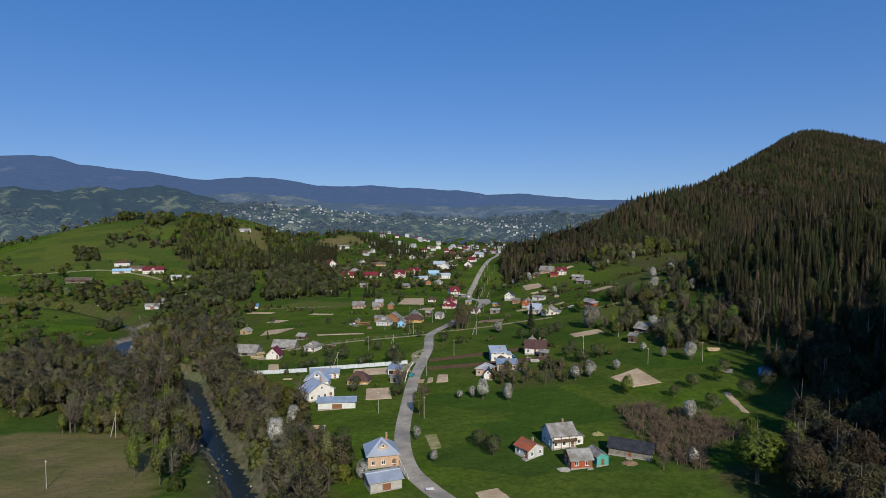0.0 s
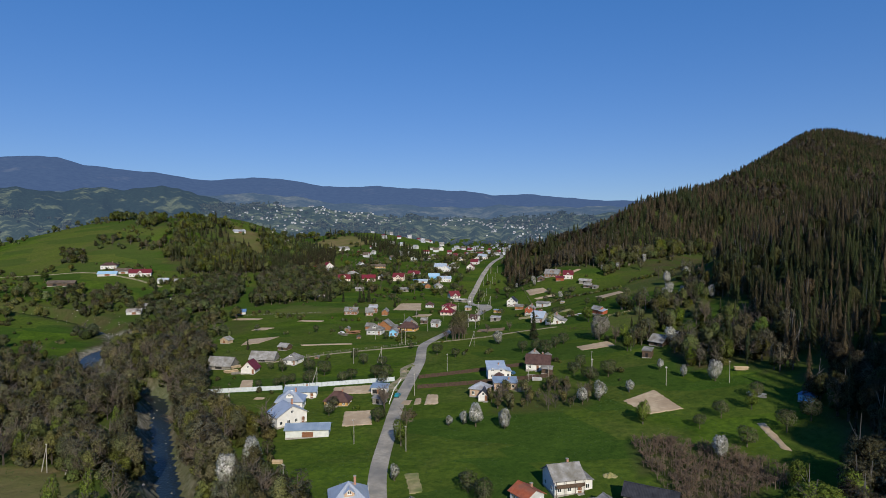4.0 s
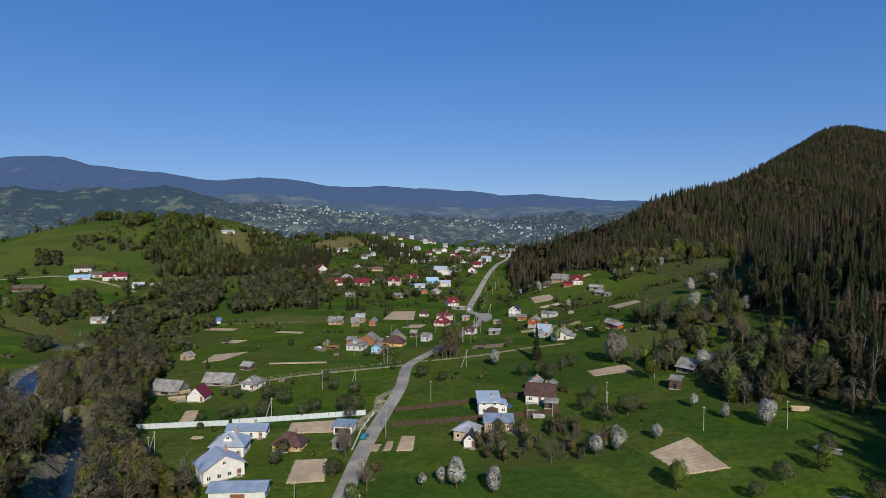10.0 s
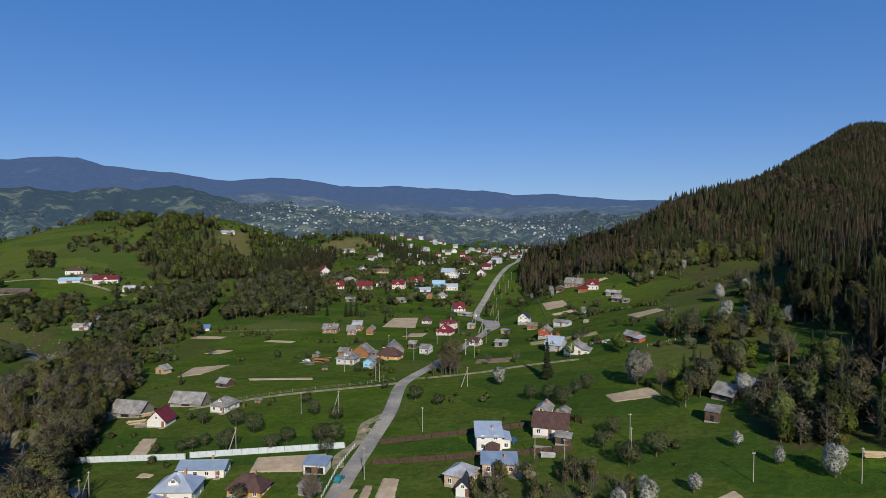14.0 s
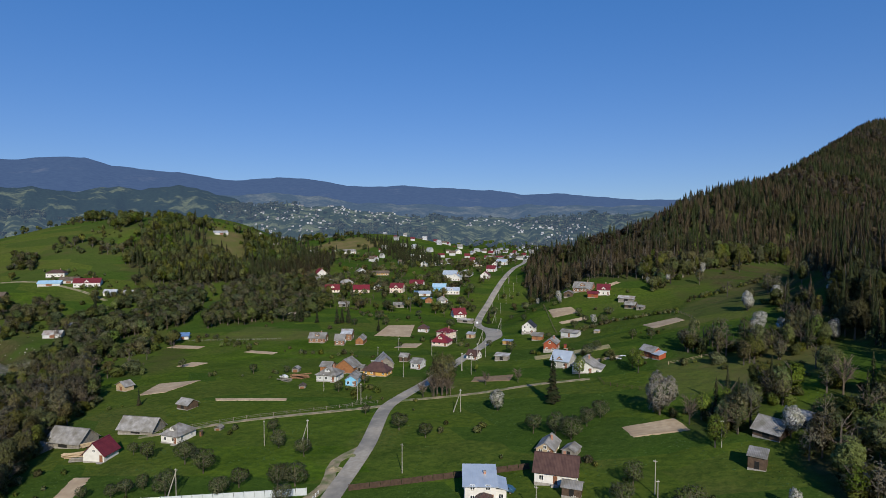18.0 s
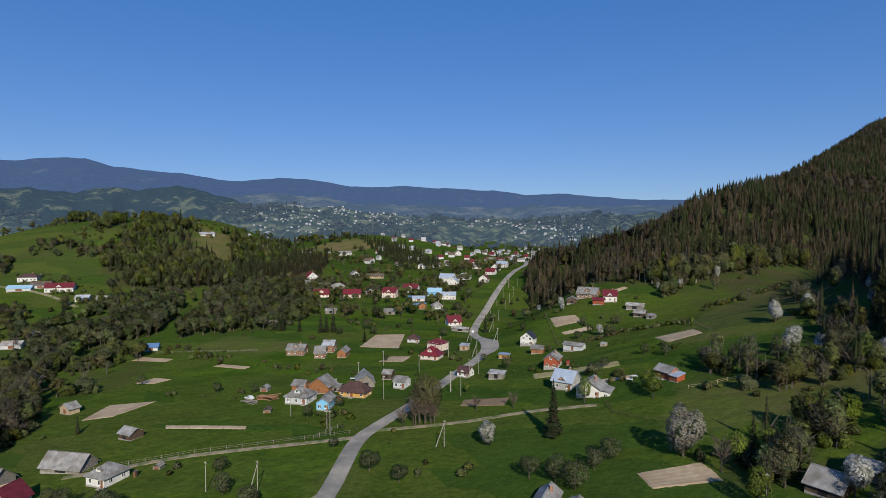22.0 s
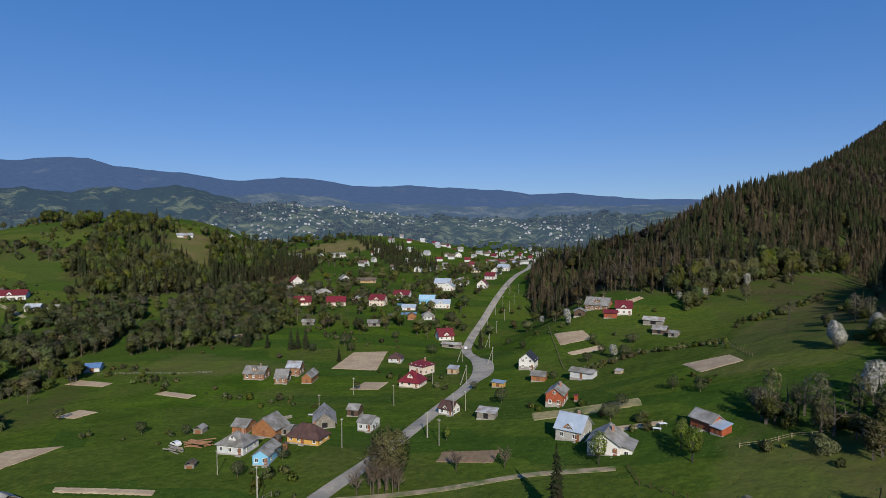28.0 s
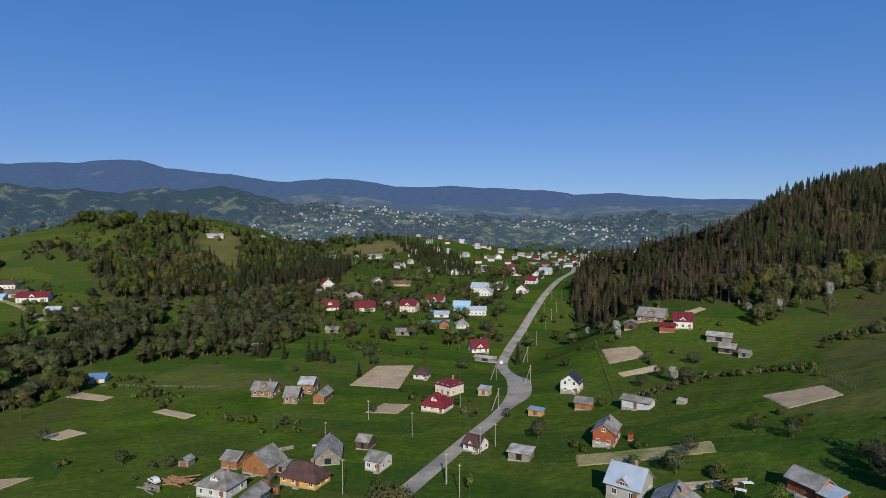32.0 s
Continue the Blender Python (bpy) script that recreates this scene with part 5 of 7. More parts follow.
woodland("edge_saplings", "spring", eb[1::2] + (2, -5, -1.0), 4, 8, "olive", "palebark", "yellow-green saplings along the forest edge", "trees", 0.1, 76, 1.2)
hd = np.concatenate([scatter(WOODS["hedge_hill"], 70, 27), scatter(WOODS["farm_hedge"], 60, 28), scatter(WOODS["wet_slope"], 8, 45)])
woodland("field_hedge", "bush", hd, 1.0, 2.6, "bush", "bark", "loose green hedge along the field boundary", "hedge", 0.08, 29)
# loose bushes and trees over the meadows west of the road and in the village
rng_m = np.random.default_rng(31)
mx, my = rng_m.uniform(-700, -60, 5000), rng_m.uniform(320, 1000, 5000)
clump = np.sin(mx * 0.031 + 2.0) * np.sin(my * 0.027 + mx * 0.01) + rng_m.normal(0, 0.35, 5000)
loose = (clump > np.where(mx < -300, 0.42, 0.66)) & ~inside(mx, my, WOODS["west_hill"]) & ~inside(mx, my, WOODS["hill_meadow"]) & ((mx < -230) | (my > 590)) & (np.abs(mx + 62) > 12)
spots = np.stack([mx, my, land(mx, my)], 1)[loose]
woodland("meadow_bushes", "bush", spots[::2], 2, 5, "bush", "bark", "loose bushes dotted over the western meadows", "bushes", 0.04, 46)
woodland("meadow_trees", "spring", spots[1::2], 5, 10, "bush", "bark", "loose budding trees over meadows and village gardens", "trees", 0.05, 47, 1.4)
mx, my = rng_m.uniform(-760, -300, 6000), rng_m.uniform(330, 760, 6000)
row = np.sin((mx * 0.3 + my * 0.95) * 0.075 + np.sin(mx * 0.012) * 2) + np.sin(mx * 0.03 + 1) * np.sin(my * 0.035) + rng_m.normal(0, 0.4, 6000)
spots = np.stack([mx, my, land(mx, my)], 1)[(row > 1.25) & (river_distance(mx, my) > 12) & ~(inside(mx, my, WOODS["hill_meadow"]) & (row < 1.55))]
woodland("hillside_shrubs", "bush", spots, 1.2, 4, "bush", "bark", "shrubs in lines over the western hill meadows", "bushes", 0.03, 66)
mx, my = rng_m.uniform(-1900, 600, 30000), rng_m.uniform(850, 2900, 30000)
rr = np.hypot(mx, my - 100)
clump = np.sin(mx * 0.011 + 1.3) + np.sin(my * 0.009 + mx * 0.004) + rng_m.normal(0, 0.7, 30000)
keep = (rr > 950) & (rr < 2750) & ~inside(mx, my, WOODS["east"]) & (clump > 0.75)
far_spots = np.stack([mx, my, far_land(mx, my)], 1)[keep][:4200]
rr = rr[keep][:4200]
woodland("middle_distance_firs", "fir", far_spots[rr < 1500][::2], 10, 17, "fir", "bark", "fir groves in the middle distance", "distant woods", 0.2, 32, 1.2)
woodland("middle_distance_groves", "spring", far_spots[rr < 1500][1::2], 6, 12, "bush", "bark", "broadleaf groves in the middle distance", "distant woods", 0.02, 33, 1.6)
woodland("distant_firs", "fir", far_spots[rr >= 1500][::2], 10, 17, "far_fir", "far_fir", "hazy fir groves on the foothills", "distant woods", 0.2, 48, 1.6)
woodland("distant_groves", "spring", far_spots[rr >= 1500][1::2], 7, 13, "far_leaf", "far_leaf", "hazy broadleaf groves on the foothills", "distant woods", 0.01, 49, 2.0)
kn = scatter([(-345, 1100), (-250, 1080), (-190, 1000), (-165, 900), (-205, 885), (-260, 985)], 330, 50)
woodland("knoll_firs", "fir", kn, 11, 18, "fir", "bark", "fir wood on the low knoll behind the village", "forest", 0.5, 51)


def grass_tufts(name, count, seed, span, size, mat, label):
    """Uneven tufts and weeds over the near meadows."""
    rng = np.random.default_rng(seed)
    x, y = rng.uniform(span[0], span[1], count), rng.uniform(span[2], span[3], count)
    lump = np.sin(x * 0.11 + 1) * np.sin(y * 0.09 + x * 0.05) + rng.normal(0, 0.5, count)
    keep = (lump > 0.1) & (river_distance(x, y) > 8)
    x, y = x[keep], y[keep]
    z = land(x, y)
    n = len(x)
    a, s = rng.uniform(0, 6.28, n), size * rng.uniform(0.5, 1.5, n)
    v = []
    for k in range(4):
        ang = a + k * 2.1 + rng.normal(0, 0.3, n)
        v.append(np.stack([x + s * np.cos(ang), y + s * np.sin(ang), z - 0.05], 1))
    v.append(np.stack([x + rng.normal(0, 0.1, n), y + rng.normal(0, 0.1, n), z + s * rng.uniform(0.2, 0.45, n)], 1))
    v = np.stack(v, 1).reshape(-1, 3)
    f = np.array([(0, 1, 4), (1, 2, 4), (2, 3, 4)])[None] + (np.arange(n) * 5)[:, None, None]
    tagged(new(name, fast_mesh(name, v, f.reshape(-1, 3), [MAT[mat]])), label, "grass", kind="stuff")


grass_tufts("meadow_grass", 60000, 71, (-190, 90, 130, 540), 0.34, "tuft", "tufts of taller dark grass over the meadow")


# ---- roads, fields, river ----
def ribbon(name, points, width, lift, mat, label, category, step=4.0, skirt=0.4, wide=None, parent=None):
    """A strip of paving draped over the land."""
    line = smooth_line(points, step)
    tan = np.gradient(line, axis=0)
    tan /= np.linalg.norm(tan, axis=1)[:, None]
    nor = np.stack([tan[:, 1], -tan[:, 0]], 1)
    half_l = np.full(len(line), width / 2)
    half_r = half_l.copy()
    if wide:
        for cx, cy, r, extra in wide:
            half_r += extra * np.exp(-(((line[:, 0] - cx) ** 2 + (line[:, 1] - cy) ** 2) / r**2) ** 2)
    cols = []
    for k, dz in ((-1.0, -skirt), (-1.0, 0.0), (-0.5, 0.03), (0.0, 0.05), (0.5, 0.03), (1.0, 0.0), (1.0, -skirt)):
        off = nor * (np.where(k < 0, half_l, half_r) * k)[:, None]
        p = line + off
        cols.append(np.column_stack([p, land(p[:, 0], p[:, 1]) + lift + dz]))
    v = np.stack(cols, 1).reshape(-1, 3)
    me = fast_mesh(name, v, grid_faces(7, len(line)), [MAT[mat]], smooth=False)
    ob = new(name, me)
    return tagged(ob, label, category, kind="structure")


ROAD = [(30, -400), (22, -200), (10, -60), (2, 40), (-4, 100), (-12, 132), (-20, 144), (-28, 153), (-36, 165), (-43, 188), (-48, 220), (-52, 250), (-54, 280), (-56, 308), (-61, 340), (-59, 356), (-54, 376), (-50, 400), (-46, 428), (-42.5, 452), (-42, 478), (-48, 508), (-59, 540), (-63, 576), (-64, 618), (-64, 690), (-60, 800), (-56, 900), (-70, 1000), (-120, 1100)]
ROAD_LINE = smooth_line(ROAD, 3.0)
ribbon("road", ROAD, 5.2, 0.16, "asphalt", "worn grey asphalt village road winding through meadows", "road", 3.0, wide=[(-42, 488, 20, 4.5)])
ribbon("dirt_track", [(-62, 350), (-43, 355), (-30, 359), (-10, 366), (11, 367)], 2.4, 0.1, "dirt", "pale dirt track leading off the road uphill", "track")
ribbon("dirt_track", [(-61, 345), (-83, 336), (-109, 325), (-126, 314), (-136, 308)], 2.4, 0.1, "dirt", "pale dirt track beside a post fence", "track")
ribbon("dirt_track", [(-57, 262), (-60, 270), (-58, 282), (-61, 296), (-57, 306)], 3.2, 0.07, "dirt", "bare earth verge beside the road", "track")
ribbon("dirt_track", [(-560, 545), (-494, 549), (-450, 556), (-392, 545), (-350, 530)], 3.0, 0.12, "dirt", "pale dirt track crossing the western meadow", "track")
river_pts = [p for p in RIVER if p[0] > -300]
line = smooth_line(river_pts, 6.0)
tan = np.gradient(line, axis=0)
tan /= np.linalg.norm(tan, axis=1)[:, None]
nor = np.stack([tan[:, 1], -tan[:, 0]], 1)
rv = np.stack([np.column_stack([line + nor * k, np.full(len(line), -13.4)]) for k in (-5.2, 0, 5.2)], 1).reshape(-1, 3)
tagged(new("water", fast_mesh("water", rv, grid_faces(3, len(line)), [MAT["water"]], smooth=True)), "dark shallow river rippling over stones", "river", kind="structure")


def stones(name, count, seed):
    """Boulders and cobbles on the gravel banks."""
    rng = np.random.default_rng(seed)
    base = np.array([(1, 0, 0), (-1, 0, 0), (0, 1, 0), (0, -1, 0), (0, 0, 1), (0, 0, -1)], float)
    tri = np.array([(0, 2, 4), (2, 1, 4), (1, 3, 4), (3, 0, 4), (2, 0, 5), (1, 2, 5), (3, 1, 5), (0, 3, 5)])
    i = rng.integers(2, len(RIVER_LINE) - 20, count)
    x = RIVER_LINE[i, 0] + rng.normal(0, 7, count)
    y = RIVER_LINE[i, 1] + rng.normal(0, 7, count)
    z = np.maximum(land(x, y), -13.5)
    s = rng.uniform(0.12, 0.5, count) + 0.4 * rng.uniform(0, 1, count) ** 6
    v = base[None] * (s[:, None] * rng.uniform(0.7, 1.3, (count, 3)))[:, None, :] * (1, 1, 0.6) + np.stack([x, y, z], 1)[:, None]
    f = tri[None] + (np.arange(count) * 6)[:, None, None]
    tagged(new(name, fast_mesh(name, v.reshape(-1, 3), f.reshape(-1, 3), [MAT["gravel"]])), "pale boulders and cobbles along the river", "stones", kind="stuff")


stones("river_stones", 1400, 41)


PLOTS = []


def field(kind, a, b, c, d):
    """A tilled plot between four corners, with furrows as real ridges."""
    PLOTS.append([a, b, c, d])
    p = [np.array(q, float) for q in (a, b, c, d)]
    lu = max(np.linalg.norm(p[1] - p[0]), np.linalg.norm(p[2] - p[3]))
    lv = max(np.linalg.norm(p[3] - p[0]), np.linalg.norm(p[2] - p[1]))
    nu, nv = int(np.clip(lu / 0.8, 6, 90)), int(np.clip(lv / 0.8, 6, 90))
    u, v = np.meshgrid(np.linspace(0, 1, nu), np.linspace(0, 1, nv))
    u, v = u[..., None], v[..., None]
    q = p[0] * (1 - u) * (1 - v) + p[1] * u * (1 - v) + p[2] * u * v + p[3] * (1 - u) * v
    rng = np.random.default_rng(nu * 100 + nv)
    rim = (u[..., 0] == 0) | (u[..., 0] == 1) | (v[..., 0] == 0) | (v[..., 0] == 1)
    q = q + rng.normal(0, 0.22, q.shape) * rim[..., None]
    furrow = 0.035 * (np.arange(nv)[:, None] % 2) + rng.normal(0, 0.018, (nv, nu))
    z = land(q[..., 0], q[..., 1]) + np.where(rim, -0.15, 0.17 + furrow)
    me = fast_mesh("tilled_field", np.dstack([q, z]).reshape(-1, 3), grid_faces(nu, nv), [MAT[{"soil": "soil", "dark": "darksoil", "straw": "straw"}[kind]]])
    words = {"soil": "freshly tilled brown garden plot in the meadow", "dark": "dark brown tilled plot with dry stalks", "straw": "plot of pale dry stubble in the grass"}
    tagged(new("tilled_field", me), words[kind], "field", "tilled plots", kind="structure")


# ---- poles and fences ----
def poles(kind, spots):
    for x, y, h in spots:
        root = new("utility_pole")
        root.matrix_basis = pose(x, y, ground_at(x, y), 0, 0, (x * 37 + y * 11) % 40 - 20)
        tagged(root, "tall pale utility pole with a short crossarm standing in grass" if kind == "single" else "pale utility pole braced by a leaning strut", "utility pole", "utility poles")
        bm = bmesh.new()
        bmesh.ops.create_cone(bm, cap_ends=True, segments=7, radius1=0.12, radius2=0.08, depth=h + 0.6, matrix=Matrix.Translation((0, 0, (h - 0.6) / 2)))
        part("shaft", bm, "pole", root)
        bm = bmesh.new()
        box(bm, -0.42, -0.05, h - 0.5, 0.42, 0.05, h - 0.4)
        arm = part("crossarm", bm, "post", root)
        for a in (-0.36, -0.12, 0.12, 0.36):
            bm = bmesh.new()
            bmesh.ops.create_cone(bm, cap_ends=True, segments=6, radius1=0.05, radius2=0.04, depth=0.18, matrix=Matrix.Translation((a, 0, h - 0.33)))
            part("insulator", bm, "frame", arm)
        if kind == "braced":
            bm = bmesh.new()
            bmesh.ops.create_cone(bm, cap_ends=True, segments=7, radius1=0.15, radius2=0.1, depth=h * 1.02, matrix=pose(-h * 0.16, 0, h * 0.42, 0, 19, 0))
            part("strut", bm, "pole", root)


def fence_line(name, points, panel, height, mat, post_mat, label, solid=True, gap=0.0):
    """A fence of posts and panels following the ground."""
    root = new(name)
    root.matrix_basis = pose(points[0][0], points[0][1], ground_at(*points[0]))
    tagged(root, label, "fence")
    inv = root.matrix_basis.inverted()
    pts = np.array(points, float)
    spots = [pts[0]]
    for a, b in zip(pts, pts[1:]):
        n = max(1, int(np.linalg.norm(b - a) / panel))
        spots += [a + (b - a) * k / n for k in range(1, n + 1)]
    for i, q in enumerate(spots):
        z = ground_at(*q)
        bm = bmesh.new()
        nx = spots[min(i + 1, len(spots) - 1)] - spots[max(i - 1, 0)]
        turn = math.degrees(math.atan2(nx[1], nx[0]))
        box(bm, -0.07, -0.07, -0.4, 0.07, 0.07, height + 0.1, inv @ pose(q[0], q[1], z, 0, 0, turn))
        part("post", bm, post_mat, root)
        if i + 1 < len(spots):
            r = spots[i + 1]
            z2 = ground_at(*r)
            ln = np.linalg.norm(r - q)
            pitch_deg = math.degrees(math.atan2(z2 - z, ln))
            m = inv @ pose(q[0], q[1], z, 0, 0, math.degrees(math.atan2(r[1] - q[1], r[0] - q[0]))) @ pose(0, 0, 0, 0, -pitch_deg, 0)
            bm = bmesh.new()
            if solid:
                box(bm, 0.09, -0.035, 0.04 + gap, ln - 0.09, 0.035, height, m)
                part("panel", bm, mat, root)
            else:
                for k in (0.45, 0.9):
                    box(bm, 0, -0.025, height * k - 0.02, ln, 0.025, height * k + 0.02, m)
                part("rail", bm, mat, root)
    return root


fence_line("long_fence", [(-140, 259.8), (-106.9, 264.4)], 2.5, 1.9, "fencewhite", "fencewhite", "long pale blue-white panel fence across the meadow")
fence_line("long_fence", [(-106, 265.4), (-60.5, 276)], 2.5, 1.9, "fencewhite", "fencewhite", "long pale blue-white panel fence ending at the road")
fence_line("board_fence", [(-50.5, 279.2), (-25, 287.5), (-6, 292.4)], 2.5, 1.6, "fencedark", "fencedark", "dark brown board fence round a green yard")
fence_line("board_fence", [(-48, 264.9), (-20, 269.8), (7, 273)], 2.5, 1.6, "fencedark", "fencedark", "dark brown board fence along a garden")
fence_line("white_balustrade", [(-54.8, 245), (-57.3, 262), (-57.8, 277)], 1.6, 0.9, "fencewhite", "frame", "low white concrete balustrade beside the road", False)
fence_line("post_fence", [(-134, 310.5), (-108, 327.5), (-87, 337), (-66, 347.5)], 4.0, 1.2, "post", "post", "thin wooden post fence beside the dirt track", False)
fence_line("post_fence", [(-72, 352), (-76, 342)], 2.5, 1.2, "post", "post", "short wooden post fence near the bare trees", False)
fence_line("pasture_fence", [(-15, 550), (-12, 526), (-3.8, 471)], 3.0, 1.2, "bark", "bark", "dark weathered pasture fence running down the slope", False)
fence_line("pasture_fence", [(1, 468.5), (27, 486), (55, 480), (57, 471)], 3.5, 1.2, "post", "post", "weathered pole fence along the upper meadow", False)
fence_line("pole_fence", [(39.5, 371.9), (45.1, 372.2), (51.3, 374.2), (59.6, 373.4)], 3.0, 1.1, "lightwood", "lightwood", "pale pole fence beside the red barn's wood", False)
fence_line("garden_fence", [(13.9, 366.3), (15.6, 357.6), (22.0, 351.9), (29.3, 346.0)], 2.5, 1.3, "fencedark", "fencedark", "dark pole fence below the white house", False)
fence_line("field_fence", [(-227.7, 460.5), (-204.0, 463.1), (-184.5, 463.9), (-168.1, 466.5)], 4.0, 0.9, "paletin", "post", "low pale fence along the foot of the dry bank", False)
fence_line("pasture_fence", [(58.0, 485.2), (59.1, 461.5), (60.3, 442.8)], 3.0, 1.2, "bark", "bark", "dark weathered fence between terraced meadows", False)
fence_line("road_rail", [(-34, 156.5), (-40.2, 170), (-43.5, 180)], 1.8, 0.8, "fencewhite", "frame", "low pale railing between the brick house and the road", False)
fence_line("blue_fence", [(-136, 655), (-118, 648), (-112, 625), (-130, 615)], 3.0, 1.6, "bluepaint", "bluepaint", "bright blue metal fence round a village yard")


# ---- tilled plots, poles and single trees ----
plant('blossom', [(-19.2, 222.7, 8), (-9.5, 220.8, 7), (-28.4, 223.6, 4), (-23.5, 225, 5), (16.5, 239.6, 6.5), (22.5, 242.2, 7.5), (33.5, 248.3, 5), (63.7, 252.5, 8.5), (47.8, 268.9, 5), (54.4, 259.2, 5), (-20.2, 338.5, 8), (57.8, 301.6, 9), (82.5, 387.6, 7), (118.2, 435.1, 8), (111.5, 420.4, 6), (83.7, 436.9, 7), (98.3, 443.5, 7), (93.4, 369.4, 8), (73.2, 386.7, 8), (86.9, 582.2, 7), (54.5, 562.3, 5), (-81.4, 174.1, 11), (-80.3, 186.8, 10), (49.8, 196, 8), (-3.8, 540.3, 6), (-20.9, 589.9, 6), (-5.1, 550.6, 7), (16.2, 483.9, 6), (-37.2, 184.1, 5), (-28.9, 168.2, 4)])
plant('blossom', [(44, 169.8, 5), (82.6, 433, 8), (95.7, 438, 8), (93, 581.3, 8), (67.1, 561, 7), (76, 392.5, 9), (83.5, 438.6, 9), (-46.9, 154.5, 6)])
plant('pale', [(30, 324.2, 13)])
plant('fir', [(-2, 343, 17), (-177.8, 513.9, 14), (-166, 513.4, 10), (-150.7, 511.4, 13), (-148.1, 514.3, 12), (-143.9, 515.3, 14), (-197.6, 351.7, 9), (-162.9, 340.4, 7), (-51.5, 529.4, 14), (-340.9, 509.5, 13), (66.4, 143, 14), (71.7, 380.4, 9), (-181.8, 515.7, 12), (-52.5, 546.2, 12), (-115.9, 495.7, 8)])
plant('bare', [(-50.5, 354.8, 7), (-54.9, 238.9, 9), (-56.6, 243.7, 9), (-16.2, 370.6, 6), (36.6, 315.1, 9), (78.5, 324.9, 12), (-46.6, 355.7, 10), (35.6, 166.6, 6), (-42.3, 220.5, 8), (-55.1, 356.5, 9), (-28.7, 369.5, 6)])
plant('alder', [(-44, 358.2, 18), (-46, 359, 15), (-42, 359.2, 16)], 0.95)
plant('bare', [(-41.8, 356.4, 9), (-43.4, 355.8, 8), (-45.5, 356.2, 9), (-47.3, 356, 8), (-40.4, 357, 8), (-57.5, 353.2, 9), (-58.8, 353.6, 8), (-56, 353, 9)], 0.75)
plant('willow', [(57, 158.6, 16)], 1.6)
plant('willow', [(-167, 184.5, 9), (-158.9, 187, 11), (-156.5, 199.6, 12), (-117, 154.8, 12), (-106.1, 154, 14), (-196.7, 231.4, 12), (-205.9, 231, 11), (-146, 214, 11), (-113, 150, 10)], 0.55)
plant('willow', [(39.9, 299.5, 9), (40.3, 317.9, 9), (46.4, 316.9, 9), (28.2, 366.9, 9), (7.1, 369.7, 9), (34.1, 225.1, 6), (-41.1, 207.2, 9), (33.8, 221.1, 8), (97.1, 642.4, 11), (83.4, 625.3, 9), (65, 619.9, 10), (67.5, 226.9, 7), (26.9, 374.9, 8), (-36.3, 391.2, 5), (62.5, 179.5, 9), (68.6, 166.4, 12)])
plant('orchard', [(-119.4, 291.6, 5), (-105.4, 289.9, 6), (-96, 285, 6), (-97.4, 271.2, 6), (-106.7, 274.4, 4), (-111.5, 268.6, 3.5), (-119.5, 267.3, 3.5), (-108.7, 270.6, 4), (-82.7, 272, 5), (-69.7, 278.3, 6), (-65.8, 280.4, 6), (-83, 303.9, 5), (-72, 298.3, 5), (-49.7, 320.6, 5), (-55, 315.1, 3.5), (-66.4, 335.2, 3), (-6.7, 316.6, 5), (-0.3, 313.9, 6), (4.3, 310.3, 6), (8.9, 320, 5), (13, 325.6, 5), (18.4, 281.9, 5), (28.1, 266.8, 6), (15.3, 271.9, 5), (20.9, 262.5, 6), (-11.7, 174.1, 6), (-16.4, 179.4, 5), (-64, 269.9, 5), (-80.7, 278.2, 4.5), (-126.9, 294.9, 3.5)])
plant('orchard', [(-87.1, 360.8, 4), (-80.6, 373.4, 3.5), (-24.7, 427.2, 5), (11.2, 398.6, 5), (15.1, 410.5, 4), (11.7, 491.5, 4), (20.8, 483.4, 5), (5.5, 481.2, 4), (24.7, 504.4, 4), (-25.5, 512.8, 4), (-70.9, 589.7, 5), (-90.8, 594.5, 5), (-83.1, 611.1, 6), (-75.2, 526.1, 5), (-37, 549.2, 3), (-126.3, 527.7, 6), (-87.7, 448.9, 3), (-104.6, 553, 4), (48.1, 395.6, 5), (38.4, 413.4, 4), (-38.3, 449.5, 3), (26.7, 504.8, 4), (8.3, 511.1, 4), (31.2, 420.1, 4), (-7.8, 458.1, 3), (49.5, 216.4, 4), (57.3, 222.6, 5), (71.8, 235, 5), (58.8, 203.9, 5), (71.5, 210.4, 6)])
plant('orchard', [(79.8, 215.2, 6), (-117.7, 515.5, 5), (-137.7, 510.4, 4), (-124.5, 389.7, 3), (-39.5, 314.6, 4), (-91.2, 315.6, 4), (-51.4, 266.2, 4), (-74.3, 233.1, 5), (-54.1, 227.5, 5), (-75.6, 241.4, 4), (-188.3, 401.5, 4), (-140.9, 388.4, 4), (-233.7, 431.6, 4)])
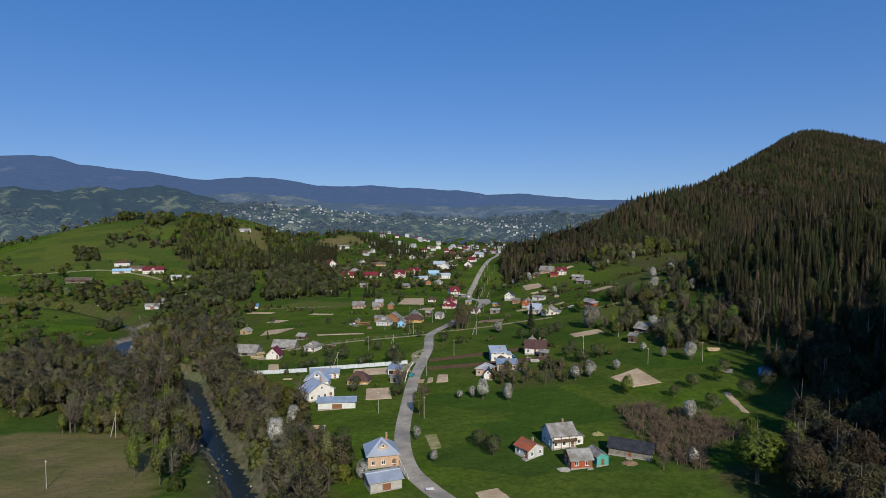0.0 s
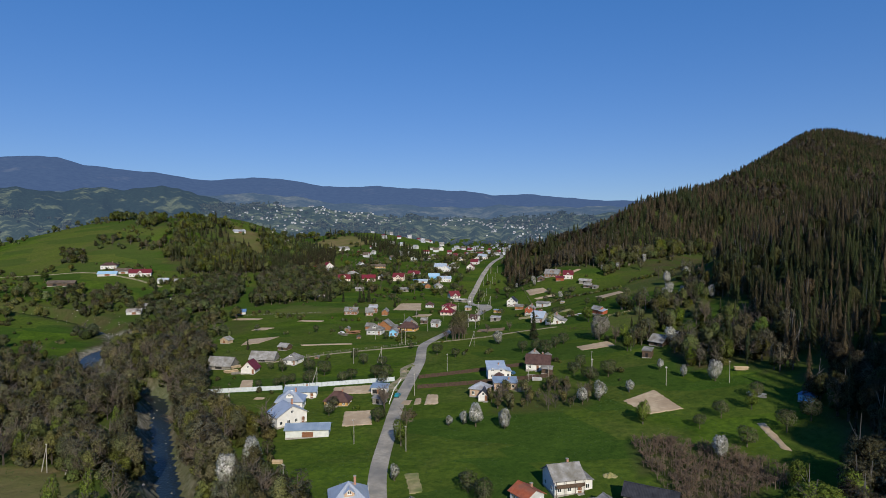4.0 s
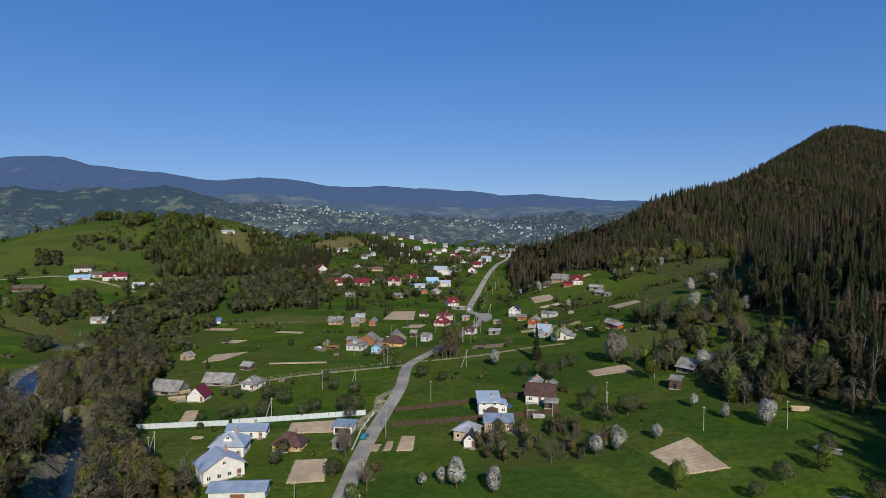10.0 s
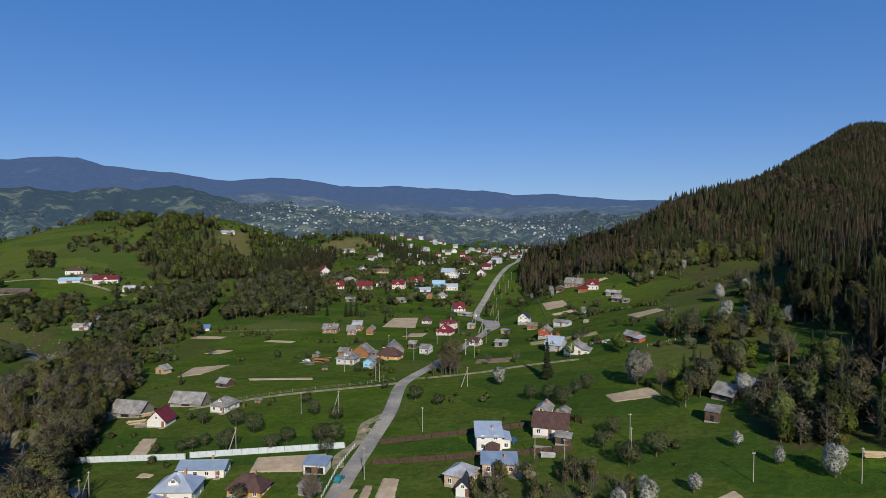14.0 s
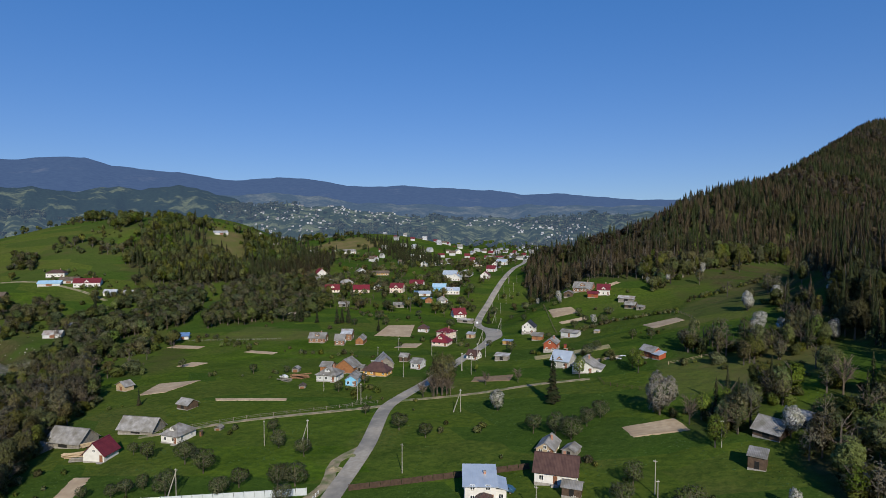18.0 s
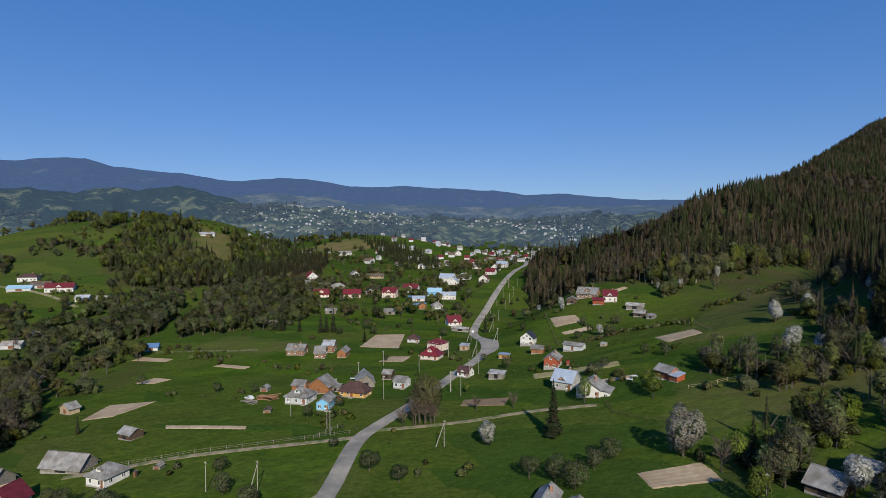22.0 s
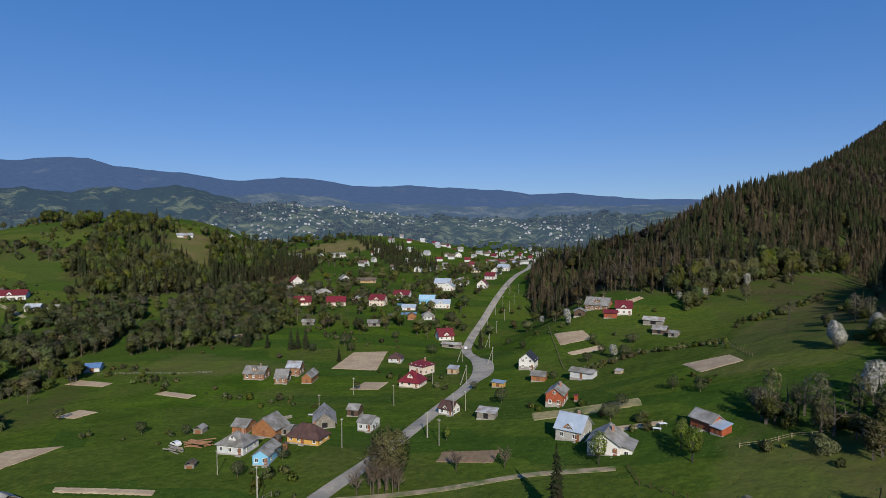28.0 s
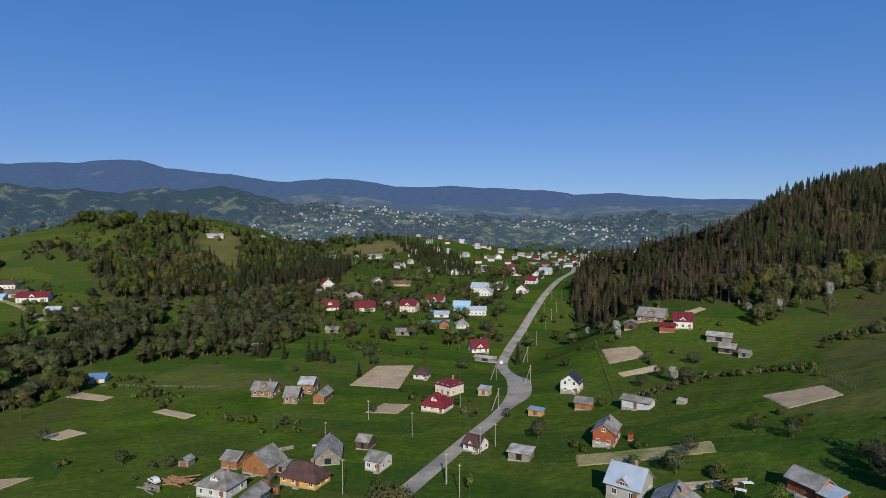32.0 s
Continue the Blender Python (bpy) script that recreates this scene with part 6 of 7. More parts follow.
poles('single', [(-88.4, 304.9, 8), (-71.9, 345.6, 8), (-39.6, 289.9, 8), (-47.2, 255.6, 9), (-115.3, 233.8, 8), (22.6, 277.2, 8), (-3, 268.6, 7), (4.9, 264.4, 7), (-133.7, 141.5, 8), (-43, 393.8, 8), (-37.6, 387.2, 8), (-39.3, 414.5, 8), (-58.3, 460.8, 8), (-36.3, 420.7, 7), (-66.9, 384.3, 9), (-86.1, 441.2, 7), (-75.3, 350.9, 8), (-93.8, 361.7, 7), (-89.2, 416, 7), (-64.5, 427, 8), (-42.8, 393.8, 8), (-59.3, 616, 8), (-50.5, 597.1, 8), (-50.1, 634, 8), (-49.5, 658.5, 8), (-48.5, 679.4, 8), (-48.2, 710.4, 8), (-56.2, 671, 8), (-58.1, 645.2, 8), (-55.9, 707.9, 8), (-56.7, 208.4, 8), (-64, 172.2, 9), (41.3, 299.3, 7), (22.2, 270, 7), (-38.5, 203.3, 8), (67.6, 249.7, 8), (46.9, 252.4, 7)])
poles('braced', [(-74.8, 306.8, 8), (-32.9, 337.8, 8), (-93.7, 270.5, 8), (-134.1, 181.9, 9), (-55.2, 508.6, 8), (-43.5, 459, 8), (-37.7, 494, 8), (-48, 550.4, 8), (-143.7, 181.8, 9), (-116.5, 238.2, 8)])
field('soil', (29.8, 240.7), (42.2, 249.8), (48.5, 230.8), (36.8, 228))
field('soil', (18.1, 317.6), (33.8, 321.4), (36.8, 310.9), (20.8, 308.9))
field('soil', (38.4, 451.3), (55.7, 452.3), (57.3, 439.7), (42, 434))
field('soil', (-11.5, 530.2), (3.9, 528.2), (8.7, 515.5), (-7.3, 509.3))
field('soil', (-4.3, 499.2), (11.9, 506.8), (13.7, 499.3), (-1.6, 494.1))
field('soil', (22.8, 565.3), (34.9, 573), (37.6, 568.9), (27.2, 559.8))
field('soil', (-114.4, 481.5), (-116.2, 515.2), (-99.3, 523.5), (-91.2, 483))
field('soil', (-91.7, 448.4), (-89.4, 462), (-78.2, 463.2), (-78.3, 449.8))
field('dark', (-36, 374.9), (-35.7, 382.8), (-18.8, 383.5), (-19.3, 373.6))
field('straw', (-13.2, 414), (21.1, 417.6), (21.6, 409.2), (-12.1, 405.2))
field('soil', (11, 394.5), (25.9, 394.7), (25, 391.1), (12.3, 389.8))
field('soil', (-174.5, 353.1), (-179.4, 372.4), (-160.2, 377.4), (-164.4, 357.8))
field('soil', (-135.5, 349.7), (-104.1, 351.5), (-103, 347.8), (-132.8, 345.9))
field('soil', (-232.6, 445.7), (-229.6, 453), (-207.7, 449.7), (-208.4, 443.4))
field('soil', (-174.6, 434.2), (-171.3, 439), (-152.2, 434.2), (-152.9, 428.2))
field('soil', (-66.2, 222.5), (-70.4, 238.4), (-60.3, 239.7), (-55.1, 224.8))
field('soil', (-127.5, 264.2), (-133.6, 279.2), (-128, 279.9), (-121, 265.4))
field('soil', (-82.2, 257.4), (-85.2, 267.9), (-64.5, 272.1), (-60.5, 259.9))
field('soil', (-41.6, 244.8), (-42.7, 257.6), (-37.6, 257), (-35.6, 245.1))
field('soil', (-45.6, 244.6), (-46.2, 253.2), (-43.7, 253.3), (-42.4, 245.4))
field('soil', (65.6, 217.9), (68.2, 217.9), (69.3, 199.7), (66.8, 201.4))
field('soil', (-15.4, 151.3), (-9.4, 154.9), (-4.4, 148.4), (-13.3, 147.5))
field('straw', (-35.9, 188.6), (-31.6, 190), (-27.6, 178.2), (-31.7, 176.5))
field('soil', (-195.3, 404.9), (-191.5, 414.5), (-179.5, 411.5), (-183.5, 403.3))
field('soil', (-51.6, 244.4), (-50.9, 250.8), (-46.4, 250.8), (-46.7, 244.5))
field('soil', (-114.4, 251.4), (-114.5, 255.3), (-109.1, 254.4), (-109, 251.8))

# ---- buildings ----
building("brick_house", -44.7, 167.6, 22, 9.0, 9.0, 4.0, "hip", 0.75, "brick", "zinc", "dormer win2 chimney", "two-storey brick house with a shiny tin hip roof and front dormer")
building("garage", -40.3, 152.3, 31, 8.7, 7.0, 3.0, "gablex", 0.30, "concrete", "zinc", "", "low garage with a shiny tin roof beside the road")
building("barn", -74.8, 215.1, 14, 14.1, 6.0, 3.0, "gablex", 0.35, "paleplank", "bluetin", "", "long barn with pale walls and a blue-grey tin roof")
building("farmhouse", -87.3, 226.4, 48, 11.2, 8.0, 4.0, "gabley", 0.55, "white", "zinc", "win1", "pale farmhouse with a silvery tin gable roof")
building("farmhouse", -92.8, 241.7, 13, 10.0, 8.0, 4.0, "hip", 0.70, "white", "zinc", "dormer win2 chimney", "large white farmhouse with a silvery tin roof and dormer")
building("outbuilding", -94.4, 255.5, 14, 12.5, 6.0, 3.0, "gablex", 0.40, "white", "bluetin", "win1", "white outbuilding with a blue-grey tin roof by the long fence")
building("cottage", -75.6, 246.7, 2, 9.2, 6.0, 2.3, "hip", 0.90, "yellow", "darkroof", "win1 door", "yellow wooden cottage with a steep dark brown hip roof")
building("garage", -62.6, 260.4, 3, 6.2, 5.0, 2.8, "mono", 0.08, "white", "bluetin", "open", "white flat-roofed garage with near-black panels painted as open bays")
building("shed", -59.1, 247.7, -15, 4.3, 4.0, 2.4, "gablex", 0.30, "plank", "greytile", "", "weathered grey plank shed beside a bare tree")
building("gable_house", -135.9, 292.0, 5, 6.8, 6.5, 2.6, "gabley", 1.00, "white", "maroon", "win0", "white plastered house with a steep maroon roof")
building("barn", -156.3, 302.1, -1, 12.9, 8.0, 2.2, "gablex", 0.85, "plank", "greytile", "", "old timber barn with a large grey roof")
building("barn", -139.7, 314.0, 2, 13.0, 7.0, 1.8, "gablex", 0.90, "plank", "greytile", "", "long timber barn with a grey roof on stone footing")
building("shed", -163.5, 296.5, -10, 6.8, 4.0, 2.2, "gablex", 0.40, "plank", "greytile", "", "small grey shed among lumber piles")
building("cottage", -120.7, 307.8, -8, 6.7, 8.0, 3.0, "hip", 0.70, "white", "greytile", "win1 dormer", "white cottage with a pale grey hip roof")
building("shed", -188.9, 363.1, -17, 6.6, 4.0, 2.6, "gabley", 0.50, "lightwood", "greytile", "", "light wooden shed standing alone in the meadow")
building("hut", -139.2, 337.9, -14, 5.7, 5.0, 2.2, "gablex", 0.60, "darkwood", "greytile", "", "dark log hut with a grey roof")
building("shed", -122.2, 238.0, 7, 6.4, 4.0, 2.4, "gablex", 0.40, "plank", "greytile", "", "weathered plank shed by the river trees")
building("cottage", -141.4, 461.6, 6, 9.5, 7.0, 3.0, "gablex", 0.70, "brownbrick", "greytile", "dormer win1", "small brown cottage with grey roof and dormer")
building("cottage", -125.8, 456.9, 15, 5.4, 8.0, 2.8, "gablex", 0.70, "brownbrick", "greytile", "win1", "brown timber cottage with a grey slate roof")
building("cottage", -126.5, 469.8, 9, 6.1, 7.0, 4.0, "gablex", 0.60, "brownbrick", "palezinc", "win1", "cottage with a pale tin roof behind its neighbours")
building("barn", -114.2, 459.9, 8, 4.4, 10.0, 2.8, "gabley", 0.80, "orangewood", "greytile", "", "brown gabled barn with a steep grey roof")
building("cottage", -98.6, 379.2, -2, 9.1, 8.0, 3.2, "hip", 0.65, "palegrey", "greytile", "dormer win2", "pale grey cottage with a grey hip roof and dormer")
building("barn", -96.0, 393.6, -6, 9.0, 7.0, 3.2, "gabley", 0.70, "orangewood", "greytile", "door", "bright orange timber barn with a grey roof")
building("shed", -106.6, 395.3, -0, 5.2, 6.0, 2.6, "gablex", 0.50, "orangewood", "greytile", "", "low orange shed with a wide grey roof")
building("cottage", -85.5, 373.3, 7, 4.6, 9.0, 3.0, "gabley", 0.65, "skyblue", "greytile", "win1", "light blue cottage with a grey slate roof")
building("cottage", -80.1, 388.8, -7, 11.2, 6.5, 2.6, "hip", 0.90, "yellowlog", "darkroof", "win2 door", "yellow log cottage with a dark shingled hip roof")
building("shed", -90.4, 395.4, 1, 3.7, 5.0, 2.0, "gablex", 0.30, "plank", "greytile", "", "low grey shed between cottages")
building("barn", -82.2, 405.3, 25, 6.9, 11.0, 2.2, "gabley", 0.90, "plank", "greytile", "", "old sagging barn under a large grey roof")
building("shed", -75.4, 416.0, -1, 4.1, 5.0, 2.6, "gablex", 0.50, "darkwood", "greytile", "", "small dark brown shed with grey roof")
building("hut", -64.9, 401.7, -9, 4.9, 6.0, 3.0, "gablex", 0.50, "palegrey", "greytile", "win1", "pale grey hut beside the road")
building("red_house", -66.2, 458.0, -8, 9.2, 8.0, 2.7, "hip", 0.90, "beige", "redroof", "dormer win2 chimney", "beige house with a bright crimson hip roof and dormer")
building("red_house", -68.9, 482.1, -26, 8.4, 8.0, 4.4, "hip", 0.50, "beige", "maroon", "win2", "two-storey beige house with a dark maroon roof")
building("hut", -88.3, 503.4, 6, 6.5, 6.0, 2.6, "hip", 0.70, "palegrey", "darkroof", "win1", "small bluish white hut with a dark roof")
building("gable_house", -19.9, 481.6, -10, 6.9, 6.8, 4.4, "gabley", 0.85, "white", "blackroof", "win2 base", "tall white house with a steep black gable roof")
building("shed", -13.6, 459.0, -8, 5.6, 5.0, 2.6, "gablex", 0.50, "orangewood", "greytile", "", "brown wooden shed with a grey roof")
building("cottage", -5.1, 422.9, -9, 5.8, 9.0, 4.2, "gabley", 0.70, "redorange", "greytile", "win1 base chimney", "orange-red cottage with a grey roof above a grey porch")
building("shed", 3.7, 454.8, -23, 9.1, 5.0, 3.0, "gablex", 0.35, "palegrey", "greytile", "door", "long pale grey shed in the meadow")
building("kiosk", -29.1, 452.6, -15, 4.8, 2.6, 2.1, "mono", 0.10, "yellow", "bluetin", "", "yellow wooden kiosk with a flat blue roof")
building("house", 0.9, 390.2, -22, 7.5, 8.0, 3.4, "gablex", 0.80, "concrete", "bluesilver", "gable win1", "unfinished block house with a light blue tin roof and timber gable")
building("white_house", 9.5, 379.3, -14, 8.2, 9.0, 3.2, "gabley", 0.60, "white", "greytile", "win2 wing", "white house with a broad grey gable roof")
building("cottage", -41.6, 418.5, -19, 5.4, 5.2, 2.3, "gablex", 0.75, "white", "darkroof", "gable win1", "old white roadside cottage with a worn brown roof")
building("shed", -27.2, 411.6, -8, 6.0, 4.0, 2.4, "mono", 0.12, "plank", "paletin", "", "row of weathered board sheds with a flat roof")
building("shed", -53.7, 480.5, -9, 4.4, 3.4, 2.5, "mono", 0.20, "lightwood", "palezinc", "", "light wooden shed with a tin roof at the road bend")
building("white_house", -77.8, 566.4, 30, 9.3, 8.0, 3.0, "gablex", 0.95, "white", "maroon", "gable win1", "white house with a dark red roof and white triangular dormer")
building("shed", -69.1, 547.6, -5, 11.0, 4.0, 2.2, "gablex", 0.30, "plank", "paletin", "", "low tin-roofed shed in front of the red roof")
building("coop", 16.9, 454.2, -30, 2.6, 2.0, 1.2, "mono", 0.20, "lightwood", "paletin", "", "tiny pale wooden coop on the meadow")
building("outhouse", 1.2, 422.6, -22, 1.0, 1.1, 1.9, "mono", 0.20, "redorange", "redroof", "", "narrow orange-red wooden outhouse")
building("farm_barn", 12.2, 563.2, -20, 13.0, 9.0, 3.2, "gablex", 0.80, "brownbrick", "greytile", "dormer win2", "large farm barn with a grey roof below the forest")
building("white_house", 24.7, 549.1, -3, 8.1, 9.0, 4.0, "gablex", 0.70, "white", "maroon", "gable win2", "white farmhouse with a dark red roof")
building("porch_hut", 17.8, 544.1, -10, 6.5, 5.0, 3.0, "gablex", 0.50, "redorange", "maroon", "", "red-brown timber porch beside the farmhouse")
building("shed", 38.0, 530.2, -17, 9.4, 6.0, 2.6, "gablex", 0.40, "plank", "paletin", "", "grey shed with a mottled roof on the slope")
building("shed", 39.2, 516.0, -22, 6.0, 5.0, 2.4, "gablex", 0.60, "darkwood", "greytile", "", "dark brown gabled shed on the slope")
building("shed", 44.3, 508.6, -26, 4.1, 4.0, 2.0, "gablex", 0.40, "plank", "greytile", "", "little grey shed by the hedge")
building("shed", 1.8, 555.7, -4, 6.1, 6.0, 3.0, "gabley", 0.50, "darkwood", "greytile", "", "dark open shed with a pale roof")
building("red_barn", 35.0, 386.0, -52, 6.6, 4.6, 3.0, "gablex", 0.70, "redorange", "greytile", "door", "orange-red barn with a grey slate roof")
building("lean_to", 37.4, 381.2, -52, 3.4, 3.6, 2.1, "mono", 0.25, "redorange", "bluesilver", "", "orange-red lean-to with a pale blue sheet roof")
building("house", -210.8, 644.9, 26, 12.6, 9.0, 3.0, "gablex", 0.90, "cream", "maroon", "dormer win1", "cream house with a dark maroon roof")
building("house", -184.7, 650.5, 20, 14.3, 9.0, 3.6, "gablex", 0.80, "beige", "redroof", "win2", "beige house with a bright red roof")
building("house", -151.8, 655.4, 2, 11.8, 10.0, 5.0, "gablex", 0.70, "beige", "maroon", "gable win2", "two-storey house with a dark maroon roof")
building("house", -140.9, 683.7, 1, 13.0, 9.0, 4.6, "gablex", 0.70, "white", "maroon", "gable win2", "white house with brown-red roof behind a blue fence")
building("hut", -176.4, 674.3, 2, 7.7, 5.0, 3.0, "gabley", 0.50, "white", "bluesilver", "", "small hut with a bluish tin roof")
building("house", -250.5, 692.2, 38, 9.9, 8.0, 5.0, "gablex", 0.40, "white", "greytile", "win2", "white two-storey house with a grey roof")
building("house", -262.0, 732.7, 48, 12.4, 8.0, 5.0, "gabley", 0.80, "white", "redroof", "win2", "white gabled house with a red roof")
building("barn", -273.3, 719.8, 50, 15.1, 7.0, 3.0, "gablex", 0.40, "darkwood", "scarlet", "", "long barn with a scarlet roof")
building("house", -234.0, 704.3, 43, 10.4, 8.0, 3.0, "gablex", 0.60, "white", "greytile", "win1", "white cottage with a grey roof in the village")
building("house", -223.0, 709.1, 45, 13.0, 8.0, 3.0, "hip", 0.70, "brownbrick", "greytile", "win1", "old brown cottage with a grey roof in the village")
building("house", -237.4, 791.4, 40, 11.7, 8.0, 4.0, "gabley", 0.70, "palegrey", "greytile", "win1", "pale village house with a grey gable")
building("house", -216.9, 802.7, 20, 19.0, 8.0, 2.8, "gablex", 0.60, "yellow", "oldroof", "win1", "yellow village house with a brown roof")
building("hut", -170.0, 572.2, 14, 7.6, 5.0, 2.4, "gablex", 0.50, "plank", "greytile", "", "grey hut on the slope above the meadow")
building("hut", -128.6, 582.1, 20, 7.8, 6.0, 2.4, "gablex", 0.50, "plank", "greytile", "", "grey plank hut below the village")
building("hut", -190.9, 525.3, 13, 6.0, 5.0, 2.4, "gablex", 0.50, "plank", "paletin", "", "grey hut under fir trees")
building("house", -120.2, 742.3, -3, 14.0, 10.0, 4.6, "gablex", 0.70, "white", "bluesilver", "win2", "village house with a large silver roof")
building("house", -110.5, 720.7, -5, 10.6, 7.0, 4.0, "gabley", 0.70, "white", "bluesilver", "win2", "white gabled village house with a silver roof")
building("house", -104.9, 749.4, -8, 12.6, 9.0, 3.6, "hip", 0.70, "white", "greytile", "win1 dormer", "white village house with a grey roof")
building("house", -114.4, 664.3, 6, 11.8, 8.0, 4.0, "gablex", 0.70, "skyblue", "paleblue", "win2", "village house with a pale blue roof")
building("house", -101.1, 652.5, 14, 14.1, 9.0, 3.8, "gablex", 0.50, "white", "bluesilver", "gable win2", "white village house with a tin roof and gable")
building("house", -121.9, 639.0, 12, 9.8, 7.0, 2.4, "gablex", 0.50, "white", "bluesilver", "", "low white outbuilding behind a blue fence")
building("gazebo", -110.8, 608.2, 21, 5.9, 5.0, 3.0, "gabley", 0.70, "orangewood", "oldroof", "", "brown timber gazebo with a shingled roof")
building("house", -100.6, 613.9, 22, 7.8, 8.0, 3.0, "hip", 0.70, "palegrey", "greytile", "win1", "pale cottage with a grey hip roof")
building("house", -131.5, 904.1, -8, 13.3, 10.0, 4.0, "gablex", 0.90, "orangewood", "darkroof", "gable win1", "timber house with a steep dark roof")
building("house", -112.0, 993.9, -11, 12.2, 9.0, 4.0, "gablex", 0.70, "white", "greytile", "win1", "white village house with grey roof")
building("house", -80.4, 861.8, -12, 12.3, 9.0, 4.5, "gablex", 0.60, "white", "bluesilver", "win1", "bright white village house with a tin roof")
building("house", -81.8, 817.0, -11, 8.8, 8.0, 4.0, "gabley", 0.80, "white", "greytile", "win1", "white gabled village house")
building("house", -81.8, 777.3, -11, 9.7, 8.0, 3.6, "gablex", 0.80, "white", "maroon", "win1", "village house with a maroon roof")
building("house", -81.7, 729.7, -3, 8.6, 8.0, 4.0, "gabley", 0.80, "white", "maroon", "win1", "white gabled village house with dark red roof")
building("house", -218.3, 1005.3, 21, 14.4, 10.0, 4.0, "gabley", 0.60, "white", "bluesilver", "win1", "white house with a silver roof in the fields")
building("house", -191.6, 908.2, 0, 11.7, 8.0, 3.0, "gabley", 0.60, "white", "bluesilver", "win1", "small white house in the fields")
building("house", -171.3, 921.7, -5, 13.8, 9.0, 4.0, "gablex", 0.60, "palegrey", "oldroof", "win1", "grey village house with brown roof")
building("house", -180.6, 1092.8, 32, 9.8, 8.0, 4.0, "gabley", 0.80, "white", "greytile", "win1", "white gabled house across the valley")
building("house", -111.1, 866.5, -9, 9.7, 8.0, 3.0, "hip", 0.60, "cream", "greytile", "win1", "cream cottage with a grey roof")
building("house", -81.5, 946.9, -13, 12.7, 10.0, 3.6, "gablex", 0.50, "palegrey", "bluesilver", "win1", "long pale village building")
building("modern_house", -16.9, 278.0, 11, 7.2, 8.0, 4.4, "mono", 0.18, "white", "bluesilver", "win2 wing chimney", "white modern house with a low silver roof")
building("gazebo", -15.1, 272.7, 2, 3.5, 4.0, 2.2, "hip", 0.70, "darkwood", "darkroof", "", "small gazebo with a dark red-brown roof")
building("outbuilding", -12.0, 262.0, 8, 8.8, 5.5, 3.0, "mono", 0.15, "brick", "bluetin", "door win1", "brick and timber outbuilding with a blue-grey roof")
building("brown_roof_house", 1.0, 286.9, -5, 10.0, 8.0, 3.2, "gablex", 0.75, "white", "darkroof", "door win1", "white house with a large dark brown roof")
building("shed", 4.7, 278.8, -8, 4.3, 4.0, 2.4, "gablex", 0.40, "darkwood", "greytile", "", "dark wooden lean-to beside the white house")
building("cottage", -1.8, 303.6, -11, 4.8, 8.0, 2.1, "gabley", 0.70, "lightwood", "greytile", "win1 chimney", "small cottage with a pale grey gable roof")
building("shed", 4.4, 300.6, -20, 3.6, 4.6, 1.9, "gabley", 0.50, "plank", "greytile", "", "grey shed behind the dark-roofed house")
building("cottage", -21.0, 255.5, -17, 6.1, 7.0, 3.4, "hip", 0.60, "brick", "palezinc", "win1", "brick cottage with a patched silvery roof")
building("gable_house", -19.3, 250.2, -0, 3.3, 6.0, 2.4, "gabley", 1.00, "white", "blackroof", "win0", "small white house with a steep black roof")
building("hut", 54.7, 304.7, -43, 6.6, 7.4, 2.2, "gablex", 0.70, "darkwood", "greytile", "", "dark wooden hut with a grey roof beside blossom trees")
building("hut", 46.5, 288.0, -23, 3.7, 4.0, 3.2, "mono", 0.20, "darkwood", "greytile", "", "open wooden hut with a grey lean-to roof")
building("barn", 64.5, 309.3, -46, 7.7, 6.0, 2.4, "gablex", 0.40, "plank", "greytile", "", "long grey barn among trees")
building("cottage", -1.2, 175.5, -47, 5.9, 6.0, 3.0, "gablex", 0.50, "palegrey", "rustroof", "win1 chimney", "pale cottage with a rust-orange tile roof")
building("farmhouse", 7.8, 183.0, 23, 8.0, 7.5, 4.2, "gablex", 0.65, "white", "greytile", "wing win1 balcony", "large old farmhouse with grey roof and dark timber balcony")
building("hut", 12.7, 169.7, 17, 6.2, 6.0, 2.8, "gablex", 0.60, "redorange", "greytile", "win1", "red-orange timber hut with a grey roof")
building("shed", 18.3, 171.4, 23, 3.7, 6.0, 2.8, "gabley", 0.60, "teal", "greytile", "", "teal painted shed with a grey roof")
building("barn", 28.6, 176.6, -19, 12.0, 6.0, 2.5, "gablex", 0.60, "plank", "blackroof", "door", "long barn with a dark blue-black roof and wood walls")
building("kiosk", 84.2, 228.3, -40, 4.3, 4.0, 2.4, "hip", 0.50, "skyblue", "bluepaint", "", "small hut with a bright blue roof at the forest edge")
building("house", -391.8, 557.0, 30, 19.8, 9.0, 4.0, "gablex", 0.70, "white", "maroon", "gable win2", "white manor with a red-brown roof across the valley")
building("barn", -413.1, 560.6, 23, 14.6, 8.0, 3.0, "gablex", 0.60, "palegrey", "oldroof", "", "pale barn with a brown roof across the valley")
building("house", -439.3, 573.2, 24, 14.8, 8.0, 4.0, "hip", 0.60, "white", "darkroof", "win1", "white house with a dark roof across the valley")
building("barn", -422.8, 550.6, 24, 17.1, 8.0, 2.6, "gablex", 0.50, "palegrey", "paleblue", "", "low barn with a light blue roof")
building("hut", -357.1, 543.3, 21, 9.2, 7.0, 3.0, "gablex", 0.60, "white", "palezinc", "win1", "small white house on the far meadow")
building("barn", -341.2, 547.8, 22, 11.5, 7.0, 3.0, "gablex", 0.60, "palegrey", "greytile", "", "pale grey barn by the trees")
building("hut", -322.1, 455.6, 25, 10.6, 7.0, 2.8, "gablex", 0.50, "palegrey", "paletin", "", "pale hut with a light tin roof by the river woods")
building("barn", -322.7, 474.5, 42, 14.3, 7.0, 2.4, "gablex", 0.50, "plank", "greytile", "", "long grey barn in the river meadow")
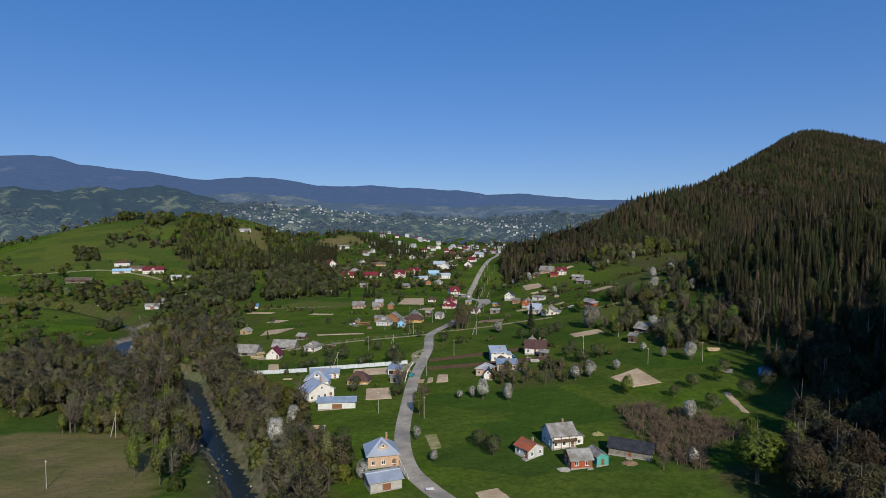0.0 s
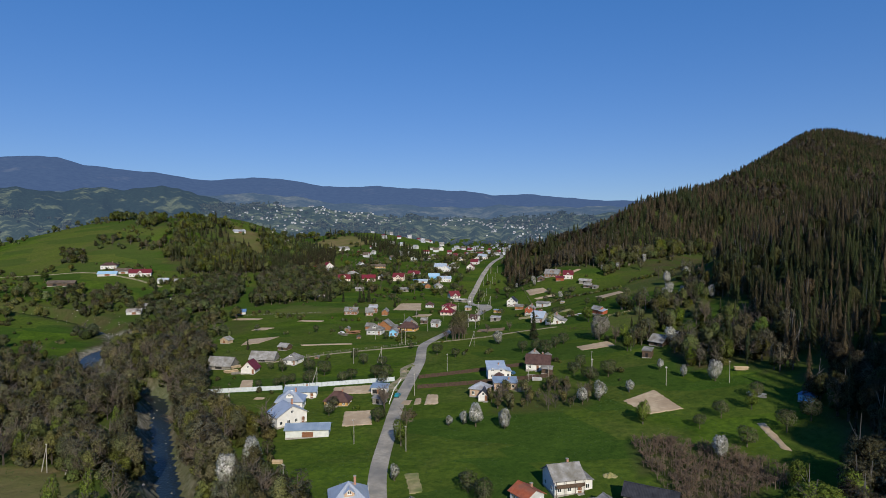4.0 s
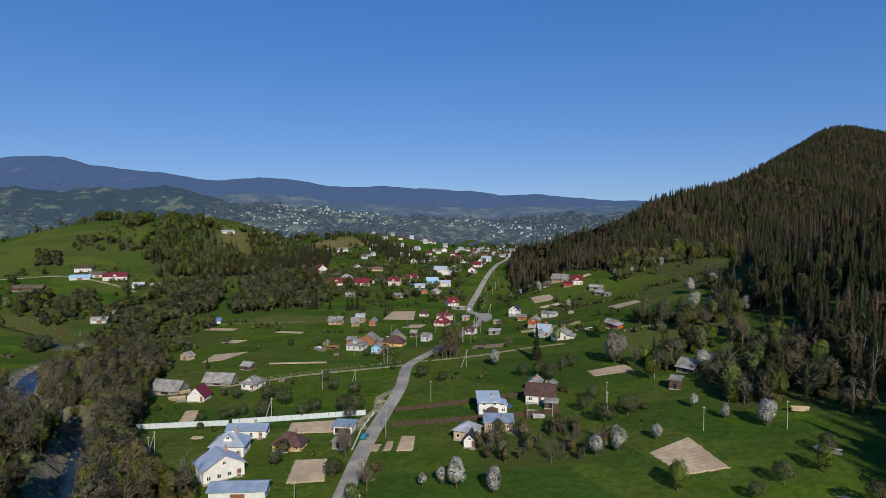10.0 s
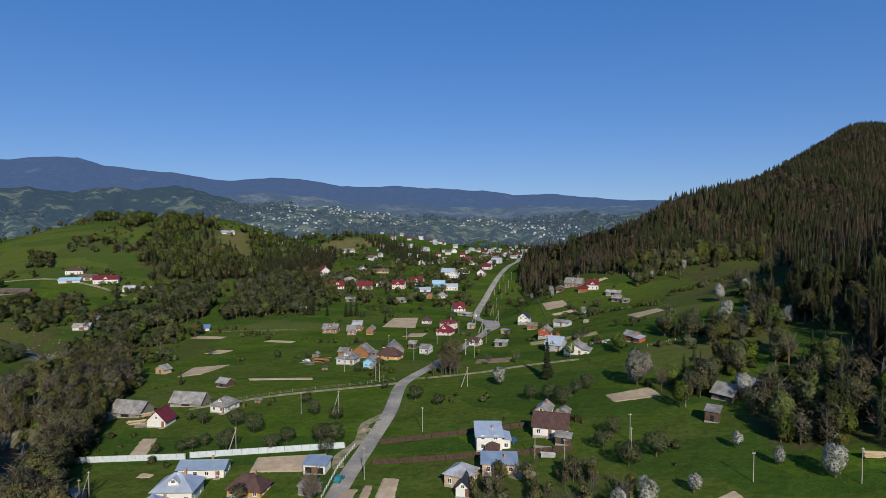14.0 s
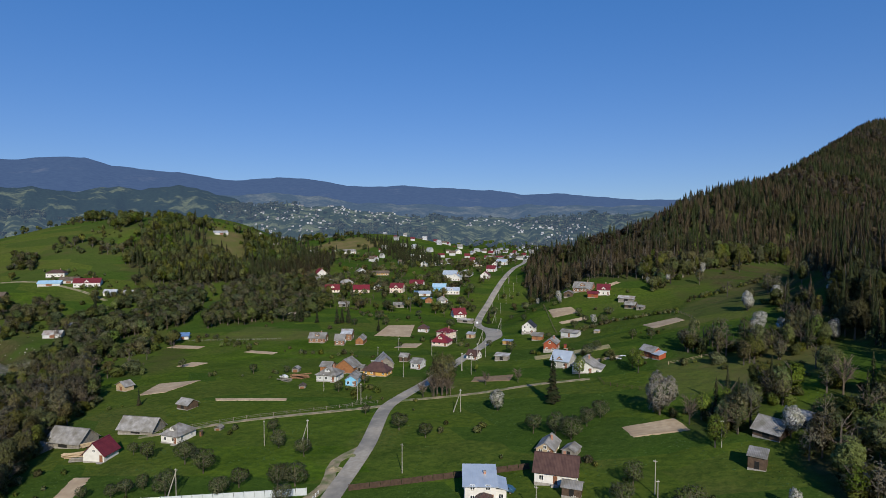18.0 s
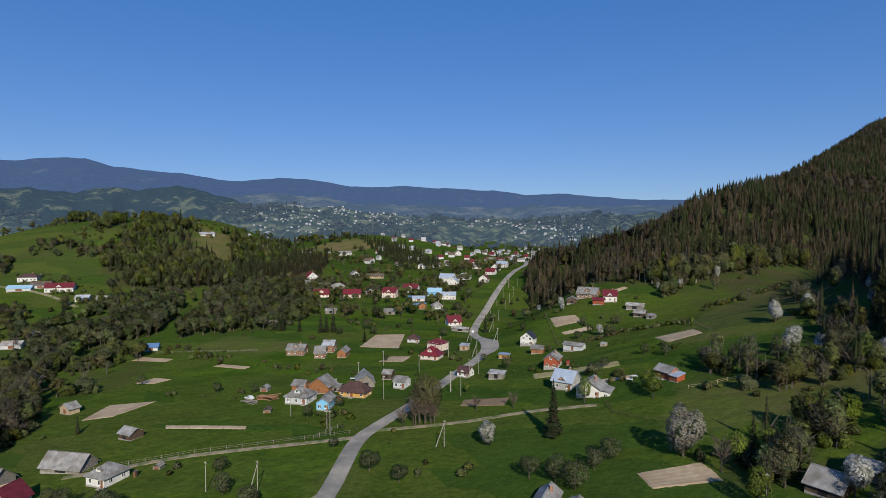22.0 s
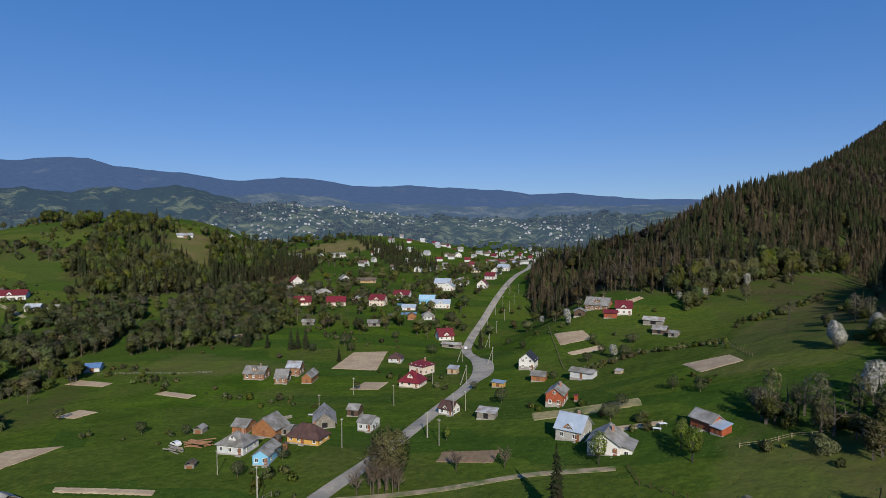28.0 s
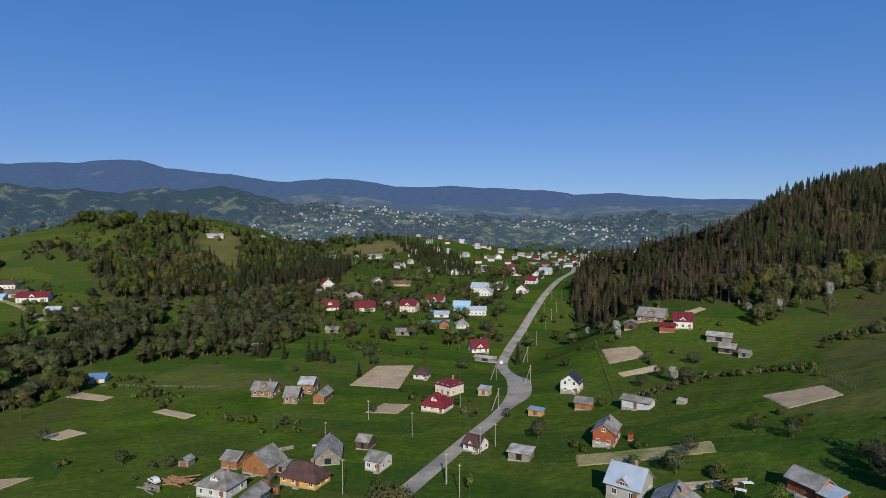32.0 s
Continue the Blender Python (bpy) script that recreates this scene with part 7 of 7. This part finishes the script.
building("hut", -314.4, 492.7, 20, 7.4, 6.0, 2.6, "gabley", 0.50, "white", "greytile", "", "small white hut in the river meadow")
building("hut", -235.2, 466.2, 26, 7.1, 6.0, 2.6, "gablex", 0.50, "palegrey", "bluepaint", "", "small hut with a bright blue roof at the field's edge")
building("house", -557.0, 807.0, 35, 9.0, 7.0, 2.4, "gablex", 0.50, "plank", "greytile", "", "grey farmhouse on the hilltop")
building("house", -345.9, 969.3, 42, 10.9, 8.0, 3.0, "gabley", 1.20, "white", "palezinc", "", "white steep-gabled house below the knoll")
building("house", -338.9, 1010.8, 41, 20.0, 10.0, 4.0, "gablex", 0.60, "white", "greytile", "win1", "white house with a grey roof below the knoll")
building("house", -361.7, 923.1, 44, 16.4, 9.0, 3.0, "gablex", 0.50, "palegrey", "greytile", "", "pale farmhouse on the knoll")
building("house", -379.0, 728.0, 48, 14.5, 8.0, 2.6, "gablex", 0.50, "white", "palezinc", "", "white house behind the wooded hill")
building("house", -356.4, 772.1, 48, 6.2, 8.0, 4.0, "gabley", 0.80, "white", "palezinc", "", "white gabled house far across the valley")
building("house", -339.7, 762.5, 48, 22.0, 10.0, 3.0, "gablex", 0.50, "white", "paletin", "", "row house with a pale roof far off")
building("barn", -445.6, 511.1, 28, 12.4, 8.0, 3.0, "gablex", 0.50, "darkwood", "oldroof", "", "dark barn on the far river terrace")
building("barn", -432.6, 513.2, 27, 9.8, 8.0, 3.0, "gablex", 0.50, "darkwood", "oldroof", "", "dark barn beside another on the river terrace")


# ---- cars and small yard things ----
def car(x, y, turn, paint, label):
    m = material("car_paint_" + label.split()[0], paint, tuple(min(1, c * 1.1) for c in paint), 1.0, 0.3, 0.0, 0.2)
    root = new("car")
    root.matrix_basis = pose(x, y, ground_at(x, y) + 0.18, 0, 0, turn)
    tagged(root, label, "car")
    bm = bmesh.new()
    prism(bm, [(-2.0, 0.3), (2.0, 0.3), (2.05, 0.75), (1.2, 0.9), (0.6, 1.4), (-1.1, 1.42), (-1.75, 0.95), (-2.05, 0.85)], 0, -0.8, 0.8)
    bmesh.ops.bevel(bm, geom=bm.edges[:], offset=0.05, segments=1, affect="EDGES")
    part("body", bm, m, root)
    for sx in (-0.81, 0.79):
        bm = bmesh.new()
        prism(bm, [(-0.95, 0.95), (1.0, 0.95), (0.55, 1.33), (-0.95, 1.33)], 0, sx, sx + 0.02)
        part("side_window", bm, "glass", root)
    bm = bmesh.new()
    slab(bm, (-0.7, 1.2, 0.93), (0.7, 1.2, 0.93), (0.65, 0.66, 1.38), (-0.65, 0.66, 1.38), 0.01)
    part("windscreen", bm, "glass", root)
    for sx in (-0.78, 0.78):
        for sy in (-1.25, 1.3):
            bm = bmesh.new()
            bmesh.ops.create_cone(bm, cap_ends=True, segments=14, radius1=0.32, radius2=0.32, depth=0.2, matrix=pose(sx, sy, 0.16, 0, 90, 0))
            wheel = part("wheel", bm, "blackroof", root)
            bm = bmesh.new()
            bmesh.ops.create_cone(bm, cap_ends=True, segments=10, radius1=0.18, radius2=0.18, depth=0.22, matrix=pose(sx, sy, 0.16, 0, 90, 0))
            part("rim", bm, "palezinc", wheel)
    for sx in (-0.6, 0.6):
        bm = bmesh.new()
        box(bm, sx - 0.16, 2.0, 0.55, sx + 0.16, 2.06, 0.7)
        part("headlight", bm, "frame", root)


car(-53.8, 254.5, -3, (0.03, 0.22, 0.26), "teal hatchback parked on the road beside a balustrade")
car(-121, 380, 70, (0.75, 0.75, 0.74), "white car parked in the meadow near lumber")
car(-60.5, 545, 10, (0.78, 0.78, 0.78), "white van-like car standing on the road bend")
car(-40.5, 420, 60, (0.4, 0.43, 0.47), "grey car beside the old roadside cottage")


def lumber(x, y, turn, n, length, label, mat="lightwood", mess=0.0, seed=1):
    """A pile of boards or logs."""
    rng = random.Random(seed)
    root = new("lumber_pile")
    root.matrix_basis = pose(x, y, ground_at(x, y), 0, 0, turn)
    tagged(root, label, "lumber")
    rows = max(2, int(math.sqrt(n)))
    for i in range(n):
        r, k = divmod(i, rows)
        bm = bmesh.new()
        bmesh.ops.create_cone(bm, cap_ends=True, segments=7, radius1=0.2, radius2=0.18, depth=length * rng.uniform(0.85, 1.05), matrix=pose(rng.uniform(-mess, mess), (k - rows / 2) * 0.4 + rng.uniform(-mess, mess), 0.2 + (r % 5) * 0.34, 0, 90, rng.uniform(-mess, mess) * 22))
        part("log", bm, mat, root)


lumber(74.6, 260.2, 5, 12, 5, "neat stack of pale sawn logs at the forest edge")
lumber(-146, 292, 25, 16, 6, "scattered lumber beside the white gabled house", "lightwood", 0.8, 2)
lumber(-141, 289.5, 20, 9, 6, "low stack of weathered boards by the barn", "plank", 0.3, 3)
lumber(-113.5, 381, 10, 22, 7, "heap of brown timber beside the grey cottage", "brownbrick", 1.3, 4)
lumber(-118, 376, -20, 12, 5, "untidy heap of old boards in the meadow", "plank", 1.0, 5)
lumber(-148, 300, 60, 8, 5, "scattered planks behind the sheds", "lightwood", 0.7, 6)
lumber(-1, 274.5, 3, 9, 5, "pallet stack of pale boards in the yard", "plank", 0.15, 7)
lumber(72, 236, -30, 8, 6, "pale boards lying at the forest edge", "palezinc", 0.4, 8)


def trough(x, y, turn, label):
    root = new("yard_table")
    root.matrix_basis = pose(x, y, ground_at(x, y), 0, 0, turn)
    tagged(root, label, "table")
    bm = bmesh.new()
    box(bm, -1.1, -0.6, 0.72, 1.1, 0.6, 0.8)
    part("top", bm, "frame", root)
    for a in (-0.9, 0.9):
        for b in (-0.45, 0.45):
            bm = bmesh.new()
            box(bm, a - 0.05, b - 0.05, -0.1, a + 0.05, b + 0.05, 0.72)
            part("leg", bm, "post", root)


trough(-92, 398, 0, "white yard table standing in the grass")
trough(-27, 150.5, 20, "small pale roadside stand by the bend")
trough(-90.5, 216.5, 10, "pale wooden bench stack beside the wood")

# ---- yard clutter ----
def outhouse(x, y, turn, w, h, wall, roofm, name, label, cat):
    """A booth with a door and a small tilted roof."""
    root = new(name)
    root.matrix_basis = pose(x, y, ground_at(x, y), 0, 0, turn)
    tagged(root, label, cat)
    bm = bmesh.new()
    box(bm, -w / 2, -w / 2, -0.3, w / 2, w / 2, h)
    part("body", bm, wall, root)
    bm = bmesh.new()
    k = w / 2 + 0.2
    slab(bm, (-k, -k, h + 0.12), (0, -k, h + 0.12 + w * 0.35), (0, k, h + 0.12 + w * 0.35), (-k, k, h + 0.12), 0.08)
    slab(bm, (0, -k, h + 0.12 + w * 0.35), (k, -k, h + 0.12), (k, k, h + 0.12), (0, k, h + 0.12 + w * 0.35), 0.08)
    part("roof", bm, roofm, root)
    bm = bmesh.new()
    box(bm, -w * 0.3, -w / 2 - 0.05, 0, w * 0.3, -w / 2 + 0.01, h * 0.85)
    part("door", bm, "door", root)


def heap(x, y, r, h, mat, label, seed, name="mound", cat="mound"):
    """An uneven low mound of loose stuff."""
    rng = np.random.default_rng(seed)
    n, rings = 16, 5
    v, f = [], []
    for i in range(rings):
        for j in range(n):
            a = 6.283 * j / n
            q = r * (i + 0.4) / (rings - 0.6) * rng.uniform(0.8, 1.15)
            px, py = x + q * math.cos(a), y + q * 0.75 * math.sin(a)
            v.append((px, py, ground_at(px, py) + (h * (1 - i / (rings - 1)) ** 1.2 * rng.uniform(0.6, 1.3) if i < rings - 1 else -0.12)))
    for i in range(rings - 1):
        for j in range(n):
            k = (j + 1) % n
            f.append((i * n + j, (i + 1) * n + j, (i + 1) * n + k, i * n + k))
    me = fast_mesh(name, v, f, [MAT[mat]])
    bm = bmesh.new()
    bm.from_mesh(me)
    bm.verts.ensure_lookup_table()
    bm.faces.new([bm.verts[j] for j in range(n)])
    bm.to_mesh(me)
    bm.free()
    tagged(new(name, me), label, cat)


outhouse(-83.9, 381.4, 10, 1.3, 1.7, "orangewood", "oldroof", "well_house", "small orange wooden well house between cottages", "well")
outhouse(-89.7, 386.5, 0, 2.4, 1.6, "darkwood", "oldroof", "well_house", "dark wooden well shelter with an old roof", "well")
outhouse(-121.2, 392.5, 5, 3.2, 1.5, "plank", "greytile", "log_store", "low grey log store in the meadow", "shed")
outhouse(-105.1, 365.8, 15, 2.6, 1.0, "plank", "oldroof", "hutch", "low weathered plank hutch in the grass", "hutch")
outhouse(-114.6, 310.9, 0, 0.8, 1.6, "darkwood", "oldroof", "hive", "small dark wooden hive on the lawn", "hive")
outhouse(-111.9, 316.9, 4, 2.2, 0.7, "plank", "plank", "crate", "low plank crate lying in the grass", "crate")
trough(-90.4, 412.3, 10, "white garden table behind the old barns")
trough(22.8, 387.5, -12, "white table standing in the garden grass")
trough(24.6, 390.5, 20, "second white bench beside the garden table")
lumber(0.5, 269.6, 5, 8, 4, "flat pile of pale boards in the yard", "palezinc", 0.2, 9)
lumber(-98.8, 408.7, 48, 6, 5, "rack of stacked boards behind the orange house", "plank", 0.1, 10)
lumber(-75.2, 192.4, 8, 10, 3, "stack of fresh yellow boards beside the wood", "lightwood", 0.15, 11)
heap(-5.5, 259.2, 4.6, 0.3, "dirt", "spread of bare sand around the blue-roofed outbuilding", 1, "sand_mound", "sand")
heap(20.3, 189.6, 2.2, 0.9, "straw", "pale heap of cut brush on the meadow", 2, "brush_mound", "brush")
heap(8.7, 166.3, 2.4, 0.4, "gravel", "low heap of rubble beside the red hut", 3, "rubble_mound", "rubble")
heap(27.2, 170.6, 2.6, 0.6, "darksoil", "dark heap of earth before the long barn", 4, "earth_mound", "earth")
heap(-18.0, 260.2, 1.2, 0.35, "gravel", "round pale concrete well lid mound on the lawn", 5, "gravel_mound", "gravel")
heap(-59.5, 291, 2.8, 0.6, "dirt", "heap of pale earth on the road verge", 6, "earth_mound", "earth")
heap(-57.6, 300, 2.4, 0.5, "dirt", "heap of loose soil on the road verge", 7, "earth_mound", "earth")
car(-10.7, 280.1, 75, (0.04, 0.11, 0.2), "blue car parked beside the white modern house")

# ---- trees among the houses ----
def clear_of(x, y, gap):
    """Which spots lie off the road, the plots and the houses."""
    road = smooth_line(ROAD, 6.0)
    ok = np.ones(len(x), bool)
    for cx, cy in road[(road[:, 1] > 100) & (road[:, 1] < 1000)]:
        ok &= (x - cx) ** 2 + (y - cy) ** 2 > 25 + gap * gap
    for plot in PLOTS:
        ok &= ~inside(x, y, plot)
    for hx, hy, hw in BUILT:
        ok &= np.hypot(x - hx, y - hy) > hw * 0.6 + gap
    return ok


rng_t = np.random.default_rng(91)
mx, my = rng_t.uniform(-330, 60, 5000), rng_t.uniform(225, 640, 5000)
row = np.sin((mx * 0.5 + my * 0.86) * 0.13 + np.sin(mx * 0.02) * 2) + np.sin(mx * 0.045 + 1) * np.sin(my * 0.05) + rng_t.normal(0, 0.35, 5000)
small = (row > 1.28) & (river_distance(mx, my) > 12) & clear_of(mx, my, 3.0)
spots = np.stack([mx, my, land(mx, my)], 1)[small]
woodland("terrace_shrubs", "bush", spots, 0.8, 3.0, "bush", "bark", "low shrubs along the meadow terraces", "bushes", 0.06, 58)
rng_v = np.random.default_rng(81)
vx, vy = rng_v.uniform(-330, 20, 1500), rng_v.uniform(560, 960, 1500)
road_x = np.interp(vy, [q[1] for q in ROAD], [q[0] for q in ROAD])
free = np.abs(vx - road_x) > 7
for hx, hy, hw in BUILT:
    free &= np.hypot(vx - hx, vy - hy) > hw * 0.6 + 3.5
near_house = np.zeros(len(vx), bool)
for hx, hy, hw in BUILT:
    near_house |= np.hypot(vx - hx, vy - hy) < hw + 14
vs = np.stack([vx, vy, land(vx, vy)], 1)[free & (near_house | (rng_v.uniform(0, 1, len(vx)) < 0.18))]
woodland("garden_trees", "spring", vs[::2], 4, 9, "bush", "bark", "budding garden trees between the village houses", "trees", 0.05, 82, 1.5)
woodland("garden_olive_trees", "spring", vs[1::4], 4, 9, "olive", "bark", "yellow-green garden trees between the village houses", "trees", 0.05, 83, 1.5)
woodland("garden_bare_trees", "bare", vs[3::4], 4, 9, "twig", "bark", "leafless fruit trees between the village houses", "trees", 0.3, 84, 1.4)

# ---- far settlement ----

def far_houses(name, count, seed, box_xy, label, palette, level=0.55, size=1.0):
    """Hundreds of distant white houses: walls and roofs as one object."""
    rng = np.random.default_rng(seed)
    x, y = rng.uniform(box_xy[0], box_xy[1], count * 9), rng.uniform(box_xy[2], box_xy[3], count * 9)
    ok = ~inside(x, y, WOODS["east"]) & (np.sin(x * 0.006 + 0.7) + np.sin(y * 0.005 + 2) + rng.normal(0, 0.35, len(x)) > level)
    x, y = x[ok][:count], y[ok][:count]
    z = far_land(x, y)
    w, d, h, r = size * rng.uniform(5, 10, len(x)), size * rng.uniform(5, 8, len(x)), size * rng.uniform(2.2, 4.5, len(x)), size * rng.uniform(2, 4, len(x))
    a = rng.uniform(-0.6, 0.6, len(x))
    shape = np.array([(-.5, -.5, 0, 0), (.5, -.5, 0, 0), (.5, .5, 0, 0), (-.5, .5, 0, 0), (-.5, -.5, 1, 0), (.5, -.5, 1, 0), (.5, .5, 1, 0), (-.5, .5, 1, 0), (-.5, 0, 1, 1), (.5, 0, 1, 1), (-.56, -.6, .95, 0), (.56, -.6, .95, 0), (.56, .6, .95, 0), (-.56, .6, .95, 0), (-.56, 0, 1.02, 1.04), (.56, 0, 1.02, 1.04)])
    wall_f = [(0, 1, 5, 4), (1, 2, 6, 5), (2, 3, 7, 6), (3, 0, 4, 7), (4, 8, 7, 7), (5, 6, 9, 9)]
    roof_f = [(10, 11, 15, 14), (12, 13, 14, 15)]
    tris = []
    mats = []
    for f in wall_f + roof_f:
        tris.append((f[0], f[1], f[2]))
        mats.append(0 if f in wall_f else 1)
        if f[3] != f[2]:
            tris.append((f[0], f[2], f[3]))
            mats.append(0 if f in wall_f else 1)
    lx, ly = shape[None, :, 0] * w[:, None], shape[None, :, 1] * d[:, None]
    c, s = np.cos(a)[:, None], np.sin(a)[:, None]
    v = np.stack([lx * c - ly * s + x[:, None], lx * s + ly * c + y[:, None], shape[None, :, 2] * h[:, None] + shape[None, :, 3] * r[:, None] + z[:, None] - 0.3], -1)
    f = np.array(tris)[None] + (np.arange(len(x)) * 16)[:, None, None]
    kind = rng.integers(0, 5, len(x))
    mi = np.where(np.array(mats)[None] == 0, 0, 1 + kind[:, None])
    me = fast_mesh(name, v.reshape(-1, 3), f.reshape(-1, 3), [MAT[k] for k in palette], mi.ravel())
    tagged(new(name, me), label, "houses", kind="stuff")


NEAR_MIX = ("palegrey", "greytile", "palezinc", "greytile", "maroon", "oldroof")
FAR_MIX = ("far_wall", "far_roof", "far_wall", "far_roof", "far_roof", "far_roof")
far_houses("middle_village", 110, 61, (-300, -20, 930, 1450), "white houses of the village's far end", NEAR_MIX, -9)
far_houses("middle_hamlet", 30, 63, (-1200, -330, 980, 1450), "scattered houses on the low hills", NEAR_MIX)
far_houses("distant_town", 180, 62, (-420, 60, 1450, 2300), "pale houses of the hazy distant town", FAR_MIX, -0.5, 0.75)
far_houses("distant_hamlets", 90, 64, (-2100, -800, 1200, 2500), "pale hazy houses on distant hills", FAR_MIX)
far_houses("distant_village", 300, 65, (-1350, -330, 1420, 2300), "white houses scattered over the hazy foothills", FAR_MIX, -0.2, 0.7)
